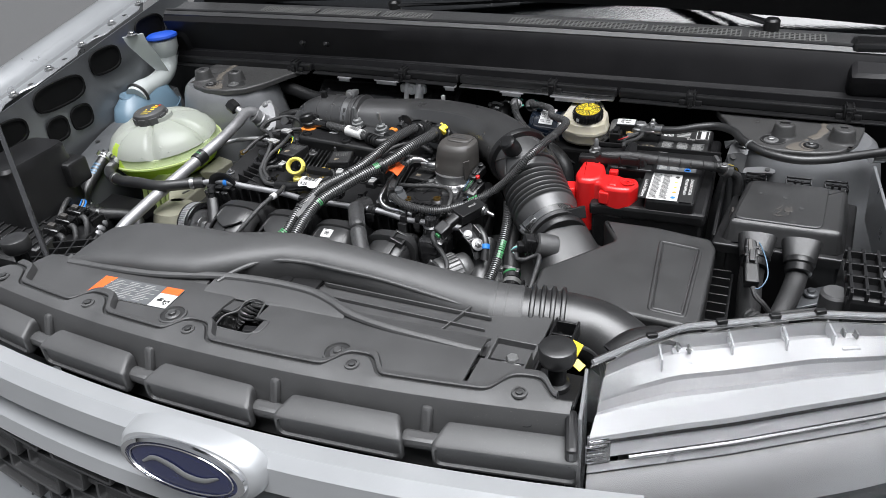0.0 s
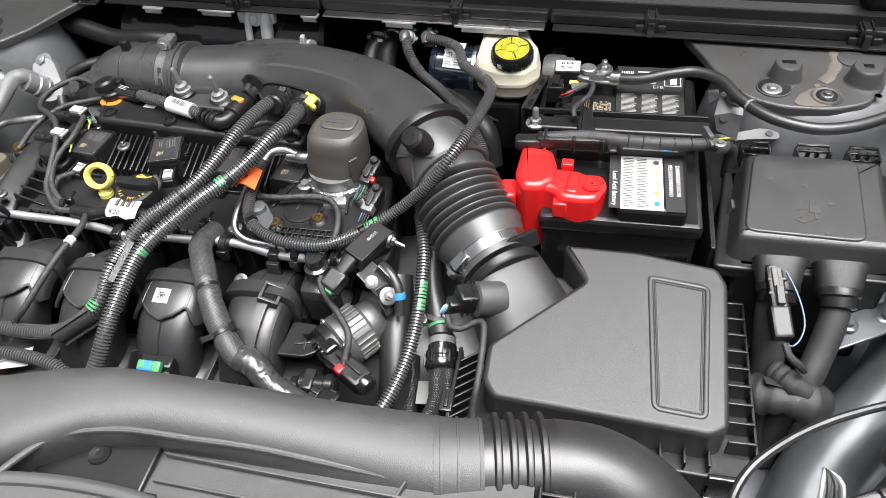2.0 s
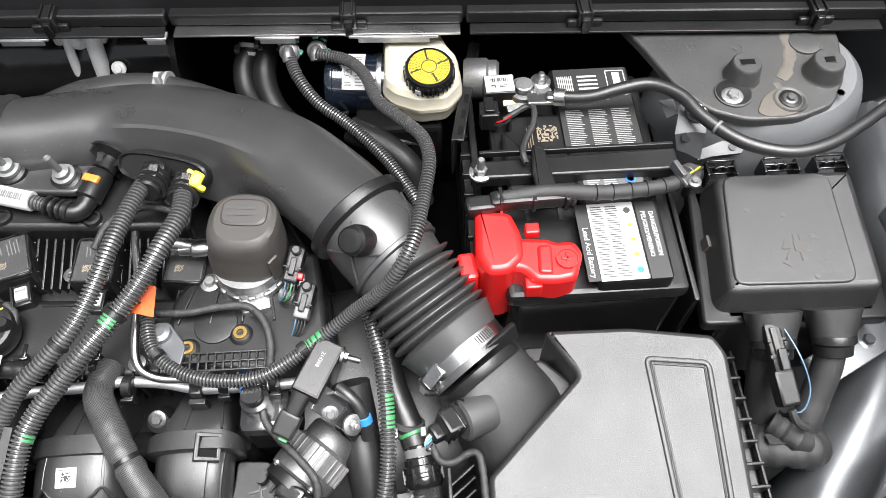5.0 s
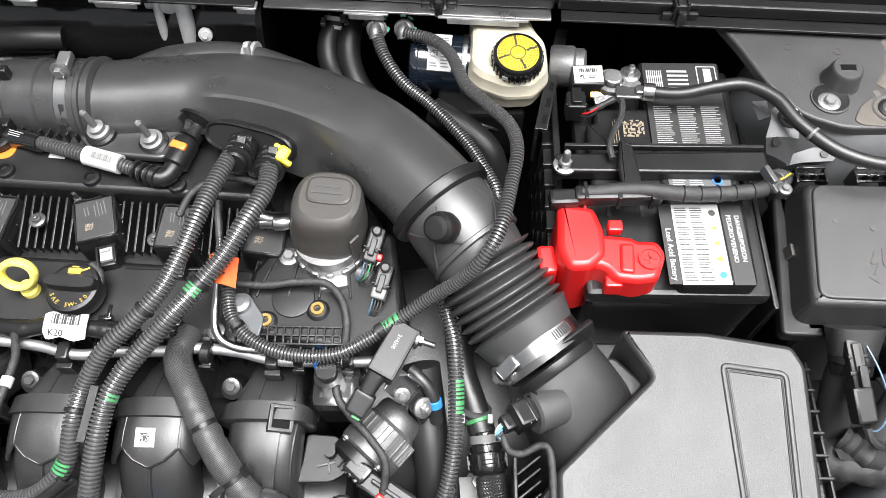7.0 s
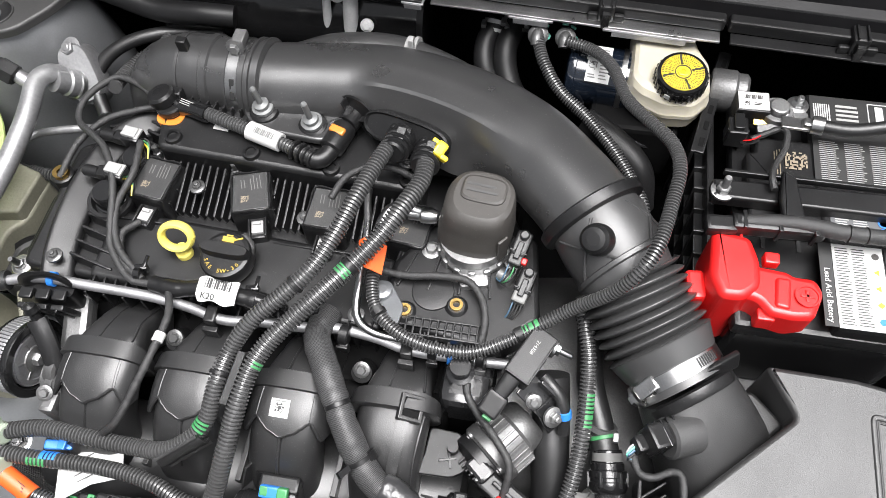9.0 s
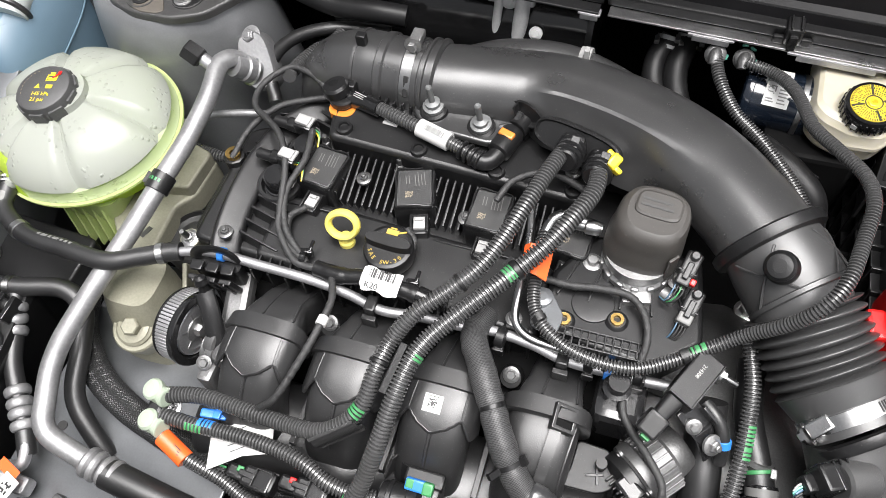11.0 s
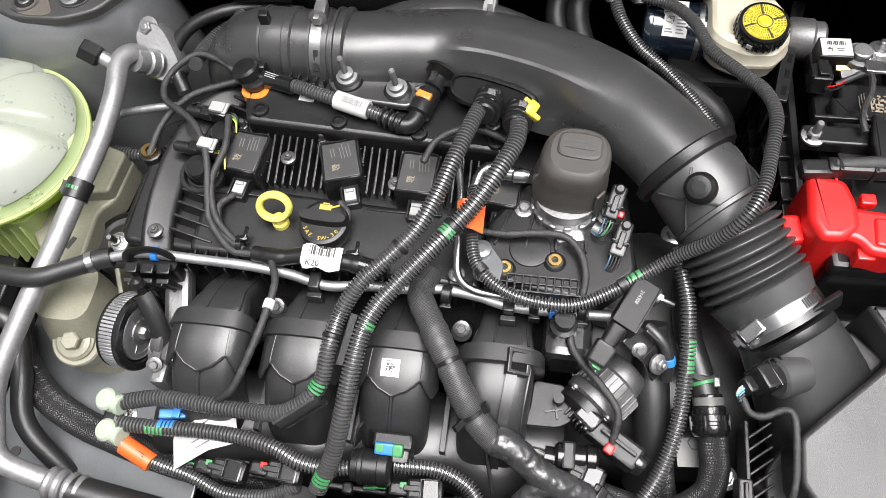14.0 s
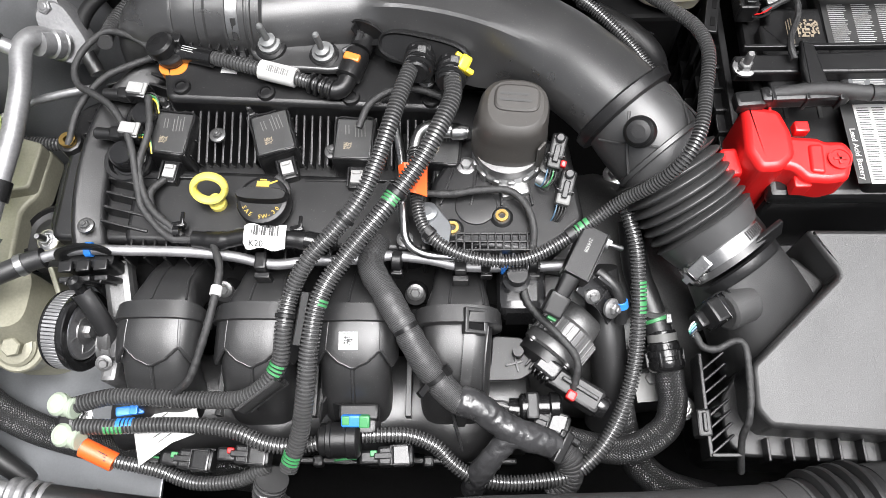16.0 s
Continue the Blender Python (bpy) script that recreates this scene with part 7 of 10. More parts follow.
part("wrapping", sweep([(0.53, 0.40, 0.76), (0.56, 0.385, 0.775), (0.59, 0.39, 0.765), (0.60, 0.41, 0.74), (0.59, 0.43, 0.70)], 0.019, 16, 0.003, size=lambda t: 1 + 0.14 * math.sin(19 * t) + 0.06 * math.sin(71 * t)), TAPE, knot)
part("branch", sweep([(0.545, 0.41, 0.79), (0.568, 0.39, 0.79), (0.585, 0.395, 0.77)], 0.012, 14, 0.003, size=lambda t: 1 + 0.08 * math.sin(43 * t)), TAPE, knot)
for k in range(4):
    part("tape_end", rbox((0.020, 0.012, 0.0012), (0.545 + 0.014 * k, 0.392 + 0.004 * k, 0.793 - 0.006 * k), 0.0004, (15 * k - 20, 12, 30 * k)), TAPE, knot)
dc = thing("inline_connector", (0.54, 0.44, 0.82), "grey inline connector hanging from the fuse box", "connector")
part("housing", rbox((0.017, 0.050, 0.015), (0.537, 0.458, 0.862), 0.003, (20, 0, 8)), PLASTIC, dc)
part("rib", rbox((0.019, 0.004, 0.017), (0.5365, 0.466, 0.864), 0.001, (20, 0, 8)), PLASTIC, dc)
part("rib", rbox((0.019, 0.004, 0.017), (0.5375, 0.452, 0.859), 0.001, (20, 0, 8)), PLASTIC, dc)
part("tab", rbox((0.006, 0.026, 0.004), (0.535, 0.462, 0.872), 0.001, (20, 0, 8)), PUMPGREY, dc)
part("socket", rbox((0.020, 0.034, 0.017), (0.541, 0.424, 0.849), 0.003, (20, 0, 8)), PLASTIC, dc)
part("lock", rbox((0.008, 0.020, 0.006), (0.539, 0.445, 0.868), 0.001, (20, 0, 6)), PLASTIC, dc)
part("blue_wire", sweep([(0.531, 0.487, 0.868), (0.536, 0.490, 0.876), (0.545, 0.475, 0.874), (0.556, 0.445, 0.868), (0.562, 0.42, 0.855), (0.555, 0.403, 0.845), (0.546, 0.402, 0.842)], 0.0009, 6), PALEBLUE, dc)
part("grey_wire", sweep([(0.545, 0.405, 0.842), (0.55, 0.395, 0.835), (0.562, 0.392, 0.825), (0.57, 0.398, 0.81)], 0.004, 8), TAPE, dc)
solo("tray_bracket", join(rbox((0.10, 0.035, 0.004), (0.645, 0.475, 0.80), 0.001, (0, -8, 25)), bolt((0.625, 0.470, 0.803), 0.006), bolt((0.665, 0.485, 0.803), 0.006)), BAY, "silver painted bracket beside the fuse box", "bracket")

# ---- brake fluid reservoir, booster and cylinder ----
brk = thing("brake_reservoir", (0.225, 0.785, 0.86), "milky brake fluid reservoir with a yellow-topped cap", "fluid reservoir")
plan = [(0.176, 0.866), (0.174, 0.780), (0.186, 0.765), (0.214, 0.752), (0.246, 0.754), (0.264, 0.776), (0.263, 0.812), (0.252, 0.830), (0.240, 0.866)]
levels = ((0.862, 0.84, -0.002), (0.867, 0.92, -0.001), (0.880, 0.97, 0), (0.8835, 1.0, 0), (0.888, 1.0, 0), (0.891, 0.97, 0), (0.902, 0.95, 0), (0.908, 0.90, 0.002), (0.911, 0.80, 0.004))
part("reservoir", loft([[Vector((0.218 + (p.x - 0.218) * k, 0.806 + (p.y - 0.806) * k + dy, z)) for p in rounded(plan, 0.007)] for z, k, dy in levels]), CREAM, brk, sharp=24)
bc = (0.227, 0.782, 0.909)
cap = part("cap", lathe([(0.0261, 0), (0.0275, 0.003), (0.0275, 0.0144), (0.0261, 0.018), (0.0256, 0.018)], bc, (0.0, -0.12, 1), 40), GLOSSY, brk, "black cap with yellow top")
cm = Matrix.Translation(bc) @ pose(0, 0, 0, 6.8, 0, 0) @ Matrix.Scale(0.9, 4)
part("cap_disc", put(lathe([(0.0252, 0.018), (0.0250, 0.0212), (0.02, 0.0215)], seg=40), cm), YELLOW, cap, "yellow warning disc")
for k in range(30):
    part("cap_grip", put(rbox((0.0022, 0.0028, 0.015), (0.0305, 0, 0.0085), 0.0008, segs=1), cm @ Matrix.Rotation(2 * math.pi * k / 30, 4, "Z")), GLOSSY, cap)
rings = []
for r, w in ((0.0232, 0.0030), (0.0196, 0.0030), (0.0160, 0.0030), (0.0124, 0.0028)):
    n = int(r * 2600)
    for k in range(n):
        a = 2 * math.pi * k / n
        if random.Random(k * 7 + int(r * 1e4)).random() < 0.86:
            rings.append(put(rbox((w * 0.86, 2 * math.pi * r / n * 0.44, 0.0004), (r, 0, 0.0217), 0), cm @ Matrix.Rotation(a, 4, "Z")))
for a in (20, 100, 200, 290):
    rings.append(put(rbox((0.014, 0.0024, 0.0004), (0.0175, 0, 0.0217), 0), cm @ Matrix.Rotation(radians(a), 4, "Z")))
part("cap_print", join(*rings), INK, cap)
part("cap_ring", put(lathe([(0.0098, 0.0212), (0.0098, 0.0222), (0.0086, 0.0222), (0.0084, 0.0212)], seg=28), cm), INK, cap)
part("cap_hub", put(join(lathe([(0.0072, 0.0212), (0.0072, 0.0232), (0.0060, 0.0236)], seg=6), lathe([(0.0040, 0.0236), (0.0040, 0.0242), (0.0032, 0.0242), (0.0030, 0.0236)], seg=20)), cm), YELLOW, cap)
part("cap_code", put(rbox((0.0004, 0.0070, 0.0065), (0.0322, 0, 0.009), 0), cm @ Matrix.Rotation(radians(-118), 4, "Z")), WHITE, cap, "small white code label")
abs_ = thing("brake_cylinder", (0.15, 0.80, 0.80), "glossy blue-black brake motor with a white label", "brake cylinder")
part("cylinder", lathe([(0.030, 0), (0.0345, 0.002), (0.036, 0.006), (0.036, 0.010), (0.0345, 0.011), (0.0345, 0.075), (0.030, 0.08)], (0.108, 0.824, 0.864), (1, -0.08, 0), 40), NAVYBLACK, abs_)
part("end_ring", lathe([(0.0352, 0), (0.0358, 0.002), (0.0352, 0.006), (0.030, 0.007)], (0.168, 0.819, 0.864), (1, -0.08, 0), 36), STEEL, abs_)
for sgn, tall, seed in ((0.62, 0.026, 23), (0.02, 0.022, 24)):
    lab = face((0.142, 0.8225 - 0.0354 * math.sin(sgn), 0.864 + 0.0354 * math.cos(sgn)), (0, -math.sin(sgn), math.cos(sgn)), -4)
    sticker = part("label", plate((0.027, tall), lab), WHITE, abs_, "white printed label")
    part("print", join(bars(5, 0.010, tall * 0.7, lab @ pose(0.006, -0.001, 0.0005), seed, 0.4), blocks(7, 0.009, lab @ pose(-0.007, tall * 0.2, 0.0005), seed + 1), bars(2, 0.009, 0.006, lab @ pose(-0.007, -tall * 0.25, 0.0005), seed + 2)), PRINTGREY, sticker)
part("valve_block", rbox((0.10, 0.07, 0.08), (0.19, 0.79, 0.815), 0.006), SHADEBLACK, abs_)
slot_bar = part("side_bracket", join(rbox((0.012, 0.150, 0.004), (0.270, 0.787, 0.880), 0.001, (0, 0, -12)), rbox((0.004, 0.150, 0.06), (0.264, 0.787, 0.852), 0.001, (0, 0, -12))), PLASTIC, abs_)
for k in range(6):
    part("slot", rbox((0.005, 0.012, 0.001), (0.2578 + 0.0049 * k, 0.727 + 0.023 * k, 0.8822), 0.0004, (0, 0, -12)), SHADEBLACK, slot_bar)
part("canister", lathe([(0.022, 0), (0.024, 0.003), (0.024, 0.026), (0.0215, 0.029), (0.0215, 0.038), (0.018, 0.041)], (0.268, 0.812, 0.872), (1, -0.1, 0.05), 32), GREYCAST, abs_)
for k in range(3):
    part("brake_line", sweep([(0.13 + 0.02 * k, 0.79, 0.85), (0.12 + 0.02 * k, 0.77, 0.86 - 0.01 * k), (0.15 + 0.02 * k, 0.755, 0.855 - 0.01 * k), (0.20 + 0.01 * k, 0.76, 0.82)], 0.003, 8), BLACKSTEEL, abs_)

# ---- air filter box ----
air = thing("air_filter_box", (0.38, 0.39, 0.66), "grey plastic air filter box with an embossed lid", "air filter box")
outline = [(0.320, 0.487), (0.400, 0.486), (0.480, 0.474), (0.490, 0.455), (0.486, 0.300), (0.470, 0.290), (0.268, 0.302), (0.256, 0.318), (0.256, 0.358), (0.347, 0.443)]


def lidtop(x, y):
    """The lid falls towards the front."""
    return -0.14 * (0.45 - y)


part("lid", prism(outline, 0.79, 0.866, 0.005, 0.006, height=lidtop), LIDGREY, air, "grained grey lid")
# raised border pressed into the lid
step = rounded([(0.409, 0.458), (0.473, 0.450), (0.468, 0.303), (0.416, 0.307)], 0.010, 8)
border = bmesh.new()
loops = []
for inset, h in ((0.0, -0.0006), (0.0012, 0.0011), (0.0020, 0.0014), (0.0045, 0.0014), (0.0053, 0.0010), (0.0062, -0.0002), (0.0072, 0.0006), (0.0082, 0.0007), (0.0092, -0.0006)):
    ring = []
    for k, p in enumerate(step):
        way = step[(k + 1) % len(step)] - step[k - 1]
        q = p + Vector((way.y, -way.x)).normalized() * inset
        ring.append(border.verts.new((q.x, q.y, 0.866 + lidtop(q.x, q.y) + h)))
    loops.append(ring)
for a, b in zip(loops, loops[1:]):
    for k in range(len(a)):
        border.faces.new((a[k], a[(k + 1) % len(a)], b[(k + 1) % len(a)], b[k])).smooth = True
part("emboss", border, LIDGREY, air)
base = [(x + (0.022 if x > 0.4 else -0.012), y + (0.012 if y > 0.42 else -0.014)) for x, y in outline]
part("base", prism(base, 0.64, 0.795, 0.004, 0.010), PLASTIC, air)
part("base_flange", prism([(x + (0.006 if x > 0.4 else -0.004), y + (0.003 if y > 0.42 else -0.006)) for x, y in base], 0.785, 0.800, 0.003, 0.010), PLASTIC, air)
for i in range(9):
    part("side_rib", rbox((0.026, 0.003, 0.030), (0.502, 0.300 + 0.021 * i, 0.807), 0.001), PLASTIC, air)
for i in range(10):
    part("front_rib", rbox((0.003, 0.022, 0.028), (0.275 + 0.022 * i, 0.287, 0.800), 0.001), PLASTIC, air)
for i in range(8):
    part("left_rib", rbox((0.030, 0.0025, 0.028), (0.235, 0.292 + 0.0115 * i, 0.794), 0.0008, (0, 0, 38)), PLASTIC, air)
part("left_frame", join(rbox((0.004, 0.100, 0.030), (0.2225, 0.330, 0.795), 0.001), rbox((0.030, 0.004, 0.030), (0.236, 0.282, 0.795), 0.001)), PLASTIC, air)
part("left_block", join(rbox((0.014, 0.026, 0.020), (0.219, 0.312, 0.802), 0.002), rbox((0.004, 0.018, 0.004), (0.219, 0.312, 0.8125), 0.001)), PLASTIC, air)
part("right_lip", rbox((0.003, 0.19, 0.02), (0.517, 0.385, 0.80), 0.001), PLASTIC, air)
clip = part("clip", rbox((0.022, 0.010, 0.05), (0.487, 0.276, 0.775), 0.002), PLASTIC, air)
part("clip_wire", rbox((0.028, 0.006, 0.006), (0.487, 0.272, 0.80), 0.002), GLOSSY, clip)
part("clip_foot", rbox((0.028, 0.008, 0.006), (0.487, 0.270, 0.765), 0.002), GLOSSY, clip)
# neck for the air flow meter
part("neck", sweep([(0.335, 0.365, 0.762), (0.304, 0.402, 0.786), (0.274, 0.438, 0.822), (0.252, 0.466, 0.844)], 0.046, 40, 0.005, size=lambda t: 1.46 - 0.48 * t, flat=(1, 0.80), power=2.8), LIDGREY, air)
part("neck_ledge", prism([(0.290, 0.452), (0.318, 0.478), (0.350, 0.446), (0.322, 0.420)], 0.79, 0.832, 0.004, 0.010), LIDGREY, air)
part("neck_step", sweep([(0.296, 0.452, 0.848), (0.288, 0.466, 0.862), (0.280, 0.478, 0.872)], 0.003, 8), PLASTIC, air)
part("neck_ring", lathe([(0.043, 0), (0.045, 0.003), (0.045, 0.010), (0.042, 0.012)], (0.262, 0.452, 0.843), (-0.6, 0.78, 0.22), 36), PLASTIC, air)
part("ring_bracket", rbox((0.05, 0.006, 0.02), (0.272, 0.470, 0.882), 0.002, (-20, 0, 38)), PLASTIC, air)
maf = thing("flow_sensor", (0.235, 0.418, 0.83), "black air flow sensor plugged into the neck", "sensor")
part("socket", lathe([(0.018, 0), (0.019, 0.004), (0.019, 0.03), (0.016, 0.032)], (0.262, 0.420, 0.850), (-0.75, -0.35, 0.25), 24), PANEL, maf)
part("plug", rbox((0.030, 0.024, 0.022), (0.230, 0.408, 0.860), 0.003, (0, 15, 28)), PLASTIC, maf)
part("plug_tail", rbox((0.016, 0.016, 0.014), (0.214, 0.400, 0.856), 0.003, (0, 15, 28)), PLASTIC, maf)
for k, mat in enumerate((WHITEPLASTIC, CYAN, PALEBLUE, TAPE)):
    part("wire", sweep([(0.208, 0.399 - 0.003 * k, 0.858), (0.202, 0.393 - 0.003 * k, 0.857), (0.203, 0.388 - 0.001 * k, 0.853), (0.209, 0.385, 0.850)], 0.0011, 6), mat, maf)
for k in range(5):
    part("plug_ridge", rbox((0.002, 0.026, 0.023), (0.220 + 0.005 * k, 0.4035 + 0.0024 * k, 0.8585 + 0.0006 * k), 0.0006, (0, 15, 28)), GLOSSY, maf)

# ---- inlet pipe: bellows, boot and duct ----
inlet = thing("intake_duct", (0.10, 0.62, 0.80), "black plastic intake duct with a rubber bellows", "intake duct")
axis = [(0.252, 0.464, 0.848), (0.232, 0.490, 0.856), (0.210, 0.520, 0.868), (0.193, 0.545, 0.880)]
part("cuff", sweep(axis[:2], 0.0445, 36, 0.005), BELLOWS, inlet)
line, total = curve_points([(0.238, 0.482, 0.853), (0.218, 0.509, 0.863), (0.200, 0.534, 0.875), (0.188, 0.552, 0.884)], 0.001)
rings = []
for i, c in enumerate(line):
    ahead = (line[min(i + 1, len(line) - 1)] - line[max(i - 1, 0)]).normalized()
    side = ahead.cross(Vector((0, 0, 1))).normalized()
    up = side.cross(ahead)
    t = i / (len(line) - 1)
    s = max(0.0, t - 0.22) / 0.78 * 7
    r = 0.0455 + 0.006 * t / 0.22 if t < 0.22 else 0.0395 + 0.0135 * abs(math.cos(math.pi * s)) ** 0.8
    rings.append([c + side * (r * math.cos(2 * math.pi * k / 40)) + up * (r * math.sin(2 * math.pi * k / 40)) for k in range(40)])
part("bellows", loft(rings), BELLOWS, inlet, "corrugated rubber bellows", sharp=60)
part("boot", sweep([(0.190, 0.549, 0.884), (0.176, 0.568, 0.893), (0.160, 0.588, 0.901), (0.146, 0.606, 0.906)], 0.045, 36, 0.005, size=lambda t: 1.0 + 0.06 * math.sin(t * 3)), BELLOWS, inlet, "rubber boot")
part("boot_flange", lathe([(0.047, -0.004), (0.054, -0.002), (0.055, 0.002), (0.055, 0.008), (0.052, 0.010), (0.047, 0.011)], (0.150, 0.601, 0.905), (-0.62, 0.76, 0.2), 44), PLASTIC, inlet)
bq = Matrix.Translation((0.168, 0.578, 0.897)) @ Vector((-0.62, 0.76, 0.2)).to_track_quat("Z", "Y").to_matrix().to_4x4()
for a0, a1 in ((-75, -25), (-25, -75), (20, 65), (65, 20)):
    part("boot_rib", put(sweep([(0.0482 * math.cos(radians(a0 + (a1 - a0) * k / 6 + 90)), 0.0482 * math.sin(radians(a0 + (a1 - a0) * k / 6 + 90)), -0.022 + 0.044 * k / 6) for k in range(7)], 0.0014, 6, 0.004), bq), BELLOWS, inlet)
part("boot_band", put(lathe([(0.0475, -0.003), (0.0492, -0.002), (0.0492, 0.002), (0.0475, 0.003)], (0, 0, -0.024), seg=44), bq), BELLOWS, inlet)
part("stub", lathe([(0.0145, 0), (0.0145, 0.014), (0.0130, 0.016), (0.0130, 0.022), (0.0150, 0.023), (0.0150, 0.033), (0.0132, 0.036), (0.0132, 0.044), (0.0105, 0.047), (0.006, 0.0475)], (0.160, 0.565, 0.923), (-0.36, -0.58, 1.0), 32), PLASTIC, inlet, "black capped stub")
dline = [(0.150, 0.601, 0.905), (0.118, 0.638, 0.905), (0.070, 0.684, 0.902), (0.005, 0.722, 0.896), (-0.075, 0.746, 0.890), (-0.15, 0.747, 0.886), (-0.226, 0.741, 0.884)]


def duct_body():
    """The blown duct: round, with a shouldered pocket pressed out towards the front where its ports sit."""
    pts, _ = curve_points(dline, 0.004)
    planes = ((-0.12, 0.993, 0.0430), (-0.90, 0.436, 0.0458), (-0.226, -0.974, 0.0419))
    rows, n = [], len(pts) - 1
    for i, c in enumerate(pts):
        t = i / n
        ahead = (pts[min(i + 1, n)] - pts[max(i - 1, 0)]).normalized()
        side = ahead.cross(Vector((0, 0, 1))).normalized()
        up = side.cross(ahead)
        size = 0.047 * (0.98 + 0.03 * math.sin(t * 3.1) - 0.04 * max(0, t - 0.55))
        a = min(1, max(0, (c.x + 0.122) / 0.040))
        b = min(1, max(0, (0.105 - c.x) / 0.085))
        w = (a * a * (3 - 2 * a)) * (b * b * (3 - 2 * b))
        ring = []
        for k in range(80):
            q = 2 * math.pi * k / 80
            co, si = math.cos(q), math.sin(q)
            r = size / math.sqrt((co / 1.05) ** 2 + (si / 0.92) ** 2)
            if co < 0 and w > 0:
                reach = min(d / (nx * co + nz * si) for nx, nz, d in planes if nx * co + nz * si > 1e-4)
                r += (reach - r) * w * min(1, -co * 4)
            ring.append(c + side * (r * co) + up * (r * si))
        rows.append(ring)
    return loft(rows)


part("duct", duct_body(), DUCT, inlet, sharp=19)
part("port_plate", put(loft([superring((0, 0, h), (1, 0, 0), (0, 1, 0), a, b, 3.0, 32) for a, b, h in ((0.049, 0.017, -0.028), (0.049, 0.017, 0.003), (0.047, 0.015, 0.005), (0.045, 0.013, 0.002))]), Matrix.Translation((-0.052, 0.676, 0.904)) @ pose(0, 0, 0, 48, 0, -16)), PLASTIC, inlet)
for i, (x, y, z) in enumerate(((-0.217, 0.695, 0.897), (-0.159, 0.685, 0.894))):
    part("stud", join(lathe([(0.012, 0), (0.012, 0.004), (0.0085, 0.005), (0.0085, 0.010), (0.0035, 0.012), (0.0035, 0.036), (0.002, 0.038)], (x, y, z - 0.002), (-0.05, -0.12, 1), 20)), STUDGREY, inlet, "grey stud")
    part("stud_foot", lathe([(0.017, 0), (0.016, 0.004), (0.013, 0.006)], (x, y, z - 0.008), (-0.05, -0.12, 1), 24), PLASTIC, inlet)
part("stud_plate", prism([(-0.240, 0.722), (-0.138, 0.712), (-0.120, 0.686), (-0.142, 0.664), (-0.218, 0.671), (-0.242, 0.690)], 0.882, 0.889, 0.003, 0.012), DUCT, inlet)
part("stud_hook", sweep([(-0.138, 0.686, 0.892), (-0.124, 0.692, 0.897), (-0.118, 0.700, 0.907)], 0.004, 8), DUCT, inlet)
ax = Vector((-1, 0.03, -0.02))
part("end_ring", lathe([(0.045, -0.002), (0.0505, 0.000), (0.0505, 0.003), (0.0475, 0.004), (0.0475, 0.009), (0.0500, 0.010), (0.0500, 0.013), (0.045, 0.015), (0.045, 0.017), (0.046, 0.018), (0.046, 0.024), (0.040, 0.026)], (-0.222, 0.741, 0.884), ax, 48), DUCT, inlet)
hoseclamp = thing("hose_clamp", (-0.285, 0.765, 0.84), "bare steel worm-drive hose clamp", "hose clamp", "hose clamps")
part("band", lathe([(0.0452, 0), (0.0468, 0.0006), (0.0468, 0.0134), (0.0452, 0.014)], (-0.2455, 0.743, 0.884), ax, 48), STEEL, hoseclamp)
part("band_slot", rbox((0.006, 0.0016, 0.024), (-0.2525, 0.7045, 0.9085), 0.001, (-33, 0, 0)), INK, hoseclamp)
part("screw_case", join(rbox((0.014, 0.024, 0.010), (-0.2525, 0.755, 0.934), 0.002), bolt((-0.2525, 0.741, 0.936), 0.006, (0, -1, 0.1))), CAST, hoseclamp)
part("left_cuff", lathe([(0.0445, -0.002), (0.0472, 0.000), (0.0472, 0.003), (0.0435, 0.004), (0.0435, 0.022), (0.046, 0.024), (0.046, 0.032), (0.043, 0.034)], (-0.260, 0.744, 0.884), ax, 44), DUCT, inlet)
part("elbow", sweep([(-0.290, 0.746, 0.883), (-0.322, 0.747, 0.881), (-0.352, 0.747, 0.866), (-0.368, 0.747, 0.835), (-0.374, 0.747, 0.79), (-0.376, 0.747, 0.72)], 0.0435, 36, 0.006), DUCT, inlet, "black elbow")
part("elbow_rib", lathe([(0.0435, 0), (0.0465, 0.001), (0.0465, 0.004), (0.0435, 0.005)], (-0.318, 0.747, 0.880), ax, 40), DUCT, inlet)
part("elbow_tab", rbox((0.012, 0.010, 0.018), (-0.315, 0.742, 0.930), 0.002), PLASTIC, inlet)
part("elbow_tab", rbox((0.012, 0.012, 0.016), (-0.318, 0.700, 0.895), 0.002), PLASTIC, inlet)
clamp2 = thing("hose_clamp", (0.23, 0.47, 0.81), "bare steel worm-drive hose clamp", "hose clamp", "hose clamps")
ax2 = Vector((-0.6, 0.76, 0.25))
part("band", lathe([(0.0455, 0), (0.0455, 0.013), (0.044, 0.013)], (0.247, 0.470, 0.850), ax2, 48), STEEL, clamp2)
part("screw_case", join(rbox((0.022, 0.014, 0.012), (0.214, 0.447, 0.872), 0.002, (0, -35, 40)), bolt((0.207, 0.441, 0.862), 0.0065, (-0.5, -0.4, -0.6))), STEEL, clamp2)
for k in range(9):
    part("worm_slot", put(rbox((0.0012, 0.0012, 0.009), (0.0456, 0, 0.0065), 0), Matrix.Translation((0.247, 0.470, 0.850)) @ ax2.to_track_quat("Z", "Y").to_matrix().to_4x4() @ Matrix.Rotation(radians(96 + 3.4 * k), 4, "Z")), INK, clamp2)
part("rear_branch", sweep([(-0.20, 0.775, 0.882), (-0.15, 0.790, 0.890), (-0.08, 0.793, 0.890), (0.0, 0.772, 0.875), (0.05, 0.745, 0.86)], 0.024, 24, 0.006), DUCT, inlet)
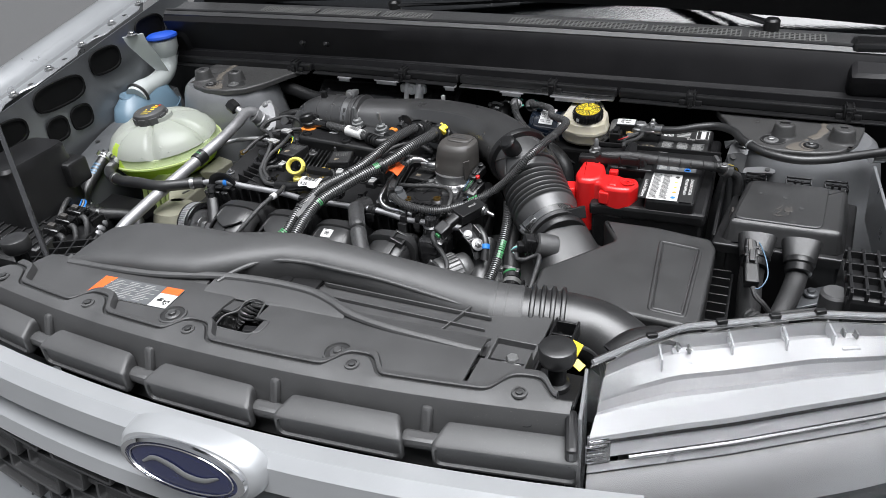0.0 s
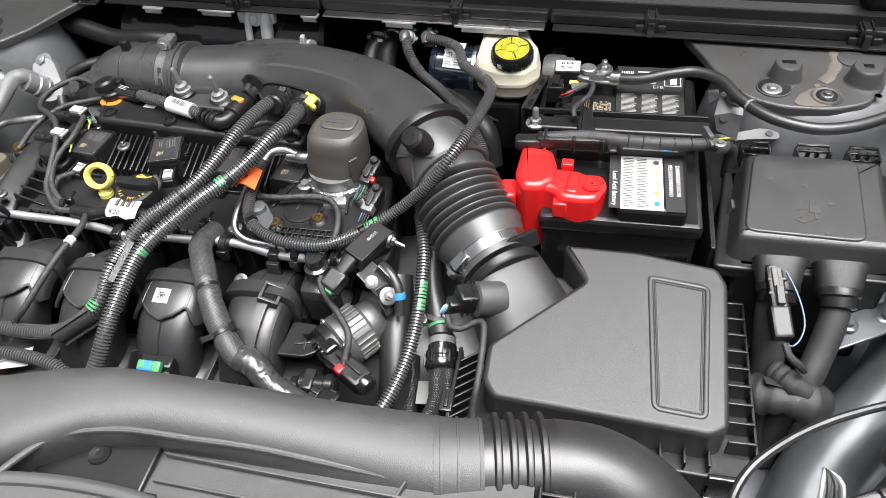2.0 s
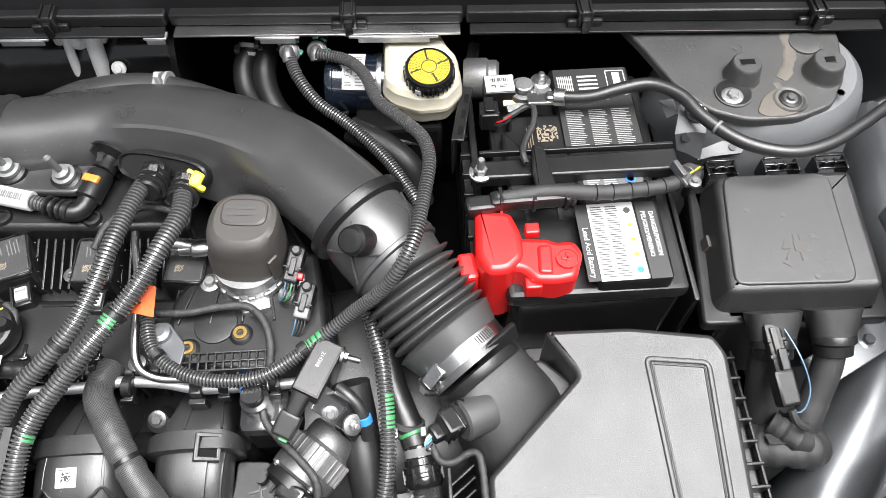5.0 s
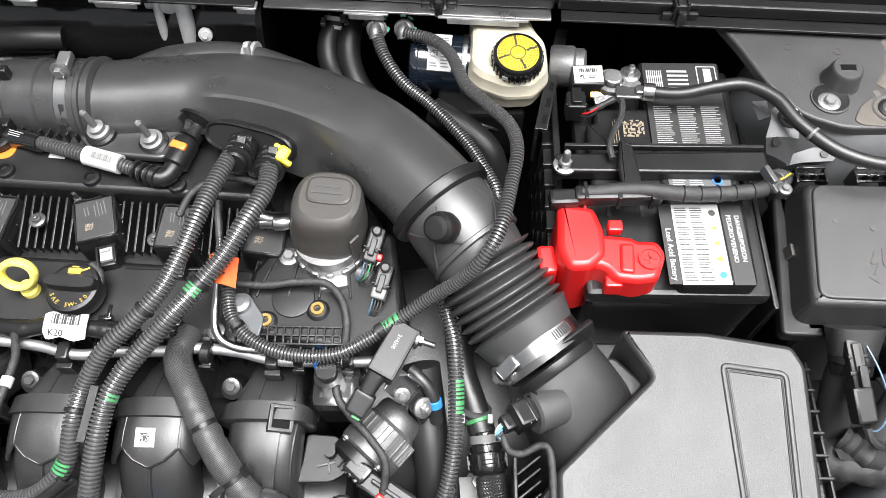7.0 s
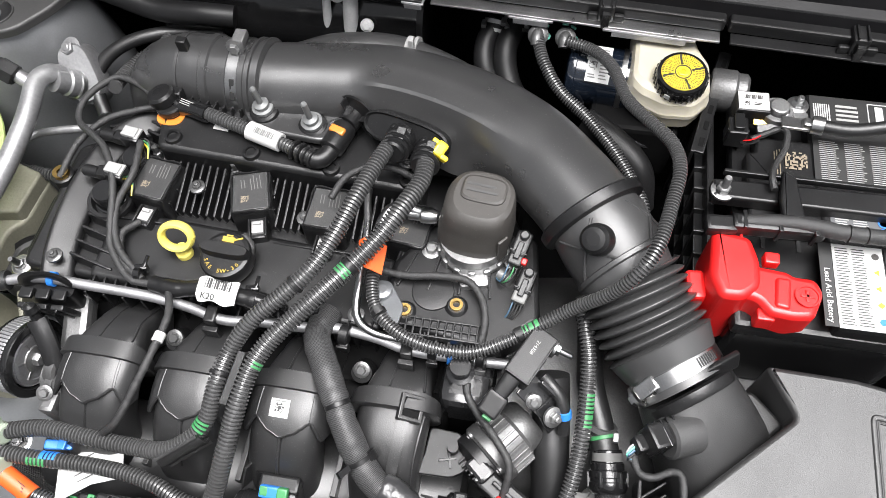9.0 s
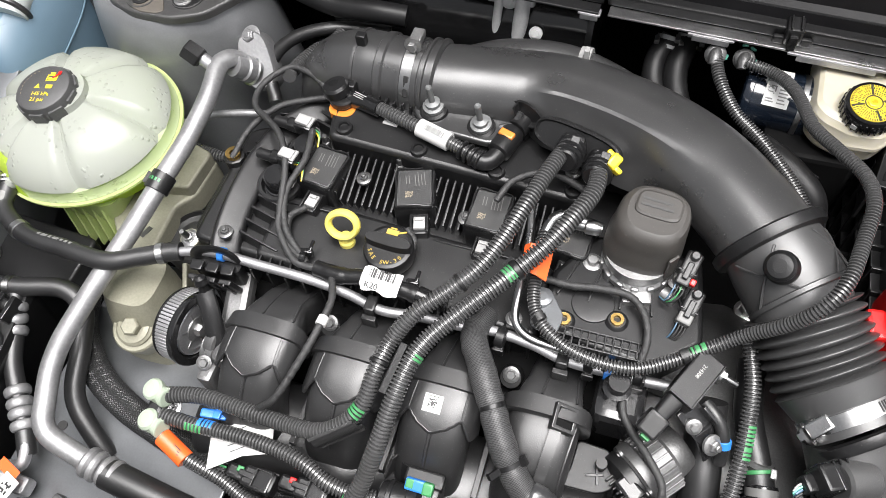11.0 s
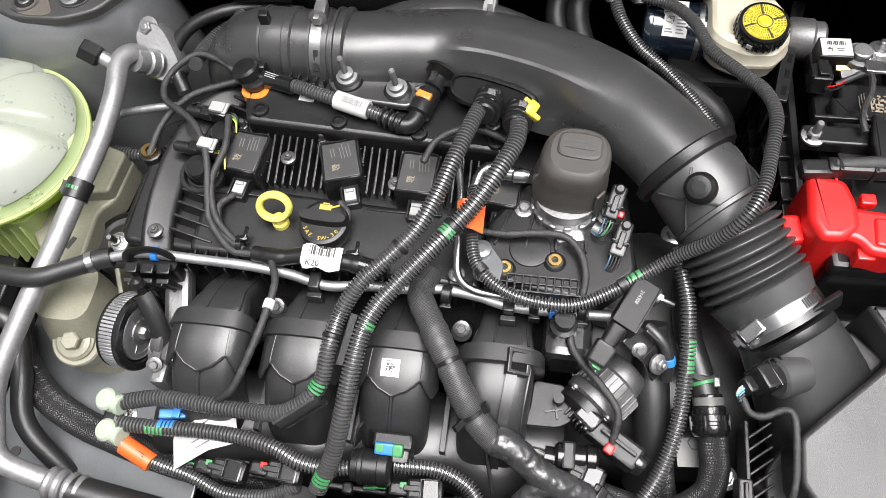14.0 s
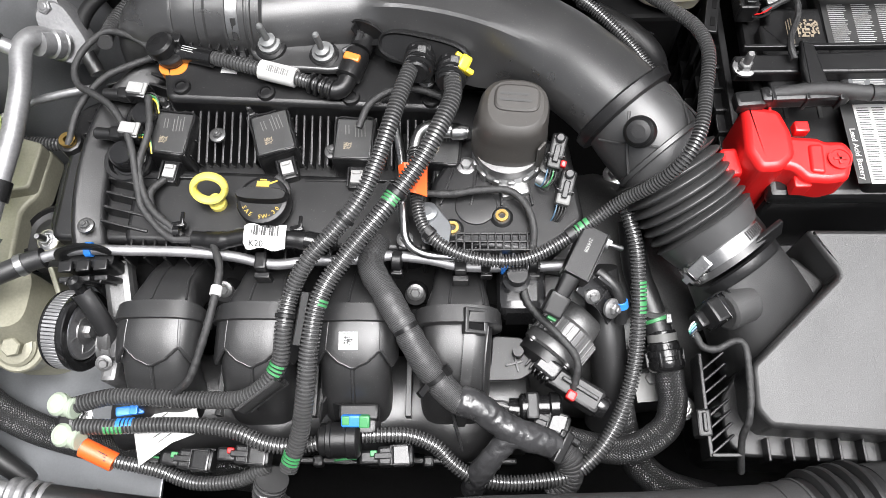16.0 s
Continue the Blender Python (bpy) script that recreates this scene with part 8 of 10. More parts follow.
solo("spring_clip", join(lathe([(0.026, 0), (0.026, 0.005)], (-0.075, 0.793, 0.890), (1, -0.05, 0), 28), lathe([(0.026, 0), (0.026, 0.004)], (-0.066, 0.793, 0.890), (1, -0.05, 0), 28), rbox((0.006, 0.008, 0.02), (-0.066, 0.785, 0.921), 0.001)), WHITEPLASTIC, "white spring clip on the duct's branch", "clip")

# ---- front air snorkel ----
snork = thing("air_snorkel", (0.0, 0.18, 0.86), "grey plastic air snorkel crossing the radiator", "air snorkel")
sections = [(-0.385, 0.128, 0.040, 0.905, 0.012), (-0.36, 0.138, 0.052, 0.912, 0.022), (-0.30, 0.146, 0.056, 0.918, 0.028), (-0.22, 0.150, 0.056, 0.920, 0.030), (-0.15, 0.156, 0.052, 0.921, 0.031), (-0.10, 0.178, 0.044, 0.920, 0.032), (-0.05, 0.197, 0.034, 0.917, 0.033), (0.0, 0.204, 0.032, 0.912, 0.033), (0.07, 0.206, 0.033, 0.902, 0.035), (0.14, 0.207, 0.035, 0.891, 0.037), (0.20, 0.208, 0.039, 0.880, 0.040), (0.245, 0.208, 0.042, 0.874, 0.041)]
rings = []
for x, y, hd, z, hh in sections:
    rings.append(superring((x, y, z), (0, 1, 0), (0, -0.05, 1), hd, hh, 4.2 if x < -0.16 else 3.0 if x < 0.0 else 2.3, 40))
part("scoop", loft(rings), PANEL, snork)
ROLL = [(-0.113, 0.103, 0.930), (-0.100, 0.126, 0.934), (-0.072, 0.156, 0.936), (-0.024, 0.171, 0.934), (0.042, 0.175, 0.928), (0.093, 0.178, 0.922), (0.147, 0.178, 0.914), (0.219, 0.178, 0.902)]
part("rolled_edge", sweep(ROLL, 0.0032, 10, 0.006), PANEL, snork)
# front lip strip of the scoop
part("lip", rbox((0.25, 0.030, 0.006), (-0.255, 0.096, 0.922), 0.002, (4, 0, 1.5)), PANEL, snork)
part("joint_band", sweep([(0.232, 0.204, 0.875), (0.272, 0.212, 0.871)], 0.0435, 40, 0.006), PANEL, snork)
for x in (0.236, 0.250, 0.268):
    part("joint_ring", lathe([(0.0425, 0), (0.0442, 0.0006), (0.0442, 0.0024), (0.0425, 0.003)], (x, 0.2045 + 0.2 * (x - 0.232), 0.875 - 0.1 * (x - 0.232)), (1, 0.2, -0.1), 44), PANEL, snork)
for k in range(4):
    x = 0.283 + 0.0125 * k
    part("fold", lathe([(0.042, 0), (0.047, 0.002), (0.0475, 0.004), (0.047, 0.006), (0.042, 0.008)], (x - 0.004, 0.2155 + 0.0028 * k, 0.869 - 0.0012 * k), (1, 0.2, -0.1), 44), RUBBER, snork)
part("fold_core", sweep([(0.265, 0.211, 0.871), (0.335, 0.226, 0.864)], 0.042, 36, 0.006), RUBBER, snork)
part("elbow", sweep([(0.328, 0.225, 0.864), (0.365, 0.228, 0.857), (0.400, 0.220, 0.844), (0.428, 0.207, 0.822), (0.446, 0.195, 0.79), (0.452, 0.19, 0.74), (0.452, 0.19, 0.66)], 0.043, 36, 0.006), RUNNER, snork)

# ---- looms, hoses and pipes ----
def loom(points, r, label, pitch=0.0037, depth=0.0024, group="ribbed looms"):
    return solo("ribbed_loom", sweep(points, r, 14, rib=(pitch, depth)), CONDUIT, label, "cable loom", group, sharp=50)


def band(line, at, r, width, mat, parent, name="tape", label=""):
    """A band of tape or a clip round a hose, at a share of its length."""
    pts, _ = curve_points(line, 0.002)
    i = max(1, min(len(pts) - 2, int(at * (len(pts) - 1))))
    ahead = (pts[i + 1] - pts[i - 1]).normalized()
    return part(name, lathe([(r, -width / 2), (r + 0.0006, -width / 2 + 0.0005), (r + 0.0006, width / 2 - 0.0005), (r, width / 2)], pts[i], ahead, 20), mat, parent, label)


A = [(-0.057, 0.662, 0.92), (-0.069, 0.621, 0.925), (-0.081, 0.576, 0.925), (-0.094, 0.538, 0.915), (-0.11, 0.504, 0.905), (-0.134, 0.476, 0.895), (-0.159, 0.451, 0.885), (-0.176, 0.422, 0.87), (-0.182, 0.392, 0.862), (-0.187, 0.362, 0.845), (-0.201, 0.343, 0.835), (-0.225, 0.331, 0.825), (-0.261, 0.331, 0.815), (-0.315, 0.334, 0.81), (-0.363, 0.336, 0.805), (-0.404, 0.328, 0.80)]
B = [(-0.023, 0.647, 0.92), (-0.021, 0.607, 0.925), (-0.035, 0.569, 0.925), (-0.053, 0.538, 0.915), (-0.075, 0.51, 0.905), (-0.096, 0.483, 0.9), (-0.12, 0.455, 0.89), (-0.139, 0.43, 0.882), (-0.15, 0.405, 0.875), (-0.156, 0.37, 0.862), (-0.161, 0.331, 0.842), (-0.169, 0.298, 0.815), (-0.183, 0.269, 0.79)]
C = [(-0.060, 0.575, 0.880), (-0.057, 0.517, 0.872), (-0.047, 0.488, 0.868), (-0.022, 0.468, 0.865), (0.011, 0.459, 0.863), (0.05, 0.46, 0.863), (0.083, 0.475, 0.868), (0.115, 0.494, 0.878), (0.141, 0.507, 0.893), (0.168, 0.512, 0.92), (0.188, 0.522, 0.945), (0.203, 0.547, 0.957), (0.214, 0.595, 0.957), (0.22, 0.632, 0.957), (0.214, 0.666, 0.95), (0.193, 0.699, 0.94), (0.171, 0.733, 0.93), (0.155, 0.783, 0.92), (0.133, 0.812, 0.913), (0.103, 0.824, 0.911)]
D = [(0.069, 0.833, 0.909), (0.080, 0.800, 0.902), (0.102, 0.77, 0.89), (0.133, 0.747, 0.88), (0.167, 0.713, 0.87), (0.192, 0.679, 0.86), (0.207, 0.648, 0.85), (0.205, 0.61, 0.82)]
E = [(0.150, 0.53, 0.855), (0.156, 0.51, 0.85), (0.163, 0.48, 0.84), (0.166, 0.439, 0.82), (0.165, 0.397, 0.8), (0.159, 0.36, 0.785), (0.146, 0.323, 0.77), (0.125, 0.291, 0.76), (0.099, 0.269, 0.755), (0.073, 0.263, 0.755), (0.034, 0.26, 0.755), (-0.001, 0.265, 0.76), (-0.023, 0.278, 0.765), (-0.04, 0.294, 0.77), (-0.069, 0.304, 0.775), (-0.114, 0.303, 0.78)]
G = [(-0.40, 0.308, 0.795), (-0.362, 0.308, 0.795), (-0.317, 0.31, 0.795), (-0.271, 0.309, 0.795), (-0.236, 0.303, 0.795), (-0.208, 0.293, 0.79), (-0.181, 0.291, 0.785), (-0.150, 0.296, 0.783)]
H = [(-0.402, 0.294, 0.785), (-0.370, 0.279, 0.777), (-0.325, 0.270, 0.765), (-0.285, 0.258, 0.757), (-0.24, 0.261, 0.757), (-0.21, 0.274, 0.765)]


def sector(line, at, r0, r1, length, a0, a1, mat, parent=None, name="mark", label=""):
    """A part of a tube round a hose: from angle a0 to a1 (0 is up), between two radii; returned bare without a parent."""
    pts, _ = curve_points(line, 0.002)
    i = max(2, min(len(pts) - 3, int(at * (len(pts) - 1))))
    ahead = (pts[i + 2] - pts[i - 2]).normalized()
    side = ahead.cross(Vector((0, 0, 1))).normalized()
    up = side.cross(ahead)
    rings = []
    n = 12
    for s_ in (-0.5, 0.5):
        ring = []
        for k in range(n + 1):
            a = radians(a0 + (a1 - a0) * k / n)
            ring.append(pts[i] + ahead * (s_ * length) + (up * math.cos(a) + side * math.sin(a)) * r1)
        for k in range(n, -1, -1):
            a = radians(a0 + (a1 - a0) * k / n)
            ring.append(pts[i] + ahead * (s_ * length) + (up * math.cos(a) + side * math.sin(a)) * r0)
        rings.append(ring)
    bm = loft(rings)
    return part(name, bm, mat, parent, label) if parent else bm


def stripes(line, at, r, pitch, count, a0, a1, mat, parent):
    """A paint mark that touches only the crests of the ribs."""
    _, total = curve_points(line, 0.002)
    for k in range(count):
        sector(line, at + (k - count / 2) * pitch / total, r - 0.0006, r + 0.0004, pitch * 0.62, a0, a1, mat, parent, "paint_mark")


la = loom(A, 0.0087, "ribbed black loom sweeping over the intake runners")
stripes(A, 0.613, 0.0087, 0.0037, 3, -60, 95, GREEN, la)
lb = loom(B, 0.0094, "thick ribbed black loom crossing the engine")
stripes(B, 0.36, 0.0094, 0.0037, 3, -60, 75, GREEN, lb)
stripes(B, 0.625, 0.0094, 0.0037, 2, -100, -20, GREEN, lb)
stripes(B, 0.975, 0.0094, 0.0037, 3, -70, 100, GREEN, lb)
band(B, 0.34, 0.0102, 0.006, PLASTIC, lb, "tie")
sector(B, 0.34, 0.0094, 0.0165, 0.010, 95, 125, PLASTIC, lb, "tie_head")
band(A, 0.33, 0.0094, 0.004, PLASTIC, la, "tie")
band(A, 0.52, 0.0094, 0.004, PLASTIC, la, "tie")
lc = loom(C, 0.0067, "ribbed black loom arching over the intake duct", 0.0032, 0.0024)
stripes(C, 0.355, 0.0066, 0.0032, 6, -60, 20, GREEN, lc)
for at in (0.13, 0.335):
    band(C, at, 0.0073, 0.006, PLASTIC, lc, "tie")
    sector(C, at, 0.0066, 0.0125, 0.008, -20, 20, PLASTIC, lc, "tie_head")
loom(D, 0.0070, "ribbed black hose behind the intake duct", 0.0032, 0.0023)
le = loom(E, 0.0080, "ribbed black loom looping round the throttle")
stripes(E, 0.20, 0.0080, 0.0037, 9, -65, 5, GREEN, le)
lg_ = loom(G, 0.0080, "ribbed black loom in front of the plenum")
stripes(G, 0.21, 0.0080, 0.0037, 5, -90, 10, BLUE, lg_)
stripes(G, 0.17, 0.0081, 0.0037, 5, 10, 70, GREEN, lg_)
lh = loom(H, 0.0074, "ribbed black loom with an orange tag", 0.0034, 0.0017)
part("tag_print", bars(3, 0.016, 0.008, face((-0.374, 0.281, 0.7874), (0, -0.2, 1), -25), 61, 0.35), INK, lh)
band(H, 0.13, 0.0092, 0.036, ORANGE, lh, "orange_tag", "orange tag")
# half-shell guides on the looms
for line, at, r, a0, a1 in ((A, 0.657, 0.0090, 215, 335), (B, 0.662, 0.0096, 55, 130)):
    solo("loom_guide", join(sector(line, at, r, r + 0.0022, 0.050, a0, a1, None), sector(line, at, r - 0.0006, r + 0.006, 0.050, a1 - 8, a1 + 4, None), sector(line, at, r - 0.0006, r + 0.006, 0.050, a0 - 4, a0 + 8, None)), LIDBLACK, "black plastic half-shell guide on the loom", "loom guide", "loom guides")
# end fittings
for x, y, z in ((-0.410, 0.329, 0.80), (-0.405, 0.300, 0.79)):
    f = solo("quick_fitting", join(lathe([(0.0095, 0), (0.0105, 0.002), (0.0105, 0.010), (0.0095, 0.011), (0.0095, 0.016), (0.0108, 0.017), (0.0108, 0.021), (0.009, 0.022)], (x - 0.010, y, z - 0.002), (0.9, -0.2, 0.2), 24), lathe([(0.0085, -0.02), (0.0095, 0.0), (0.0118, 0.002), (0.0118, 0.007), (0.0095, 0.010), (0.005, 0.011)], (x - 0.006, y, z), (-0.2, -0.1, 1), 22)), JADE, "pale green quick fitting at a loom's end", "fitting", "quick fittings")
solo("fitting_link", rbox((0.018, 0.04, 0.014), (-0.412, 0.315, 0.79), 0.004), PLASTIC, "black link between two fittings", "fitting")
# elbow connectors on the duct's port plate
for x, y, z, mat in ((-0.054, 0.667, 0.915, None), (-0.021, 0.655, 0.914, YELLOW)):
    c = thing("elbow_connector", (x, y, z - 0.02), "black elbow connector on the duct", "connector", "elbow connectors")
    part("barrel", lathe([(0.012, 0), (0.015, 0.004), (0.015, 0.016), (0.013, 0.018), (0.013, 0.034), (0.011, 0.036)], (x, y + 0.004, z - 0.004), (-0.1, -0.85, 0.25), 22), PLASTIC, c)
    part("cheek", rbox((0.024, 0.020, 0.022), (x, y - 0.004, z), 0.004, (15, 0, -10)), PLASTIC, c)
    for k in range(3):
        part("ring", lathe([(0.0135, 0), (0.0158, 0.001), (0.0158, 0.003), (0.0135, 0.004)], (x - 0.0008 * k, y - 0.008 - 0.007 * k, z - 0.0005 + 0.002 * k), (-0.1, -0.85, 0.25), 22), PLASTIC, c)
    part("catch", rbox((0.010, 0.014, 0.006), (x + 0.002, y - 0.010, z + 0.013), 0.0015, (15, 0, -10)), LIDBLACK, c)
    if mat:
        part("lock_tab", join(rbox((0.012, 0.017, 0.007), (x + 0.012, y - 0.010, z + 0.012), 0.003, (12, 30, -20)), rbox((0.009, 0.006, 0.010), (x + 0.016, y - 0.018, z + 0.008), 0.002, (12, 30, -20)), rbox((0.016, 0.005, 0.005), (x + 0.010, y - 0.004, z + 0.013), 0.0015, (12, 30, -20))), mat, c, "yellow lock tab")
loom([(-0.380, 0.812, 0.862), (-0.386, 0.793, 0.862), (-0.401, 0.776, 0.862), (-0.410, 0.754, 0.864), (-0.412, 0.730, 0.870), (-0.409, 0.715, 0.876)], 0.0085, "ribbed black loom beside the intake elbow")
# breather pipe with its orange clips
br = thing("breather_pipe", (-0.23, 0.66, 0.85), "ribbed black breather pipe with a white label", "breather pipe")
BR = [(-0.308, 0.690, 0.889), (-0.280, 0.681, 0.893), (-0.245, 0.670, 0.894), (-0.197, 0.657, 0.892), (-0.172, 0.650, 0.889), (-0.150, 0.643, 0.886)]
part("pipe", sweep(BR, 0.0078, 16, rib=(0.0036, 0.0015)), CONDUIT, br, sharp=50)
part("end_sleeve", sweep([(-0.325, 0.690, 0.888), (-0.300, 0.687, 0.890), (-0.276, 0.679, 0.893)], 0.0098, 18, 0.004), GLOSSY, br)
part("sleeve_print", bars(3, 0.022, 0.007, face((-0.299, 0.6855, 0.9000), (0, -0.25, 1), -15), 41, 0.35), LABELGREY, br)
band(BR, 0.66, 0.0098, 0.040, WHITE, br, "label", "white printed label")
part("label_marks", join(*[put(rbox((0.0008 + 0.0005 * (k % 3), 0.007, 0.0002), (-0.011 + 0.0022 * k, 0, 0), 0), face((-0.2035, 0.6560, 0.9032), (0, -0.25, 1), -16)) for k in range(11)]), PRINTGREY, br)
part("elbow", sweep([(-0.158, 0.646, 0.887), (-0.145, 0.642, 0.885), (-0.136, 0.648, 0.885), (-0.129, 0.666, 0.887), (-0.121, 0.690, 0.889)], 0.0098, 18, 0.004), PLASTIC, br)
for k in range(4):
    part("ring", lathe([(0.0098, 0), (0.0112, 0.001), (0.0112, 0.003), (0.0098, 0.004)], (-0.172 + 0.007 * k, 0.6500 - 0.0022 * k, 0.8890 - 0.0008 * k), (0.9, -0.30, -0.1), 20), PLASTIC, br)
part("socket", lathe([(0.0105, 0), (0.0135, 0.002), (0.0135, 0.030), (0.0115, 0.034)], (-0.133, 0.656, 0.886), (0.32, 0.93, 0.1), 24), PLASTIC, br)
part("port", lathe([(0.026, 0), (0.026, 0.003), (0.012, 0.005), (0.012, 0.020)], (-0.114, 0.706, 0.891), (-0.32, -0.93, 0.05), 32), PLASTIC, br)
for k in range(4):
    part("port_web", put(rbox((0.022, 0.002, 0.012), (0.014, 0, 0.007), 0.0006), Matrix.Translation((-0.114, 0.706, 0.891)) @ Vector((-0.32, -0.93, 0.05)).to_track_quat("Z", "Y").to_matrix().to_4x4() @ Matrix.Rotation(math.pi / 2 * k + 0.4, 4, "Z")), PLASTIC, br)
part("orange_clip", join(rbox((0.018, 0.009, 0.006), (-0.127, 0.674, 0.899), 0.002, (5, 0, -20)), rbox((0.006, 0.009, 0.004), (-0.130, 0.664, 0.898), 0.001, (5, 0, -20))), ORANGECLIP, br, "orange clip")
part("left_elbow", lathe([(0.0135, 0), (0.0135, 0.014), (0.0175, 0.016), (0.0175, 0.022), (0.0135, 0.024), (0.0135, 0.036), (0.0150, 0.038), (0.0150, 0.044), (0.013, 0.046)], (-0.325, 0.686, 0.850), seg=28), PLASTIC, br)
part("head_dome", lathe([(0.0150, 0), (0.0158, 0.002), (0.0158, 0.010), (0.0135, 0.013), (0.006, 0.0145)], (-0.331, 0.690, 0.894), (-0.25, 0.1, 1), 28), PLASTIC, br)
part("orange_clip", loft([superring((-0.323, 0.680, z), (1, 0, 0), (0, 1, 0), 0.0158, 0.0150, 2.6, 28) for z in (0.872, 0.8735, 0.8825, 0.884)]), ORANGECLIP, br, "orange clip")


def crumple(bm, depth, scale):
    """Small uneven dents in a skin."""
    bm.normal_update()
    for v in bm.verts:
        q = v.co * scale
        v.co += v.normal * depth * (0.5 - 1.3 * abs(noise.noise(q)) - 0.5 * abs(noise.noise(q * 2.1)))
    return bm


# mesh sleeve over the runners
M = [(-0.100, 0.49, 0.84), (-0.104, 0.46, 0.846), (-0.088, 0.43, 0.852), (-0.073, 0.404, 0.851), (-0.066, 0.393, 0.848), (-0.057, 0.377, 0.841), (-0.039, 0.352, 0.825), (-0.018, 0.333, 0.810), (0.003, 0.327, 0.808)]
def pinched(t):
    """A sleeve drawn in at its ties and slack between them."""
    return 1.02 - 0.13 * math.exp(-((t - 0.50) / 0.022) ** 2) - 0.13 * math.exp(-((t - 0.757) / 0.022) ** 2) + 0.02 * math.sin(40 * t) + 0.012 * math.sin(97 * t)


ms = solo("mesh_sleeve", crumple(sweep(M, 0.0132, 28, 0.0025, uv=(64, 680), size=pinched), 0.0007, 130), SLEEVE, "woven black sleeve between the runners", "cable sleeve", sharp=60)
band(M, 0.50, 0.0122, 0.005, PLASTIC, ms, "tie")
band(M, 0.757, 0.0122, 0.005, PLASTIC, ms, "tie")
sector(M, 0.757, 0.0118, 0.018, 0.009, -75, -45, PLASTIC, ms, "tie_head")
sector(M, 0.757, 0.0118, 0.026, 0.006, 60, 72, PLASTIC, ms, "tie_tail")
def wrapped(t):
    """The uneven girth of hand-wound tape."""
    return 1 + 0.02 * math.sin(31 * t) + 0.04 * math.sin(11 * t + 1)


tbr = thing("taped_branch", (0.04, 0.30, 0.75), "shiny taped branch of the loom", "wire bundle")
part("trunk", crumple(sweep([(-0.014, 0.332, 0.810), (0.003, 0.327, 0.809), (0.022, 0.314, 0.80), (0.045, 0.303, 0.79), (0.072, 0.297, 0.777), (0.088, 0.291, 0.764)], 0.0138, 30, 0.0022, size=wrapped), 0.0024, 120), SHINY, tbr, sharp=75)
part("arm", crumple(sweep([(0.050, 0.302, 0.789), (0.032, 0.297, 0.788), (0.013, 0.278, 0.775), (0.003, 0.266, 0.76), (-0.004, 0.255, 0.735)], 0.0115, 26, 0.0022, size=wrapped), 0.0024, 120), SHINY, tbr, sharp=75)
part("foam_end", sweep([(0.084, 0.294, 0.766), (0.095, 0.282, 0.757), (0.094, 0.266, 0.745), (0.080, 0.252, 0.735)], 0.0150, 22, rib=(0.004, 0.001)), TAPE, tbr)
part("end_clip", join(rbox((0.010, 0.034, 0.012), (0.086, 0.292, 0.777), 0.002, (0, 25, -30)), rbox((0.024, 0.008, 0.010), (0.094, 0.302, 0.775), 0.002, (0, 20, -30))), PLASTIC, tbr)
# fuel rail pipe with rubber feed
F = [(-0.444, 0.467, 0.85), (-0.416, 0.474, 0.853), (-0.389, 0.476, 0.853), (-0.349, 0.476, 0.85), (-0.29, 0.475, 0.848), (-0.243, 0.47, 0.847), (-0.203, 0.462, 0.846), (-0.163, 0.466, 0.845), (-0.121, 0.468, 0.843), (-0.088, 0.473, 0.84), (-0.047, 0.47, 0.838), (-0.012, 0.463, 0.836), (0.038, 0.463, 0.834), (0.096, 0.465, 0.832)]
fp = solo("fuel_pipe", sweep(F, 0.0054, 14, 0.006), ALU, "bare metal fuel pipe across the engine", "fuel pipe")
for at in (0.43, 0.80):
    pts, _ = curve_points(F, 0.002)
    q = pts[int(at * (len(pts) - 1))]
    part("clip", join(rbox((0.012, 0.018, 0.018), tuple(q), 0.002), rbox((0.016, 0.006, 0.02), (q.x, q.y - 0.012, q.z - 0.012), 0.001)), PLASTIC, fp)
for at, mat in ((0.10, BLUE), (0.88, BLUE)):
    band(F, at, 0.0072, 0.007, mat, fp)
K = [(-0.690, 0.512, 0.855), (-0.684, 0.495, 0.85), (-0.676, 0.469, 0.845), (-0.63, 0.445, 0.845), (-0.571, 0.439, 0.848), (-0.517, 0.436, 0.85), (-0.482, 0.45, 0.85), (-0.453, 0.464, 0.85), (-0.439, 0.469, 0.85)]
hk = solo("rubber_hose", sweep(K, 0.0105, 18, 0.006), RUBBER, "black rubber hose from the coolant tank", "hose", "rubber hoses")
for at in (0.30, 0.93):
    band(K, at, 0.0112, 0.008, STEEL, hk, "clamp", "bare steel clamp")
for at in (0.030, 0.050):
    band(K, at, 0.0116, 0.0032, STEEL, hk, "spring_clamp", "bare steel spring clamp")
sector(K, 0.040, 0.0110, 0.0165, 0.010, 10, 35, STEEL, hk, "clamp_ear")
sector(K, 0.12, 0.0104, 0.0108, 0.012, -35, 30, PRINTGREY, hk, "hose_print")
for k in range(9):
    sector(K, 0.42 + 0.018 * k, 0.0104, 0.0108, 0.0035, -38, -16, PRINTGREY, hk, "hose_print")
J = [(-0.722, 0.520, 0.86), (-0.724, 0.505, 0.85), (-0.722, 0.472, 0.835), (-0.714, 0.424, 0.81), (-0.688, 0.396, 0.795), (-0.649, 0.4, 0.79), (-0.597, 0.414, 0.785), (-0.565, 0.4, 0.775), (-0.551, 0.358, 0.76), (-0.536, 0.305, 0.74), (-0.489, 0.263, 0.7)]
hj = solo("rubber_hose", sweep(J, 0.0115, 18, 0.006), RUBBER, "black rubber hose looping below the coolant tank", "hose", "rubber hoses")
for at in (0.34, 0.40):
    band(J, at, 0.0122, 0.008, STEEL, hj, "clamp", "bare steel clamp")
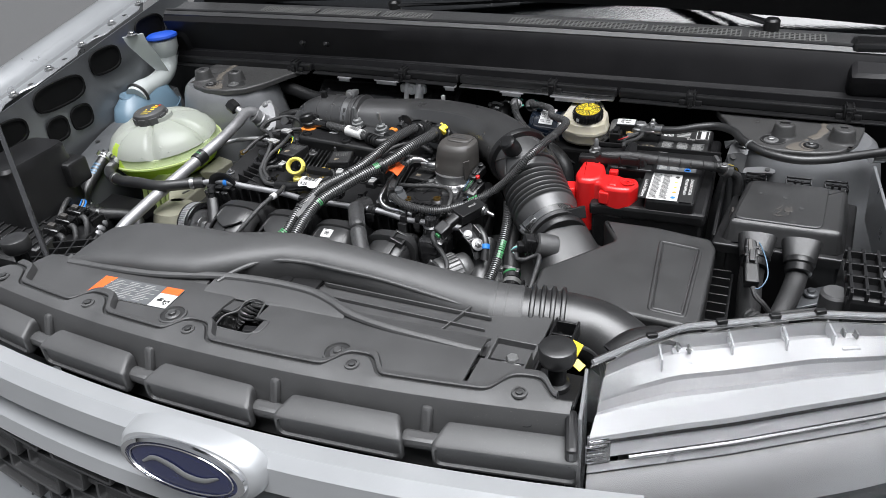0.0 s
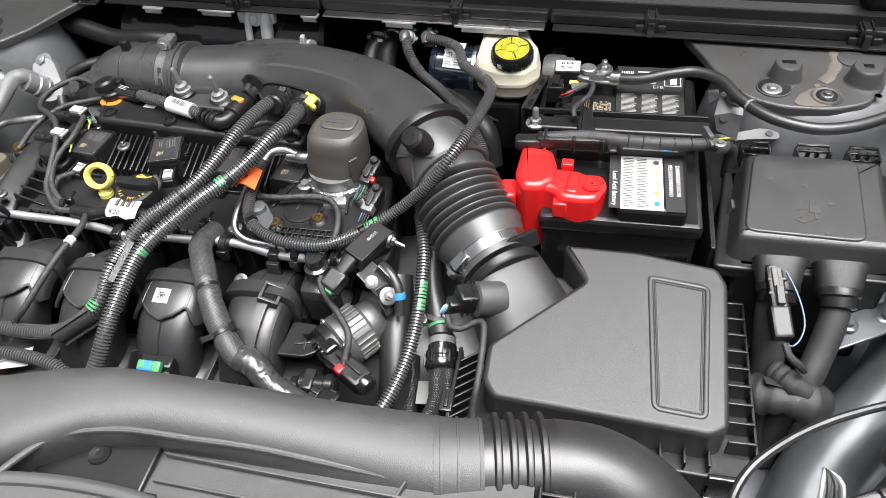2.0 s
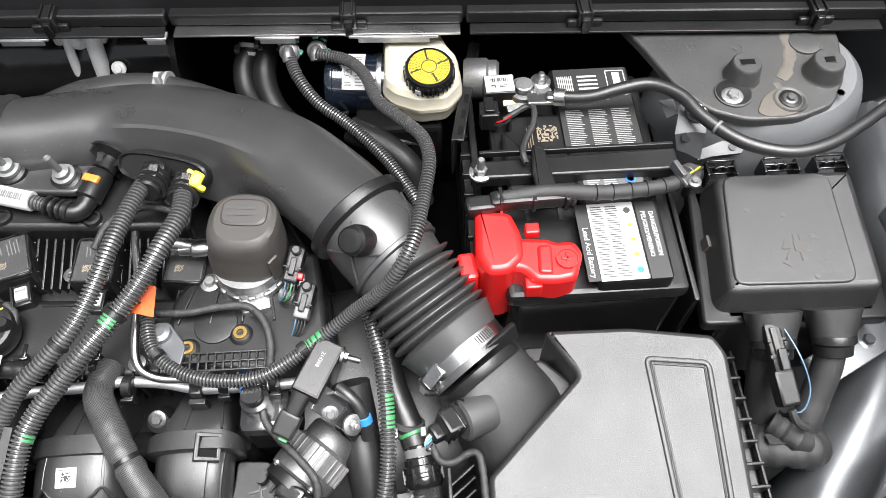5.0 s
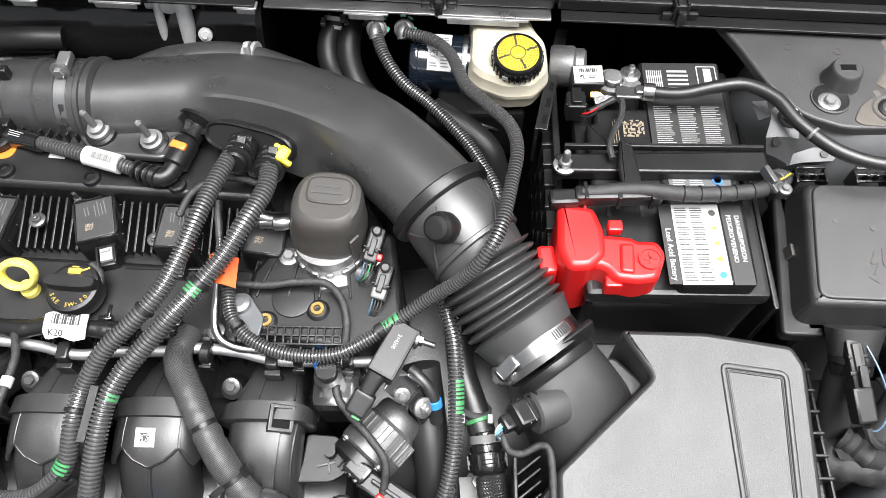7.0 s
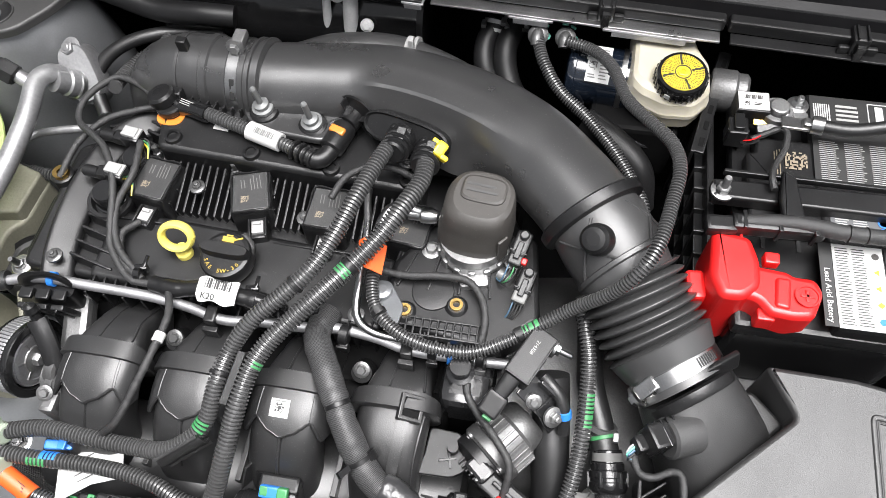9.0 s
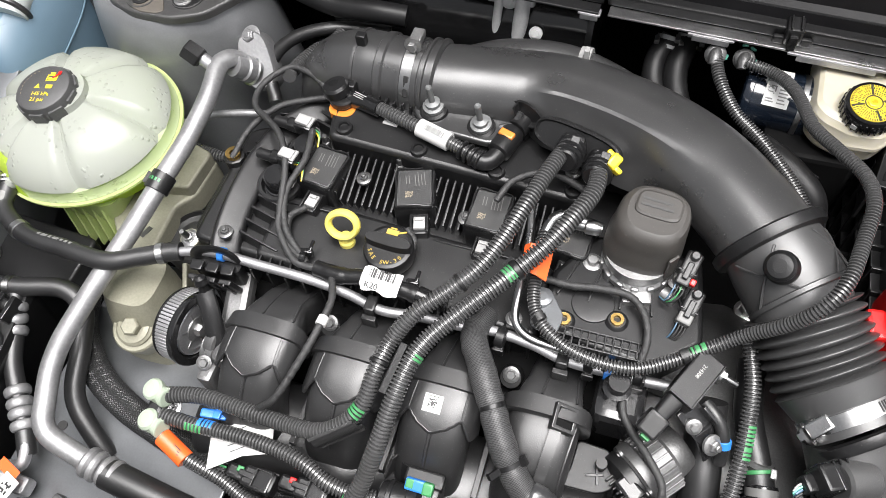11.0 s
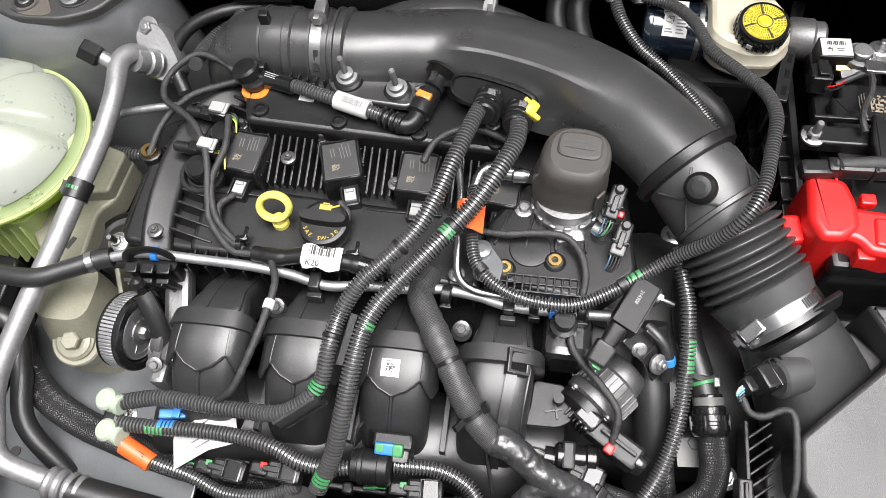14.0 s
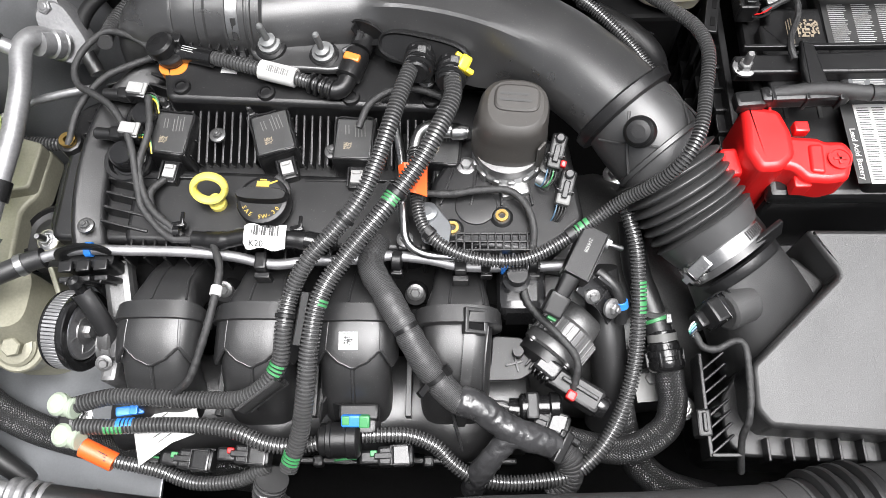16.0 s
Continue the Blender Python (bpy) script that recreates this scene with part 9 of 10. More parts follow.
for at in (0.020, 0.036):
    band(J, at, 0.0127, 0.0035, STEEL, hj, "spring_clamp", "bare steel spring clamp")
sector(J, 0.028, 0.0120, 0.0180, 0.010, 10, 35, STEEL, hj, "clamp_ear")
for k in range(4):
    sector(J, 0.085 + 0.016 * k, 0.0114, 0.0118, 0.0042, -50, 40, PALEBLUE, hj, "blue_mark")
holder = thing("pipe_holder", (-0.40, 0.46, 0.80), "black plastic pipe holder on the engine", "pipe holder")
part("cradle", put(loft([superring((0, 0, h), (1, 0, 0), (0, 1, 0), a, b, 5, 28) for h, a, b in ((-0.050, 0.025, 0.008), (-0.012, 0.026, 0.008), (-0.008, 0.027, 0.009), (0.0, 0.027, 0.009))]), Matrix.Translation((-0.395, 0.468, 0.846)) @ pose(0, 0, 0, 0, 0, 4)), PLASTIC, holder)
for k in range(3):
    part("prong", join(rbox((0.0140, 0.006, 0.046), (-0.413 + 0.0180 * k, 0.4510 + 0.001 * k, 0.826), 0.0015, (14, 0, 4)), rbox((0.0140, 0.012, 0.005), (-0.413 + 0.0180 * k, 0.4580 + 0.001 * k, 0.851), 0.0015, (0, 0, 4)), rbox((0.0025, 0.004, 0.040), (-0.413 + 0.0180 * k, 0.4470 + 0.001 * k, 0.828), 0.0008, (14, 0, 4))), PLASTIC, holder)
part("strap", sweep([(-0.417, 0.470, 0.848), (-0.412, 0.472, 0.860), (-0.396, 0.474, 0.866), (-0.380, 0.475, 0.860), (-0.374, 0.474, 0.848)], 0.005, 12, 0.003, flat=(0.6, 2.0)), PLASTIC, holder)
# air-conditioning pipe
AC = [(-0.476, 0.722, 0.88), (-0.482, 0.712, 0.892), (-0.488, 0.695, 0.895), (-0.484, 0.665, 0.891), (-0.483, 0.64, 0.886), (-0.486, 0.597, 0.877), (-0.495, 0.553, 0.866), (-0.508, 0.484, 0.85), (-0.524, 0.420, 0.833), (-0.536, 0.372, 0.818), (-0.541, 0.352, 0.811), (-0.5435, 0.334, 0.804), (-0.542, 0.314, 0.798), (-0.535, 0.284, 0.788), (-0.530, 0.269, 0.784), (-0.520, 0.258, 0.779), (-0.502, 0.252, 0.774), (-0.466, 0.245, 0.765), (-0.428, 0.240, 0.76)]
ac = solo("aluminium_pipe", sweep(AC, 0.0115, 20, 0.004, flat=(1.0, 0.94)), PIPEALU, "bare aluminium air-conditioning pipe", "pipe")
band(AC, 0.33, 0.0135, 0.022, PLASTIC, ac, "clip")
sector(AC, 0.33, 0.0134, 0.0140, 0.004, -35, 40, GREEN, ac, "mark")
sector(AC, 0.33, 0.0125, 0.0200, 0.014, 80, 110, PLASTIC, ac, "clip_latch")
for at in (0.935, 0.953, 0.971, 0.989):
    pts, _ = curve_points(AC, 0.002)
    i = int(at * (len(pts) - 1))
    part("crimp", lathe([(0.0118, -0.0055), (0.0150, -0.0045), (0.0168, -0.002), (0.0168, 0.002), (0.0150, 0.0045), (0.0118, 0.0055)], pts[i], pts[i + 2] - pts[i - 2], 26), PIPEALU, ac)
part("service_port", join(lathe([(0.008, 0), (0.008, 0.03)], (-0.487, 0.690, 0.893), (-0.75, 0.2, 0.35), 16)), ALU, ac)
part("port_cap", lathe([(0.0115, 0), (0.0135, 0.002), (0.0135, 0.020), (0.0125, 0.022), (0.003, 0.0225)], (-0.508, 0.694, 0.902), (-0.72, 0.12, 0.45), 6), PLASTIC, ac, "black hexagonal dust cap", sharp=20)
part("block", join(put(loft([superring((0, 0, h), (1, 0, 0), (0, 1, 0), a, b, 3.2, 32) for h, a, b in ((-0.022, 0.0205, 0.036), (0.004, 0.0205, 0.036), (0.009, 0.018, 0.033))]), Matrix.Translation((-0.462, 0.736, 0.868)) @ pose(0, 0, 0, 40, -12, 25)), bolt((-0.474, 0.754, 0.889), 0.0085, (-0.2, -0.5, 0.8), 0.010), lathe([(0.0165, 0), (0.0165, 0.010), (0.014, 0.012), (0.014, 0.026)], (-0.468, 0.722, 0.866), (-0.35, -0.5, 0.7), 24)), PIPEALU, ac)
part("block_ring", lathe([(0.0185, 0), (0.0185, 0.004), (0.0165, 0.005)], (-0.466, 0.724, 0.862), (-0.35, -0.5, 0.7), 24), STEEL, ac)
solo("air_conditioning_hose", sweep([(-0.445, 0.241, 0.762), (-0.386, 0.234, 0.755), (-0.335, 0.229, 0.74), (-0.27, 0.225, 0.70)], 0.0165, 20, 0.008), RUBBER, "thick black rubber hose crimped to the pipe", "hose", "rubber hoses")
L = [(-0.648, 0.395, 0.785), (-0.640, 0.372, 0.778), (-0.635, 0.358, 0.77), (-0.621, 0.322, 0.76), (-0.598, 0.29, 0.75), (-0.578, 0.262, 0.74), (-0.562, 0.235, 0.73)]
lo = solo("crimped_hose", sweep(L, 0.0105, 18, 0.006), RUBBER, "short black hose with crimped aluminium ends", "hose", "rubber hoses")
for at in (0.10, 0.17, 0.24, 0.62, 0.69, 0.76, 0.83):
    pts, _ = curve_points(L, 0.002)
    i = int(at * (len(pts) - 1))
    part("crimp", lathe([(0.0108, -0.006), (0.0130, -0.005), (0.0145, -0.002), (0.0145, 0.002), (0.0130, 0.005), (0.0108, 0.006)], pts[i], pts[i + 2] - pts[i - 2], 24), PIPEALU, lo)
solo("pipe_end", join(sweep([(-0.575, 0.26, 0.74), (-0.562, 0.235, 0.735), (-0.565, 0.222, 0.73), (-0.585, 0.218, 0.73)], 0.007, 14, 0.004), rbox((0.05, 0.02, 0.02), (-0.57, 0.205, 0.72), 0.005), lathe([(0.013, 0), (0.013, 0.02), (0.010, 0.022)], (-0.60, 0.21, 0.73), (0, -0.4, 1), 8)), ALU, "aluminium pipe end with a flange", "pipe")
tg = solo("orange_tag", rbox((0.030, 0.012, 0.001), (-0.562, 0.215, 0.748), 0.0003, (10, 0, -20)), ORANGE, "orange and white tag on a pipe end", "tag")
part("white_part", rbox((0.022, 0.024, 0.001), (-0.555, 0.198, 0.747), 0.0003, (10, 0, -20)), WHITE, tg)
part("code", blocks(6, 0.012, Matrix.Translation((-0.555, 0.197, 0.7482)) @ pose(0, 0, 0, 10, 0, -20), 33), INK, tg)
solo("thin_pipe", sweep([(-0.545, 0.622, 0.846), (-0.532, 0.630, 0.850), (-0.507, 0.642, 0.850), (-0.490, 0.655, 0.851), (-0.467, 0.662, 0.852), (-0.443, 0.668, 0.852), (-0.425, 0.676, 0.846)], 0.0048, 12, 0.004), PIPEALU, "thin bare aluminium pipe beside the engine", "pipe")
loom([(-0.585, 0.640, 0.790), (-0.564, 0.637, 0.800), (-0.521, 0.632, 0.803), (-0.480, 0.629, 0.803), (-0.450, 0.634, 0.795)], 0.0078, "ribbed black loom behind the engine mount")
# braided hoses
def braided(points, r, label, strands=30, pitch=0.085):
    """A hose in a sleeve of two crossing sets of flat strands, each over and under the other."""
    hose = thing("braided_hose", points[-1], label, "hose", "braided hoses")
    part("hose_core", sweep(points, r * 0.93, 20, 0.004), RUBBER, hose)
    pts, total = curve_points(points, 0.00125)
    axes, side = [], None
    for i, c in enumerate(pts):
        ahead = (pts[min(i + 1, len(pts) - 1)] - pts[max(i - 1, 0)]).normalized()
        if side is None:
            side = ahead.cross(Vector((0, 0, 1))).normalized()
        side = (side - ahead * side.dot(ahead)).normalized()
        axes.append((c, side, ahead.cross(side)))
    turn = 2 * math.pi / pitch
    half = math.pi / strands * 0.80
    bm = bmesh.new()
    for way in (1, -1):
        for k in range(strands):
            last = None
            for i, (c, u, v) in enumerate(axes):
                s_ = total * i / (len(axes) - 1)
                a = 2 * math.pi * k / strands + way * turn * s_
                h = way * math.cos(math.pi * (2 * k + way * strands * turn * s_ / math.pi)) * 0.0005
                row = [bm.verts.new(c + (u * math.cos(a + d) + v * math.sin(a + d)) * (r + h + e)) for d, e in ((-half, -0.0004), (0, 0.0002), (half, -0.0004))]
                if last:
                    for q in (0, 1):
                        bm.faces.new((last[q], last[q + 1], row[q + 1], row[q])).smooth = True
                last = row
    tagged(part("braid", bm, BRAID, hose, "glossy black braided sleeve"), kind="stuff")
    return hose


braided([(0.201, 0.372, 0.771), (0.202, 0.358, 0.768), (0.204, 0.340, 0.762), (0.196, 0.316, 0.754), (0.164, 0.296, 0.747), (0.13, 0.297, 0.74), (0.085, 0.310, 0.73)], 0.0143, "braided black hose bending below the air box")
braided([(0.150, 0.400, 0.75), (0.153, 0.375, 0.74), (0.156, 0.344, 0.72), (0.169, 0.299, 0.70), (0.201, 0.267, 0.69), (0.257, 0.251, 0.68)], 0.0165, "braided black hose running down beside the gearbox")
braided([(-0.600, 0.43, 0.735), (-0.585, 0.392, 0.73), (-0.54, 0.346, 0.725), (-0.489, 0.32, 0.72), (-0.44, 0.306, 0.71), (-0.377, 0.291, 0.70), (-0.303, 0.278, 0.69), (-0.22, 0.27, 0.68)], 0.0165, "braided black hose in front of the engine mount")
for pts, r, lab in (([(0.02, 0.876, 0.88), (0.008, 0.854, 0.865), (0.012, 0.827, 0.85), (0.038, 0.798, 0.84), (0.072, 0.787, 0.82), (0.09, 0.77, 0.78)], 0.013, "black heater hose down the firewall"),
                    ([(0.043, 0.885, 0.885), (0.033, 0.844, 0.865), (0.043, 0.807, 0.85), (0.064, 0.784, 0.835), (0.083, 0.769, 0.82), (0.11, 0.755, 0.78)], 0.014, "black heater hose down the firewall"),
                    ([(0.135, 0.755, 0.86), (0.17, 0.735, 0.855), (0.20, 0.71, 0.84), (0.21, 0.69, 0.80)], 0.016, "black rubber vacuum hose behind the duct"),
                    ([(0.165, 0.52, 0.82), (0.170, 0.475, 0.80), (0.181, 0.443, 0.79), (0.187, 0.427, 0.785), (0.194, 0.405, 0.78)], 0.0138, "black rubber coolant hose beside the bellows"),
                    ([(0.13, 0.47, 0.81), (0.135, 0.44, 0.79), (0.14, 0.40, 0.77), (0.145, 0.36, 0.74), (0.14, 0.33, 0.70)], 0.019, "thick black coolant hose under the throttle"),
                    ([(-0.43, 0.70, 0.84), (-0.45, 0.74, 0.86), (-0.44, 0.79, 0.86), (-0.40, 0.83, 0.85), (-0.33, 0.85, 0.84)], 0.0085, "taped loom behind the engine"),
                    ([(-0.52, 0.86, 0.90), (-0.46, 0.85, 0.89), (-0.40, 0.84, 0.88), (-0.34, 0.835, 0.885), (-0.30, 0.84, 0.88)], 0.014, "taped loom along the firewall")):
    # thin hoses far back take the rubber with shade in its colour
    solo("black_hose", sweep(pts, r, 18, 0.006), HOSESHADE if pts[0][1] > 0.74 and r < 0.02 else RUBBER, lab, "hose", "rubber hoses")
for x, y, z in ((0.018, 0.874, 0.878), (0.041, 0.878, 0.88), (0.186, 0.430, 0.787)):
    solo("spring_clamp", join(lathe([(0.0155, 0), (0.0155, 0.005)], (x, y, z), (0.1, 0.6, 0.6), 22), lathe([(0.0155, 0), (0.0155, 0.004)], (x, y - 0.006, z - 0.007), (0.1, 0.6, 0.6), 22), rbox((0.006, 0.010, 0.006), (x - 0.014, y - 0.01, z + 0.008), 0.001), rbox((0.006, 0.010, 0.006), (x + 0.014, y - 0.01, z + 0.008), 0.001)), CAST, "bare steel spring clamp on a hose", "hose clamp", "hose clamps")
hs = solo("hose_socket", lathe([(0.0142, 0), (0.0150, 0.002), (0.0150, 0.012), (0.0165, 0.013), (0.0165, 0.019), (0.0188, 0.020), (0.0188, 0.026), (0.0178, 0.027), (0.0178, 0.030), (0.0188, 0.031), (0.0188, 0.037), (0.0165, 0.041), (0.0145, 0.042)], (0.194, 0.411, 0.782), (0.12, -0.9, -0.25), 28), GLOSSY, "smooth black quick connector on the coolant hose", "fitting")
for k in range(6):
    part("grip", put(rbox((0.004, 0.003, 0.015), (0.0188, 0, 0.0285), 0.001), Matrix.Translation((0.194, 0.411, 0.782)) @ Vector((0.12, -0.9, -0.25)).to_track_quat("Z", "Y").to_matrix().to_4x4() @ Matrix.Rotation(math.pi * k / 3, 4, "Z")), PLASTIC, hs)
part("paper_band", lathe([(0.0153, 0), (0.0153, 0.008)], (0.1945, 0.408, 0.7812), (0.12, -0.9, -0.25), 26), PRINTGREY, hs, "grey printed band")
band([(0.186, 0.431, 0.787), (0.194, 0.408, 0.781)], 0.4, 0.0140, 0.004, GREEN, hs, "mark")
# plug with coloured wires behind the duct
bp = thing("connector", (0.003, 0.781, 0.872), "small blue and white plug behind the intake duct", "connector")
part("housing", rbox((0.018, 0.012, 0.012), (0.003, 0.781, 0.882), 0.002, (0, 15, -25)), BLUE, bp)
part("nose", rbox((0.012, 0.010, 0.010), (0.016, 0.774, 0.879), 0.002, (0, 15, -25)), WHITEPLASTIC, bp)
for k, mat in enumerate((GREEN, YELLOW, PALEBLUE)):
    part("wire", sweep([(-0.006, 0.784 + 0.002 * k, 0.884), (-0.014, 0.790 + 0.002 * k, 0.888), (-0.024, 0.792 + 0.003 * k, 0.882), (-0.032, 0.794, 0.868)], 0.0013, 6), mat, bp)
# pipe fittings at the firewall bulkhead
for x, y, z in ((0.070, 0.840, 0.906), (0.101, 0.842, 0.904)):
    q = thing("bulkhead_fitting", (x, y, z - 0.02), "metal pipe fitting at the firewall bulkhead", "fitting", "bulkhead fittings")
    part("body", lathe([(0.0105, 0), (0.0118, 0.001), (0.0118, 0.004), (0.0095, 0.005), (0.0095, 0.008), (0.0108, 0.009), (0.0108, 0.012), (0.0085, 0.014), (0.0060, 0.0145)], (x, y, z - 0.006), (0, -0.6, 0.6), 26), GREYCAST, q)
    part("collar", join(*[rbox((0.007, 0.004, 0.003), (x + 0.0125 * math.cos(a), y + 0.002 + 0.009 * math.sin(a), z - 0.004 + 0.008 * math.sin(a)), 0.001, (45, 0, math.degrees(a) + 90)) for a in (0.9, -0.3, 1.7)]), CYAN, q, "teal lock tabs")
    part("elbow", sweep([(x, y - 0.006, z + 0.003), (x - 0.001, y - 0.013, z + 0.004), (x, y - 0.020, z - 0.001)], 0.0068, 14, 0.003), GREYCAST, q)
    part("tail", sweep([(x, y + 0.002, z - 0.004), (x + 0.002, y + 0.020, z - 0.012), (x + 0.002, y + 0.045, z - 0.02)], 0.008, 12, 0.004), RUBBER, q)
# high-pressure lines
HP = [(-0.084, 0.622, 0.872), (-0.082, 0.607, 0.872), (-0.076, 0.577, 0.870), (-0.072, 0.541, 0.866), (-0.071, 0.505, 0.862), (-0.067, 0.482, 0.855), (-0.051, 0.472, 0.848), (-0.022, 0.469, 0.846), (0.0, 0.468, 0.842)]
solo("fuel_line", sweep(HP, 0.0041, 12, 0.004), STEEL, "thin bright steel fuel line", "fuel line", "fuel lines")
solo("fuel_line", sweep([(-0.062, 0.570, 0.876), (-0.055, 0.594, 0.880), (-0.04, 0.602, 0.878), (-0.028, 0.601, 0.874), (-0.006, 0.598, 0.872)], 0.0062, 14, 0.004), STEEL, "thin bright steel fuel line to the pump", "fuel line", "fuel lines")
ot = solo("orange_label", sheet([[(-0.075, 0.548, 0.893), (-0.072, 0.519, 0.888)], [(-0.069, 0.548, 0.900), (-0.066, 0.518, 0.896)], [(-0.058, 0.547, 0.901), (-0.056, 0.516, 0.896)], [(-0.046, 0.546, 0.892), (-0.046, 0.516, 0.888)]], 0.0015), ORANGE, "orange printed label round a loom", "label")
part("print", bars(4, 0.013, 0.018, face((-0.061, 0.532, 0.9012), (0, -0.15, 1), 4), 51, 0.3), INK, ot)
# barcode tag K20
km = Matrix.Translation((-0.206, 0.479, 0.8765)) @ pose(0, 0, 0, 18, 0, -4)


def curl(x, y):
    """The tag's paper falls away to both sides of the loom."""
    return -10.0 * y * y - 3.5 * max(0, abs(x) - 0.012) ** 2


tag_rows = []
for i in range(13):
    x = -0.021 + 0.0035 * i
    low, high = -0.012 - 0.0015 * math.sin(i * 0.9), 0.011 + 0.002 * math.sin(i * 0.7)
    if i == 0:
        low, high = -0.007, 0.010
    tag_rows.append([km @ Vector((x, low + (high - low) * j / 8, curl(x, low + (high - low) * j / 8))) for j in range(9)])
kt = solo("barcode_tag", sheet(tag_rows, 0.0004), WHITE, "white barcode tag on a loom", "tag")
part("print", join(writing("K20", 0.0090, km @ pose(-0.008, -0.0070, 0.0003, 8, 0, 0)), *[put(rbox((0.0006 + 0.0009 * (k * 7 % 3), 0.010, 0.0003), (-0.013 + 0.0026 * k, 0.0065, 0.0000), 0, (-7, 0, 0)), km) for k in range(11)]), INK, kt)
solo("branch_loom", sweep([(-0.284, 0.486, 0.856), (-0.255, 0.483, 0.858), (-0.225, 0.486, 0.862), (-0.195, 0.483, 0.864), (-0.165, 0.480, 0.862), (-0.150, 0.478, 0.860)], 0.0085, 14, 0.003, size=lambda t: 1 + 0.10 * (abs(math.sin(9 * t)) > 0.8)), PLASTIC, "taped loom in front of the coils", "cable loom")
solo("clear_tube", join(sweep([(-0.168, 0.481, 0.863), (-0.146, 0.477, 0.861)], 0.0098, 16, 0.003), bolt((-0.143, 0.4765, 0.861), 0.006, (1, -0.1, 0))), GLOSSY, "smooth black plug at the loom's end", "connector")
WIRES = [
    [(-0.347, 0.699, 0.880), (-0.377, 0.718, 0.882), (-0.404, 0.726, 0.882), (-0.419, 0.715, 0.882), (-0.430, 0.694, 0.882), (-0.433, 0.675, 0.880), (-0.424, 0.656, 0.880), (-0.402, 0.641, 0.884), (-0.378, 0.622, 0.886), (-0.356, 0.587, 0.884), (-0.345, 0.537, 0.868), (-0.338, 0.516, 0.862), (-0.31, 0.488, 0.858), (-0.284, 0.484, 0.858)],
    [(-0.345, 0.64, 0.882), (-0.338, 0.60, 0.882), (-0.346, 0.56, 0.872), (-0.332, 0.52, 0.864), (-0.30, 0.492, 0.858)],
    [(-0.324, 0.555, 0.856), (-0.335, 0.535, 0.860), (-0.322, 0.505, 0.858), (-0.295, 0.488, 0.858)],
    [(-0.204, 0.553, 0.862), (-0.192, 0.538, 0.860), (-0.200, 0.512, 0.858), (-0.224, 0.497, 0.857), (-0.25, 0.486, 0.858)],
    [(-0.268, 0.486, 0.858), (-0.262, 0.478, 0.860), (-0.251, 0.455, 0.866), (-0.249, 0.437, 0.868), (-0.251, 0.414, 0.868), (-0.257, 0.386, 0.862), (-0.274, 0.348, 0.84), (-0.294, 0.338, 0.818), (-0.31, 0.33, 0.79)],
    [(-0.055, 0.534, 0.860), (-0.023, 0.531, 0.864), (0.006, 0.534, 0.866), (0.035, 0.533, 0.866), (0.052, 0.517, 0.865), (0.059, 0.493, 0.862), (0.057, 0.47, 0.85)],
    [(0.049, 0.470, 0.84), (0.049, 0.454, 0.836), (0.051, 0.431, 0.832), (0.062, 0.415, 0.828), (0.084, 0.392, 0.826), (0.100, 0.37, 0.82), (0.098, 0.345, 0.80)],
    [(0.208, 0.389, 0.85), (0.214, 0.376, 0.85), (0.226, 0.373, 0.852), (0.242, 0.379, 0.858), (0.250, 0.371, 0.86), (0.252, 0.332, 0.85), (0.251, 0.31, 0.84), (0.249, 0.295, 0.82), (0.254, 0.268, 0.79)],
    [(-0.44, 0.60, 0.85), (-0.43, 0.64, 0.862), (-0.405, 0.672, 0.87), (-0.375, 0.69, 0.87), (-0.35, 0.70, 0.87)],
    [(-0.119, 0.600, 0.88), (-0.108, 0.625, 0.885), (-0.085, 0.638, 0.89), (-0.06, 0.64, 0.89), (-0.03, 0.635, 0.88)],
    [(-0.70, 0.36, 0.82), (-0.69, 0.33, 0.80), (-0.68, 0.30, 0.77), (-0.66, 0.28, 0.72)],
]
for k, w in enumerate(WIRES):
    tw = solo("taped_wire", sweep(w, 0.0034 if k == 7 else 0.0038, 12, 0.0014, size=lambda t: 0.95 + 0.13 * (t * 22 % 1) + 0.04 * math.sin(61 * t)), TAPE, "thin taped wire branch", "wire", "taped wires")
    if k == 4:
        band(w, 0.30, 0.0050, 0.010, WHITE, tw, "white_tape", "white tape")
# small bolts, marks and ties that stand out on the engine
for x, y, z in ((-0.300, 0.500, 0.858), (-0.180, 0.497, 0.853), (-0.110, 0.493, 0.850)):
    solo("loom_clip", join(rbox((0.014, 0.007, 0.010), (x, y, z), 0.002, (0, 0, 12)), lathe([(0.0062, -0.003), (0.0062, 0.003)], (x, y - 0.008, z + 0.003), (1, 0.1, 0), 16), rbox((0.004, 0.014, 0.003), (x + 0.004, y + 0.006, z + 0.005), 0.001)), GLOSSY, "black loom clip on the cam cover", "clip", "loom clips")
for x, z in ((-0.078, 0.842), (0.012, 0.836), (0.060, 0.834)):
    c = thing("pipe_clip", (x, 0.466, z - 0.014), "black clip holding the fuel rail pipe", "clip", "pipe clips")
    part("saddle", lathe([(0.0085, -0.005), (0.0102, -0.004), (0.0102, 0.004), (0.0085, 0.005)], (x, 0.467, z), (1, -0.1, 0), 20), PLASTIC, c)
    part("foot", join(rbox((0.010, 0.008, 0.016), (x, 0.458, z - 0.010), 0.002), rbox((0.012, 0.003, 0.010), (x, 0.4535, z - 0.004), 0.001)), PLASTIC, c)
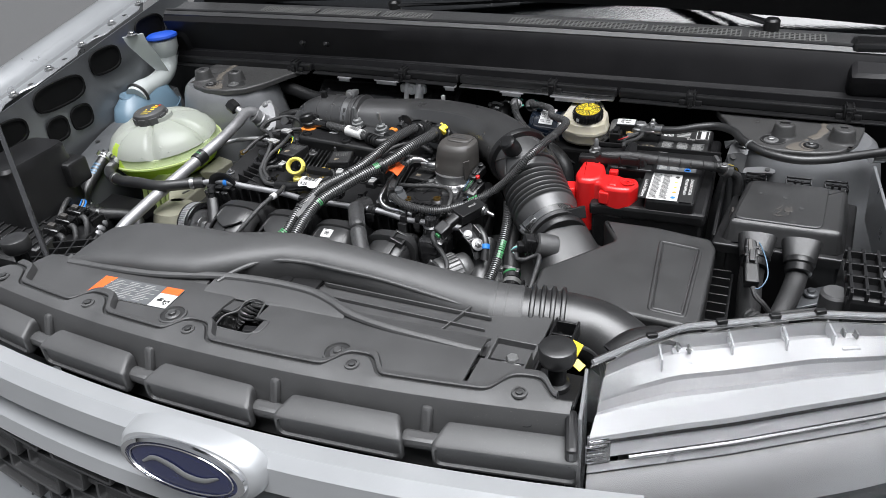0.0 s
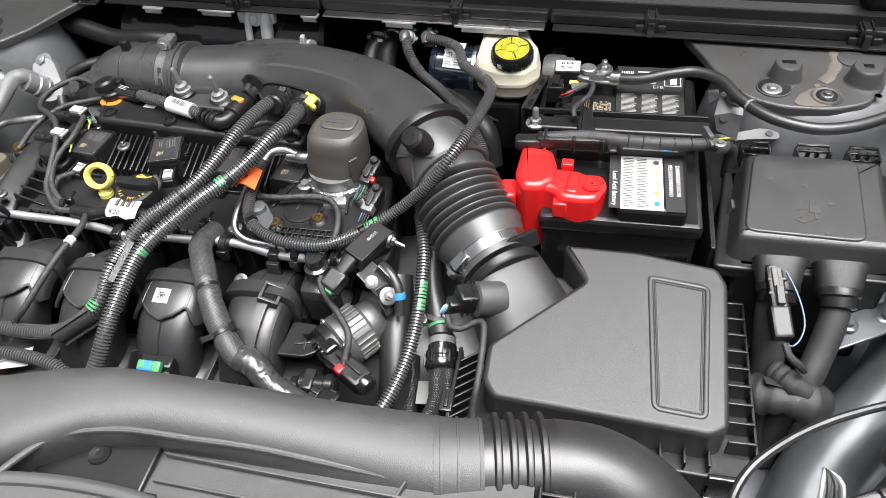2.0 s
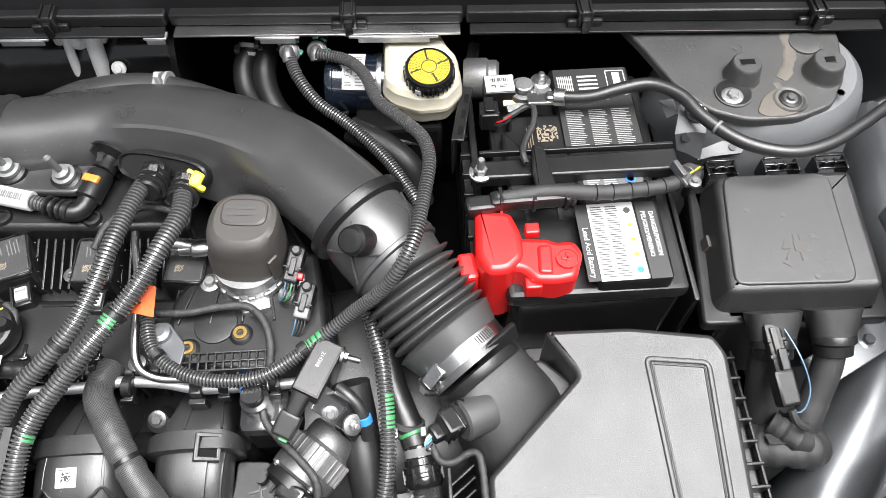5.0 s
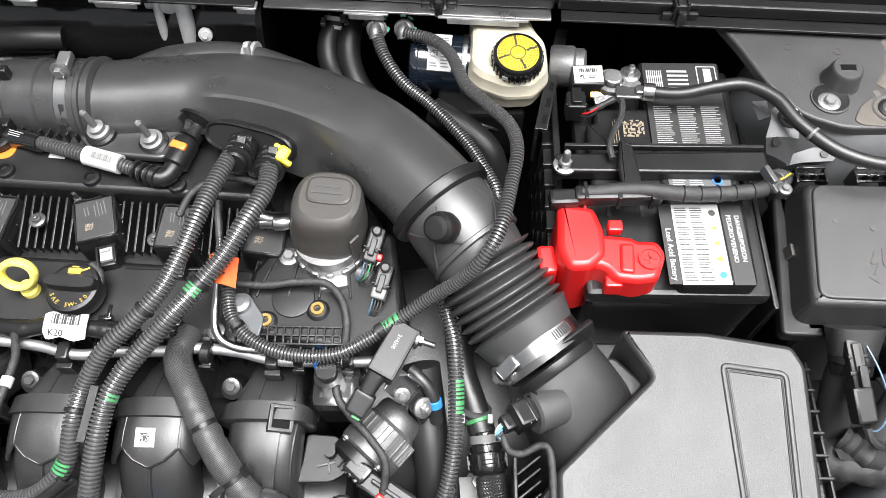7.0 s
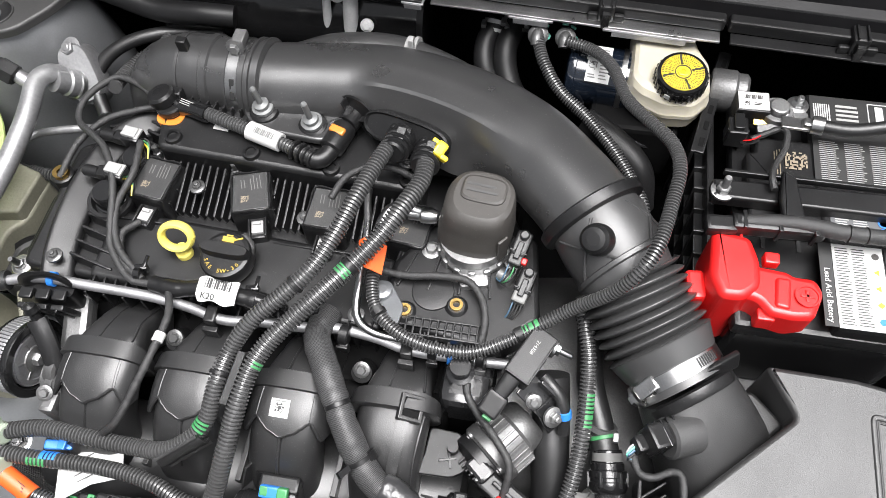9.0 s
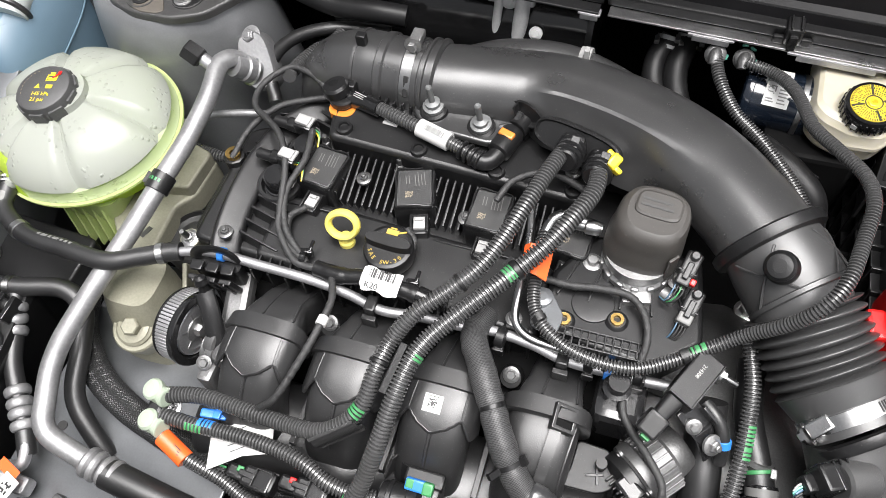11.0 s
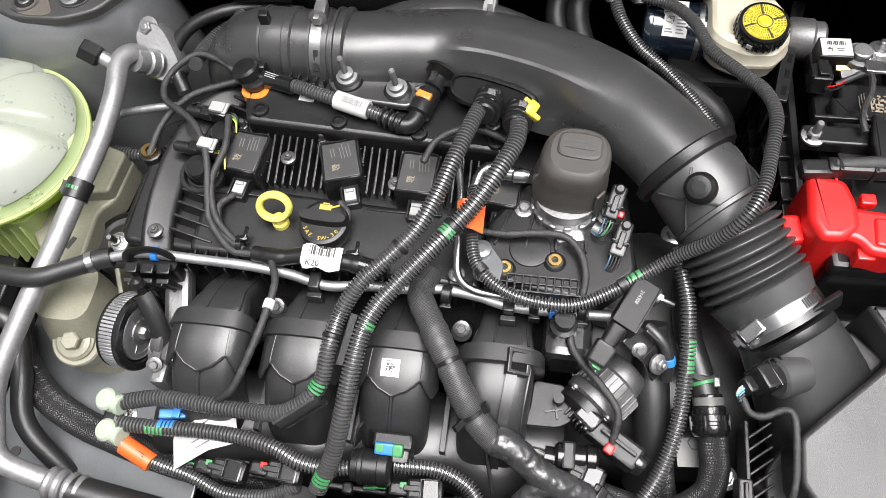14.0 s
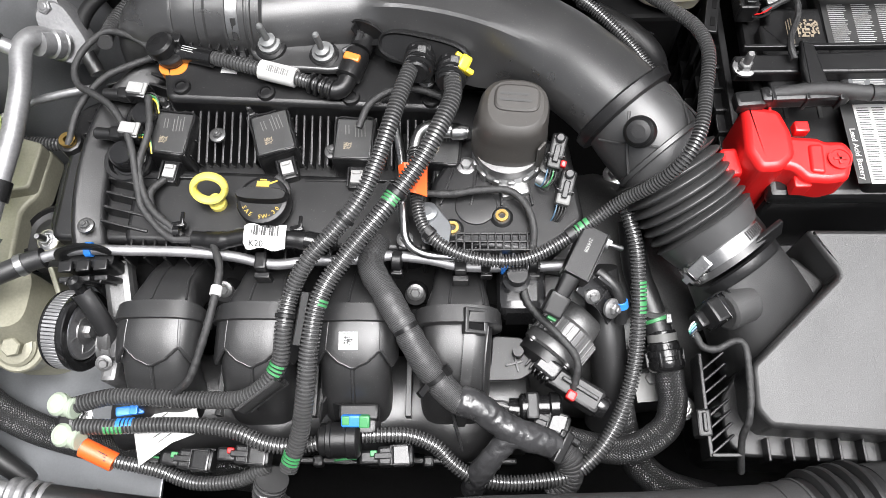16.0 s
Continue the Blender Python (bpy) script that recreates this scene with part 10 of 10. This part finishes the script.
# battery cables
NEG = [(0.358, 0.737, 0.917), (0.393, 0.730, 0.922), (0.429, 0.733, 0.93), (0.458, 0.733, 0.934), (0.485, 0.714, 0.936), (0.502, 0.685, 0.934), (0.535, 0.652, 0.932), (0.579, 0.637, 0.931), (0.621, 0.645, 0.931), (0.663, 0.668, 0.931), (0.691, 0.686, 0.930), (0.74, 0.715, 0.93), (0.79, 0.745, 0.93)]
nc = solo("battery_cable", sweep(NEG, 0.0068, 16, 0.006), RUBBER, "black battery cable arching to the suspension tower", "battery cable", "battery cables")
band(NEG, 0.375, 0.0074, 0.003, STUDGREY, nc, "tie", "pale cable tie")
band(NEG, 0.012, 0.0088, 0.012, STEEL, nc, "crimp", "bare metal crimp")
POS = [(0.285, 0.608, 0.918), (0.335, 0.611, 0.922), (0.381, 0.607, 0.922), (0.421, 0.609, 0.92), (0.457, 0.616, 0.916), (0.478, 0.632, 0.905), (0.501, 0.651, 0.885), (0.505, 0.655, 0.84)]
pc = solo("battery_cable", sweep(POS, 0.0074, 18, 0.0015, size=lambda t: 1 + 0.05 * (t * 17 % 1)), TAPE, "taped black loom across the battery", "battery cable", "battery cables")
part("trough", rbox((0.086, 0.017, 0.017), (0.320, 0.608, 0.916), 0.004, (0, 0, 2)), PLASTIC, pc)
for k in range(3):
    part("trough_clip", rbox((0.004, 0.0195, 0.0195), (0.288 + 0.032 * k, 0.608, 0.916), 0.001, (0, 0, 2)), PLASTIC, pc)
part("trough_end", rbox((0.03, 0.018, 0.015), (0.268, 0.604, 0.914), 0.004, (0, 0, 4)), PLASTIC, pc)
band(POS, 0.74, 0.0112, 0.012, GREYCAST, pc, "clip", "dull metal clip")
part("clip_foot", join(rbox((0.016, 0.012, 0.004), (0.476, 0.621, 0.916), 0.001, (10, 20, 30)), rbox((0.006, 0.020, 0.010), (0.468, 0.630, 0.920), 0.001, (0, 10, 20)), bolt((0.481, 0.616, 0.919), 0.004)), GREYCAST, pc)
for k in range(6):
    band(POS, 0.34 + 0.06 * k, 0.0081, 0.0012, PLASTIC, pc, "tape_edge")
for k in range(3):
    part("wire", sweep([(0.470 + 0.003 * k, 0.624, 0.912 + 0.002 * k), (0.484 + 0.003 * k, 0.634, 0.913 - 0.001 * k), (0.498 + 0.002 * k, 0.646, 0.900), (0.506, 0.655, 0.86)], 0.0013, 6), YELLOW if k % 2 else TAPE, pc)
tb = thing("tower_bracket", (0.52, 0.66, 0.86), "grey metal bracket on the suspension tower", "bracket")
part("top_plate", sheet([[(0.488, 0.716, 0.918), (0.484, 0.700, 0.915), (0.481, 0.688, 0.905), (0.486, 0.680, 0.888)], [(0.498, 0.718, 0.921), (0.499, 0.700, 0.919), (0.497, 0.684, 0.912), (0.497, 0.676, 0.886)], [(0.514, 0.716, 0.919), (0.514, 0.700, 0.917), (0.512, 0.684, 0.909), (0.509, 0.668, 0.884)]], 0.003), PLATEGREY, tb, "sloping grey metal plate")
part("side_ear", sheet([[(0.474, 0.733, 0.905), (0.478, 0.708, 0.905)], [(0.488, 0.730, 0.910), (0.486, 0.706, 0.914)]], 0.003), PLATEGREY, tb)
part("arm", sheet([[(0.505, 0.676, 0.889), (0.507, 0.668, 0.884)], [(0.520, 0.682, 0.889), (0.522, 0.672, 0.884)], [(0.536, 0.688, 0.889), (0.538, 0.672, 0.886)], [(0.552, 0.688, 0.888), (0.554, 0.673, 0.886)], [(0.557, 0.684, 0.887), (0.558, 0.677, 0.886)]], 0.003), PLATEGREY, tb)
part("arm_hole", lathe([(0.0042, 0), (0.0042, 0.0012)], (0.546, 0.680, 0.888), (0, -0.2, 1), 16), INK, tb)
part("plate_hole", lathe([(0.0052, 0), (0.0052, 0.0012)], (0.492, 0.684, 0.905), (0, -0.8, 0.6), 18), INK, tb)
part("ear_hole", lathe([(0.003, 0), (0.003, 0.0012)], (0.481, 0.722, 0.907), (-0.3, 0, 1), 14), INK, tb)
part("eye", lathe([(0.0115, 0), (0.0120, 0.0015), (0.0100, 0.003), (0.0085, 0.0026)], (0.504, 0.704, 0.9185), (0, -0.2, 1), 26), DARKCAST, tb)
part("clip_stem", join(lathe([(0.006, 0), (0.006, 0.003), (0.003, 0.004), (0.003, 0.010)], (0.503, 0.700, 0.921), (-0.1, -0.2, 1), 16), rbox((0.010, 0.004, 0.006), (0.502, 0.696, 0.932), 0.001, (0, 0, 40)), rbox((0.004, 0.010, 0.005), (0.498, 0.694, 0.934), 0.001, (0, 0, 40))), GLOSSY, tb, "black push-in cable clip")
solo("ground_lug", join(rbox((0.05, 0.018, 0.006), (0.715, 0.702, 0.922), 0.002, (0, 0, 25)), bolt((0.725, 0.707, 0.926), 0.007), lathe([(0.010, 0), (0.010, 0.02)], (0.69, 0.694, 0.92), (1, 0.4, 0), 16)), STEEL, "bare metal cable lug on the inner wing", "cable lug")
# pressure sensor on its bracket and the throttle unit
sens = thing("pressure_sensor", (0.11, 0.46, 0.83), "black sensor box on a bracket above the throttle", "sensor")
sm = Matrix.Translation((0.106, 0.462, 0.868)) @ pose(0, 0, 0, 12, 0, 64) @ Matrix.Scale(0.9, 4)
part("box", put(rbox((0.062, 0.030, 0.020), (0, 0, 0), 0.002), sm), PLASTIC, sens)
part("lid_rim", put(join(rbox((0.060, 0.002, 0.003), (0, -0.0135, 0.0105), 0.0006), rbox((0.002, 0.027, 0.003), (-0.0295, 0, 0.0105), 0.0006)), sm), PLASTIC, sens)
part("number", writing("214308", 0.0058, sm @ pose(0.008, 0.002, 0.0102, 0, 0, 180)), LABELGREY, sens)
part("neck", put(loft([superring((-0.030, 0.003, -0.001), (0, 1, 0), (0, 0, 1), 0.010, 0.009, 4), superring((-0.052, 0.003, -0.010), (0, 1, 0), (0, 0, 1), 0.008, 0.008, 4)]), sm), PLASTIC, sens)
part("plug", put(rbox((0.026, 0.023, 0.021), (-0.060, 0.003, -0.014), 0.003, (0, -22, 0)), sm), PLASTIC, sens)
part("plug_mark", put(rbox((0.006, 0.010, 0.006), (-0.074, 0.0, -0.018), 0.001), sm), GREEN, sens)
part("stud", put(bolt((0.024, -0.016, 0.0), 0.006, (0.2, -1, 0), 0.02), sm), STEEL, sens)
part("bracket", join(rbox((0.026, 0.040, 0.003), (0.118, 0.434, 0.842), 0.001, (35, 0, 62)), rbox((0.024, 0.034, 0.003), (0.133, 0.424, 0.826), 0.001, (55, 0, 50)), rbox((0.004, 0.03, 0.018), (0.128, 0.440, 0.842), 0.001, (30, 0, 62))), BLACKSTEEL, sens)
part("bracket_bolt", bolt((0.135, 0.418, 0.836), 0.006, (0.5, -0.4, 0.6), 0.010), CAST, sens)
part("bracket_bolt", bolt((0.115, 0.427, 0.846), 0.0045, (0.2, -0.6, 0.7)), CAST, sens)
thr = thing("throttle_unit", (0.085, 0.39, 0.74), "cast throttle unit with a black motor housing", "throttle unit")
ta = Vector((-0.62, -0.72, -0.1))
tm = Matrix.Translation((0.114, 0.428, 0.786)) @ ta.to_track_quat("Z", "Y").to_matrix().to_4x4() @ Matrix.Diagonal((0.87, 0.87, 0.95, 1))
part("housing", put(lathe([(0.026, 0), (0.029, 0.004), (0.030, 0.018), (0.034, 0.022), (0.035, 0.045), (0.038, 0.048), (0.038, 0.058), (0.034, 0.061)], seg=36), tm), GREYCAST, thr)
for k in range(26):
    part("rib", put(rbox((0.0045, 0.0024, 0.024), (0.0355, 0, 0.034), 0.0006, segs=1), tm @ Matrix.Rotation(2 * math.pi * k / 26, 4, "Z")), GREYCAST, thr)
part("motor", put(lathe([(0.034, 0.060), (0.036, 0.062), (0.036, 0.072), (0.030, 0.077), (0.018, 0.079)], seg=32), tm), PLASTIC, thr)
for k in range(5):
    part("motor_fin", put(rbox((0.003, 0.040, 0.010), (-0.012 + 0.006 * k, 0.0, 0.082), 0.0008, segs=1), tm), PLASTIC, thr)
for k in range(4):
    a = radians(45 + 90 * k)
    part("motor_bolt", put(bolt((0.035 * math.cos(a), 0.035 * math.sin(a), 0.060), 0.0035, (0, 0, 1)), tm), DARKCAST, thr)
part("cable_drum", put(rbox((0.030, 0.022, 0.020), (0.010, 0.024, 0.074), 0.004), tm), GLOSSY, thr)
part("motor_plug", join(rbox((0.030, 0.020, 0.020), (0.088, 0.354, 0.792), 0.003, (0, 4, -32)), rbox((0.034, 0.026, 0.024), (0.110, 0.341, 0.790), 0.004, (0, 4, -32)), rbox((0.040, 0.004, 0.004), (0.104, 0.346, 0.804), 0.001, (0, 4, -32))), PLASTIC, thr)
part("plug_tail", lathe([(0.012, 0), (0.012, 0.006), (0.010, 0.010)], (0.122, 0.333, 0.790), (0.8, -0.55, -0.05), 16), GLOSSY, thr)
part("red_lock", rbox((0.010, 0.010, 0.008), (0.095, 0.3395, 0.800), 0.002, (0, 4, -32)), RED, thr)
part("motor_slot", join(*[put(rbox((0.004, 0.0016, 0.012), (0.0352, 0, 0.053), 0), tm @ Matrix.Rotation(2 * math.pi * k / 30, 4, "Z")) for k in range(30)]), SHADEBLACK, thr)
part("fork", join(*[rbox((0.016, 0.0035, 0.005), (0.066 + 0.005 * k, 0.372 - 0.006 * k, 0.803), 0.001, (0, 10, 40)) for k in range(3)]), GREYCAST, thr)
part("pipe_stub", lathe([(0.012, 0), (0.012, 0.012), (0.014, 0.014), (0.014, 0.03), (0.012, 0.032), (0.012, 0.05)], (0.035, 0.332, 0.765), (1, -0.05, 0), 20), GLOSSY, thr)
part("under_bracket", join(rbox((0.05, 0.05, 0.06), (0.048, 0.445, 0.795), 0.01), lathe([(0.014, 0), (0.014, 0.02), (0.010, 0.022), (0.010, 0.035)], (0.042, 0.448, 0.82), seg=18)), BLACKSTEEL, thr)
bt = [(0.122, 0.452, 0.846), (0.131, 0.444, 0.846), (0.140, 0.435, 0.840), (0.145, 0.425, 0.830), (0.147, 0.412, 0.812)]
h = solo("vacuum_hose", sweep(bt, 0.0062, 14, 0.004), RUBBER, "short black vacuum hose with a blue tie", "hose", "rubber hoses")
band(bt, 0.66, 0.0068, 0.008, BLUE, h, "blue_tie")
# gearbox below, with small fittings
gear = thing("gearbox", (0.22, 0.50, 0.45), "cast aluminium gearbox below the battery", "gearbox")
part("case", loft([superring((x, 0.50, z), (0, 1, 0), (0, 0, 1), a, b, 2.6, 28) for x, z, a, b in ((0.06, 0.62, 0.14, 0.14), (0.15, 0.63, 0.15, 0.14), (0.28, 0.62, 0.13, 0.12), (0.40, 0.60, 0.10, 0.10))]), DARKCAST, gear)
for x, y in ((0.19, 0.37), (0.22, 0.34), (0.17, 0.62), (0.22, 0.60)):
    part("case_bolt", bolt((x, y, 0.735), 0.008), STEEL, gear)
part("tag", plate((0.028, 0.03), face((0.185, 0.36, 0.742), turn=5)), PRINTGREY, gear)
# loose plugs along the front of the plenum
for x, y, z, c1, turn in ((-0.287, 0.279, 0.77, GREEN, -4), (-0.230, 0.284, 0.77, RED, -2), (-0.086, 0.284, 0.765, GREEN, 3), (0.072, 0.320, 0.77, WHITEPLASTIC, -20)):
    p = thing("connector", (x, y, z - 0.012), "black plug on the loom before the plenum", "connector", "plenum connectors", turn)
    m = Matrix.Translation((x, y, z)) @ pose(0, 0, 0, 0, 0, turn)
    part("body", put(rbox((0.036, 0.020, 0.019), (0.006, 0, 0), 0.003), m), PLASTIC, p)
    part("shroud", put(rbox((0.018, 0.023, 0.022), (0.012, 0, 0), 0.002), m), GLOSSY, p)
    part("nose", put(rbox((0.022, 0.014, 0.012), (-0.020, 0, 0), 0.003), m), PLASTIC, p)
    part("latch", put(join(rbox((0.018, 0.006, 0.004), (-0.006, 0, 0.0105), 0.001), rbox((0.002, 0.018, 0.004), (0.002, 0, 0.0100), 0.0006), rbox((0.018, 0.0016, 0.004), (0.010, 0.009, 0.0102), 0.0005), rbox((0.018, 0.0016, 0.004), (0.010, -0.009, 0.0102), 0.0005)), m), PLASTIC, p)
    part("lock", put(rbox((0.007, 0.006, 0.004), (-0.016, 0.003, 0.0075), 0.001), m), c1, p)
    for k in (-0.004, 0.0, 0.004):
        part("wire", put(sweep([(-0.034, k, 0), (-0.046, k, -0.001), (-0.058, k * 0.4, -0.008)], 0.0012, 6), m), TAPE if k else c1, p)
wt = solo("white_tag", sheet([[(-0.349, 0.304, 0.774), (-0.338, 0.272, 0.776)], [(-0.318, 0.332, 0.786), (-0.304, 0.294, 0.786)], [(-0.290, 0.342, 0.780), (-0.277, 0.306, 0.781)]], 0.001), WHITE, "white paper tag under the looms", "tag")
part("print", join(*[put(rbox((w, 0.0009, 0.0002), (x, y, 0), 0), Matrix.Translation((-0.312, 0.312, 0.7874)) @ pose(0, 0, 0, 0, 0, 38)) for x, y, w in ((-0.012, 0.009, 0.012), (0.003, 0.009, 0.008), (-0.010, 0.003, 0.018), (-0.012, -0.004, 0.010), (0.006, -0.004, 0.014), (-0.008, -0.011, 0.016))]), INK, wt)
solo("blue_clip", join(rbox((0.028, 0.010, 0.006), (-0.352, 0.326, 0.785), 0.002, (0, 10, 10)), rbox((0.008, 0.018, 0.004), (-0.346, 0.33, 0.79), 0.001)), BLUE, "blue clip behind the loom", "clip")
solo("loom_drum", lathe([(0.013, 0), (0.016, 0.002), (0.0165, 0.008), (0.0185, 0.009), (0.0185, 0.013), (0.0175, 0.014), (0.0175, 0.028), (0.019, 0.029), (0.019, 0.038), (0.016, 0.041), (0.012, 0.042)], (-0.156, 0.298, 0.782), (1, 0.02, 0), 28), PLASTIC, "black drum joining two looms", "fitting")
solo("ribbed_elbow", sweep([(-0.205, 0.262, 0.762), (-0.212, 0.250, 0.745), (-0.215, 0.240, 0.71), (-0.215, 0.236, 0.66)], 0.017, 18, rib=(0.006, 0.002)), CONDUIT, "thick ribbed hose end below the looms", "hose", sharp=50)
pf = thing("pipe_fitting", (0.07, 0.335, 0.75), "black cylindrical fitting beside the throttle plug", "fitting")
part("barrel", lathe([(0.011, 0), (0.014, 0.003), (0.014, 0.012), (0.012, 0.014), (0.012, 0.030), (0.0145, 0.032), (0.0145, 0.040), (0.011, 0.043)], (0.045, 0.333, 0.772), (1, 0.03, 0), 22), GLOSSY, pf)
part("collar", rbox((0.014, 0.028, 0.024), (0.058, 0.333, 0.774), 0.003), PLASTIC, pf)
# clutter at the far wing: black boxes and wires
box_ = thing("control_unit", (-0.66, 0.30, 0.60), "black plastic control unit beside the far wing", "control unit")
part("case", rbox((0.14, 0.20, 0.16), (-0.70, 0.30, 0.72), 0.012, (0, 10, 8)), PLASTIC, box_)
part("lid", rbox((0.12, 0.16, 0.02), (-0.71, 0.30, 0.81), 0.006, (0, 10, 8)), PLASTIC, box_)
part("upper_case", loft([superring((-0.745, 0.345, z), (1, 0, 0), (0, 1, 0), a, b, 6, 32) for z, a, b in ((0.74, 0.050, 0.078), (0.905, 0.048, 0.076), (0.912, 0.046, 0.074), (0.930, 0.046, 0.074), (0.936, 0.042, 0.070))]), PLASTIC, box_)
part("case_step", rbox((0.05, 0.05, 0.05), (-0.705, 0.408, 0.875), 0.006), PLASTIC, box_)
for k in range(5):
    part("pin_rib", rbox((0.006, 0.03, 0.02), (-0.69 + 0.014 * k, 0.37, 0.80 - 0.002 * k), 0.001), GLOSSY, box_)
for k, mat in enumerate((BLUE, WHITEPLASTIC, BLUE)):
    part("wire", sweep([(-0.69 + 0.006 * k, 0.37, 0.80), (-0.692 + 0.006 * k, 0.395, 0.815), (-0.71, 0.41, 0.81)], 0.0016, 6), mat, box_)
part("lead", sweep([(-0.74, 0.42, 0.80), (-0.71, 0.39, 0.825), (-0.685, 0.35, 0.83), (-0.672, 0.30, 0.80), (-0.665, 0.27, 0.76)], 0.005, 10), TAPE, box_)
for k in range(7):
    part("lid_rib", rbox((0.004, 0.15, 0.010), (-0.757 + 0.0155 * k, 0.30, 0.827 - 0.0027 * k), 0.001, (0, 10, 8)), PLASTIC, box_)
for y in (0.235, 0.30, 0.365):
    part("cross_rib", rbox((0.115, 0.004, 0.010), (-0.71, y, 0.819), 0.001, (0, 10, 8)), PLASTIC, box_)
for k, (x, y) in enumerate(((-0.665, 0.355), (-0.660, 0.322), (-0.655, 0.288))):
    plug = part("plug", rbox((0.030, 0.024, 0.026), (x, y, 0.812), 0.003, (0, 14, 12)), GLOSSY, box_)
    part("plug_latch", rbox((0.012, 0.010, 0.006), (x + 0.002, y, 0.828), 0.001, (0, 14, 12)), PUMPGREY, plug)
    part("plug_loom", sweep([(x + 0.012, y - 0.004, 0.812), (x + 0.028, y - 0.008, 0.808), (x + 0.034, y - 0.022, 0.785), (x + 0.026, y - 0.045, 0.74)], 0.0055, 12, 0.003, size=lambda t: 1 + 0.06 * math.sin(80 * t)), TAPE, plug)
solo("prop_rod", sweep([(-0.415, 0.095, 0.915), (-0.50, 0.155, 0.944), (-0.62, 0.24, 0.975), (-0.80, 0.366, 1.02), (-0.90, 0.43, 1.05)], 0.0045, 10, 0.02), BLACKSTEEL, "black bonnet prop rod", "prop rod")
sh = thing("heat_shield_plate", (-0.66, 0.44, 0.74), "black plastic plate below the coolant tank", "bracket")
part("plate", prism([(-0.735, 0.40), (-0.60, 0.42), (-0.60, 0.49), (-0.735, 0.50)], 0.755, 0.775, 0.004, 0.01), PLASTIC, sh)
part("bolt", bolt((-0.722, 0.432, 0.778), 0.010), STEEL, sh)
# wires and plug beyond the air box
wp = thing("lamp_plug", (0.52, 0.21, 0.80), "black lamp plug with pale wires", "connector")
part("plug", rbox((0.05, 0.04, 0.035), (0.556, 0.212, 0.845), 0.004, (0, 0, 20)), PLASTIC, wp)
for k in range(4):
    part("wire", sweep([(0.546 + 0.006 * k, 0.222, 0.86), (0.548 + 0.005 * k, 0.242, 0.876), (0.554, 0.257, 0.868), (0.564, 0.269, 0.84)], 0.002, 6), (WHITEPLASTIC, TAPE, TAPE, WHITEPLASTIC)[k], wp)
solo("release_cable", sweep([(0.475, 0.20, 0.84), (0.485, 0.235, 0.86), (0.51, 0.265, 0.868), (0.56, 0.30, 0.872), (0.63, 0.33, 0.876), (0.72, 0.36, 0.88)], 0.004, 10, 0.006), RUBBER, "thin black release cable", "cable")
solo("yellow_tag", join(rbox((0.014, 0.022, 0.002), (0.366, 0.104, 0.928), 0.0005, (40, 0, -25)), rbox((0.012, 0.010, 0.002), (0.374, 0.094, 0.918), 0.0005, (20, 20, -25))), YELLOW, "yellow tag by the bonnet stop", "tag")
solo("corner_wire", sweep([(0.35, 0.10, 0.93), (0.375, 0.115, 0.925), (0.395, 0.115, 0.905), (0.40, 0.10, 0.87)], 0.003, 8), RUBBER, "thin black wire by the headlamp", "wire")
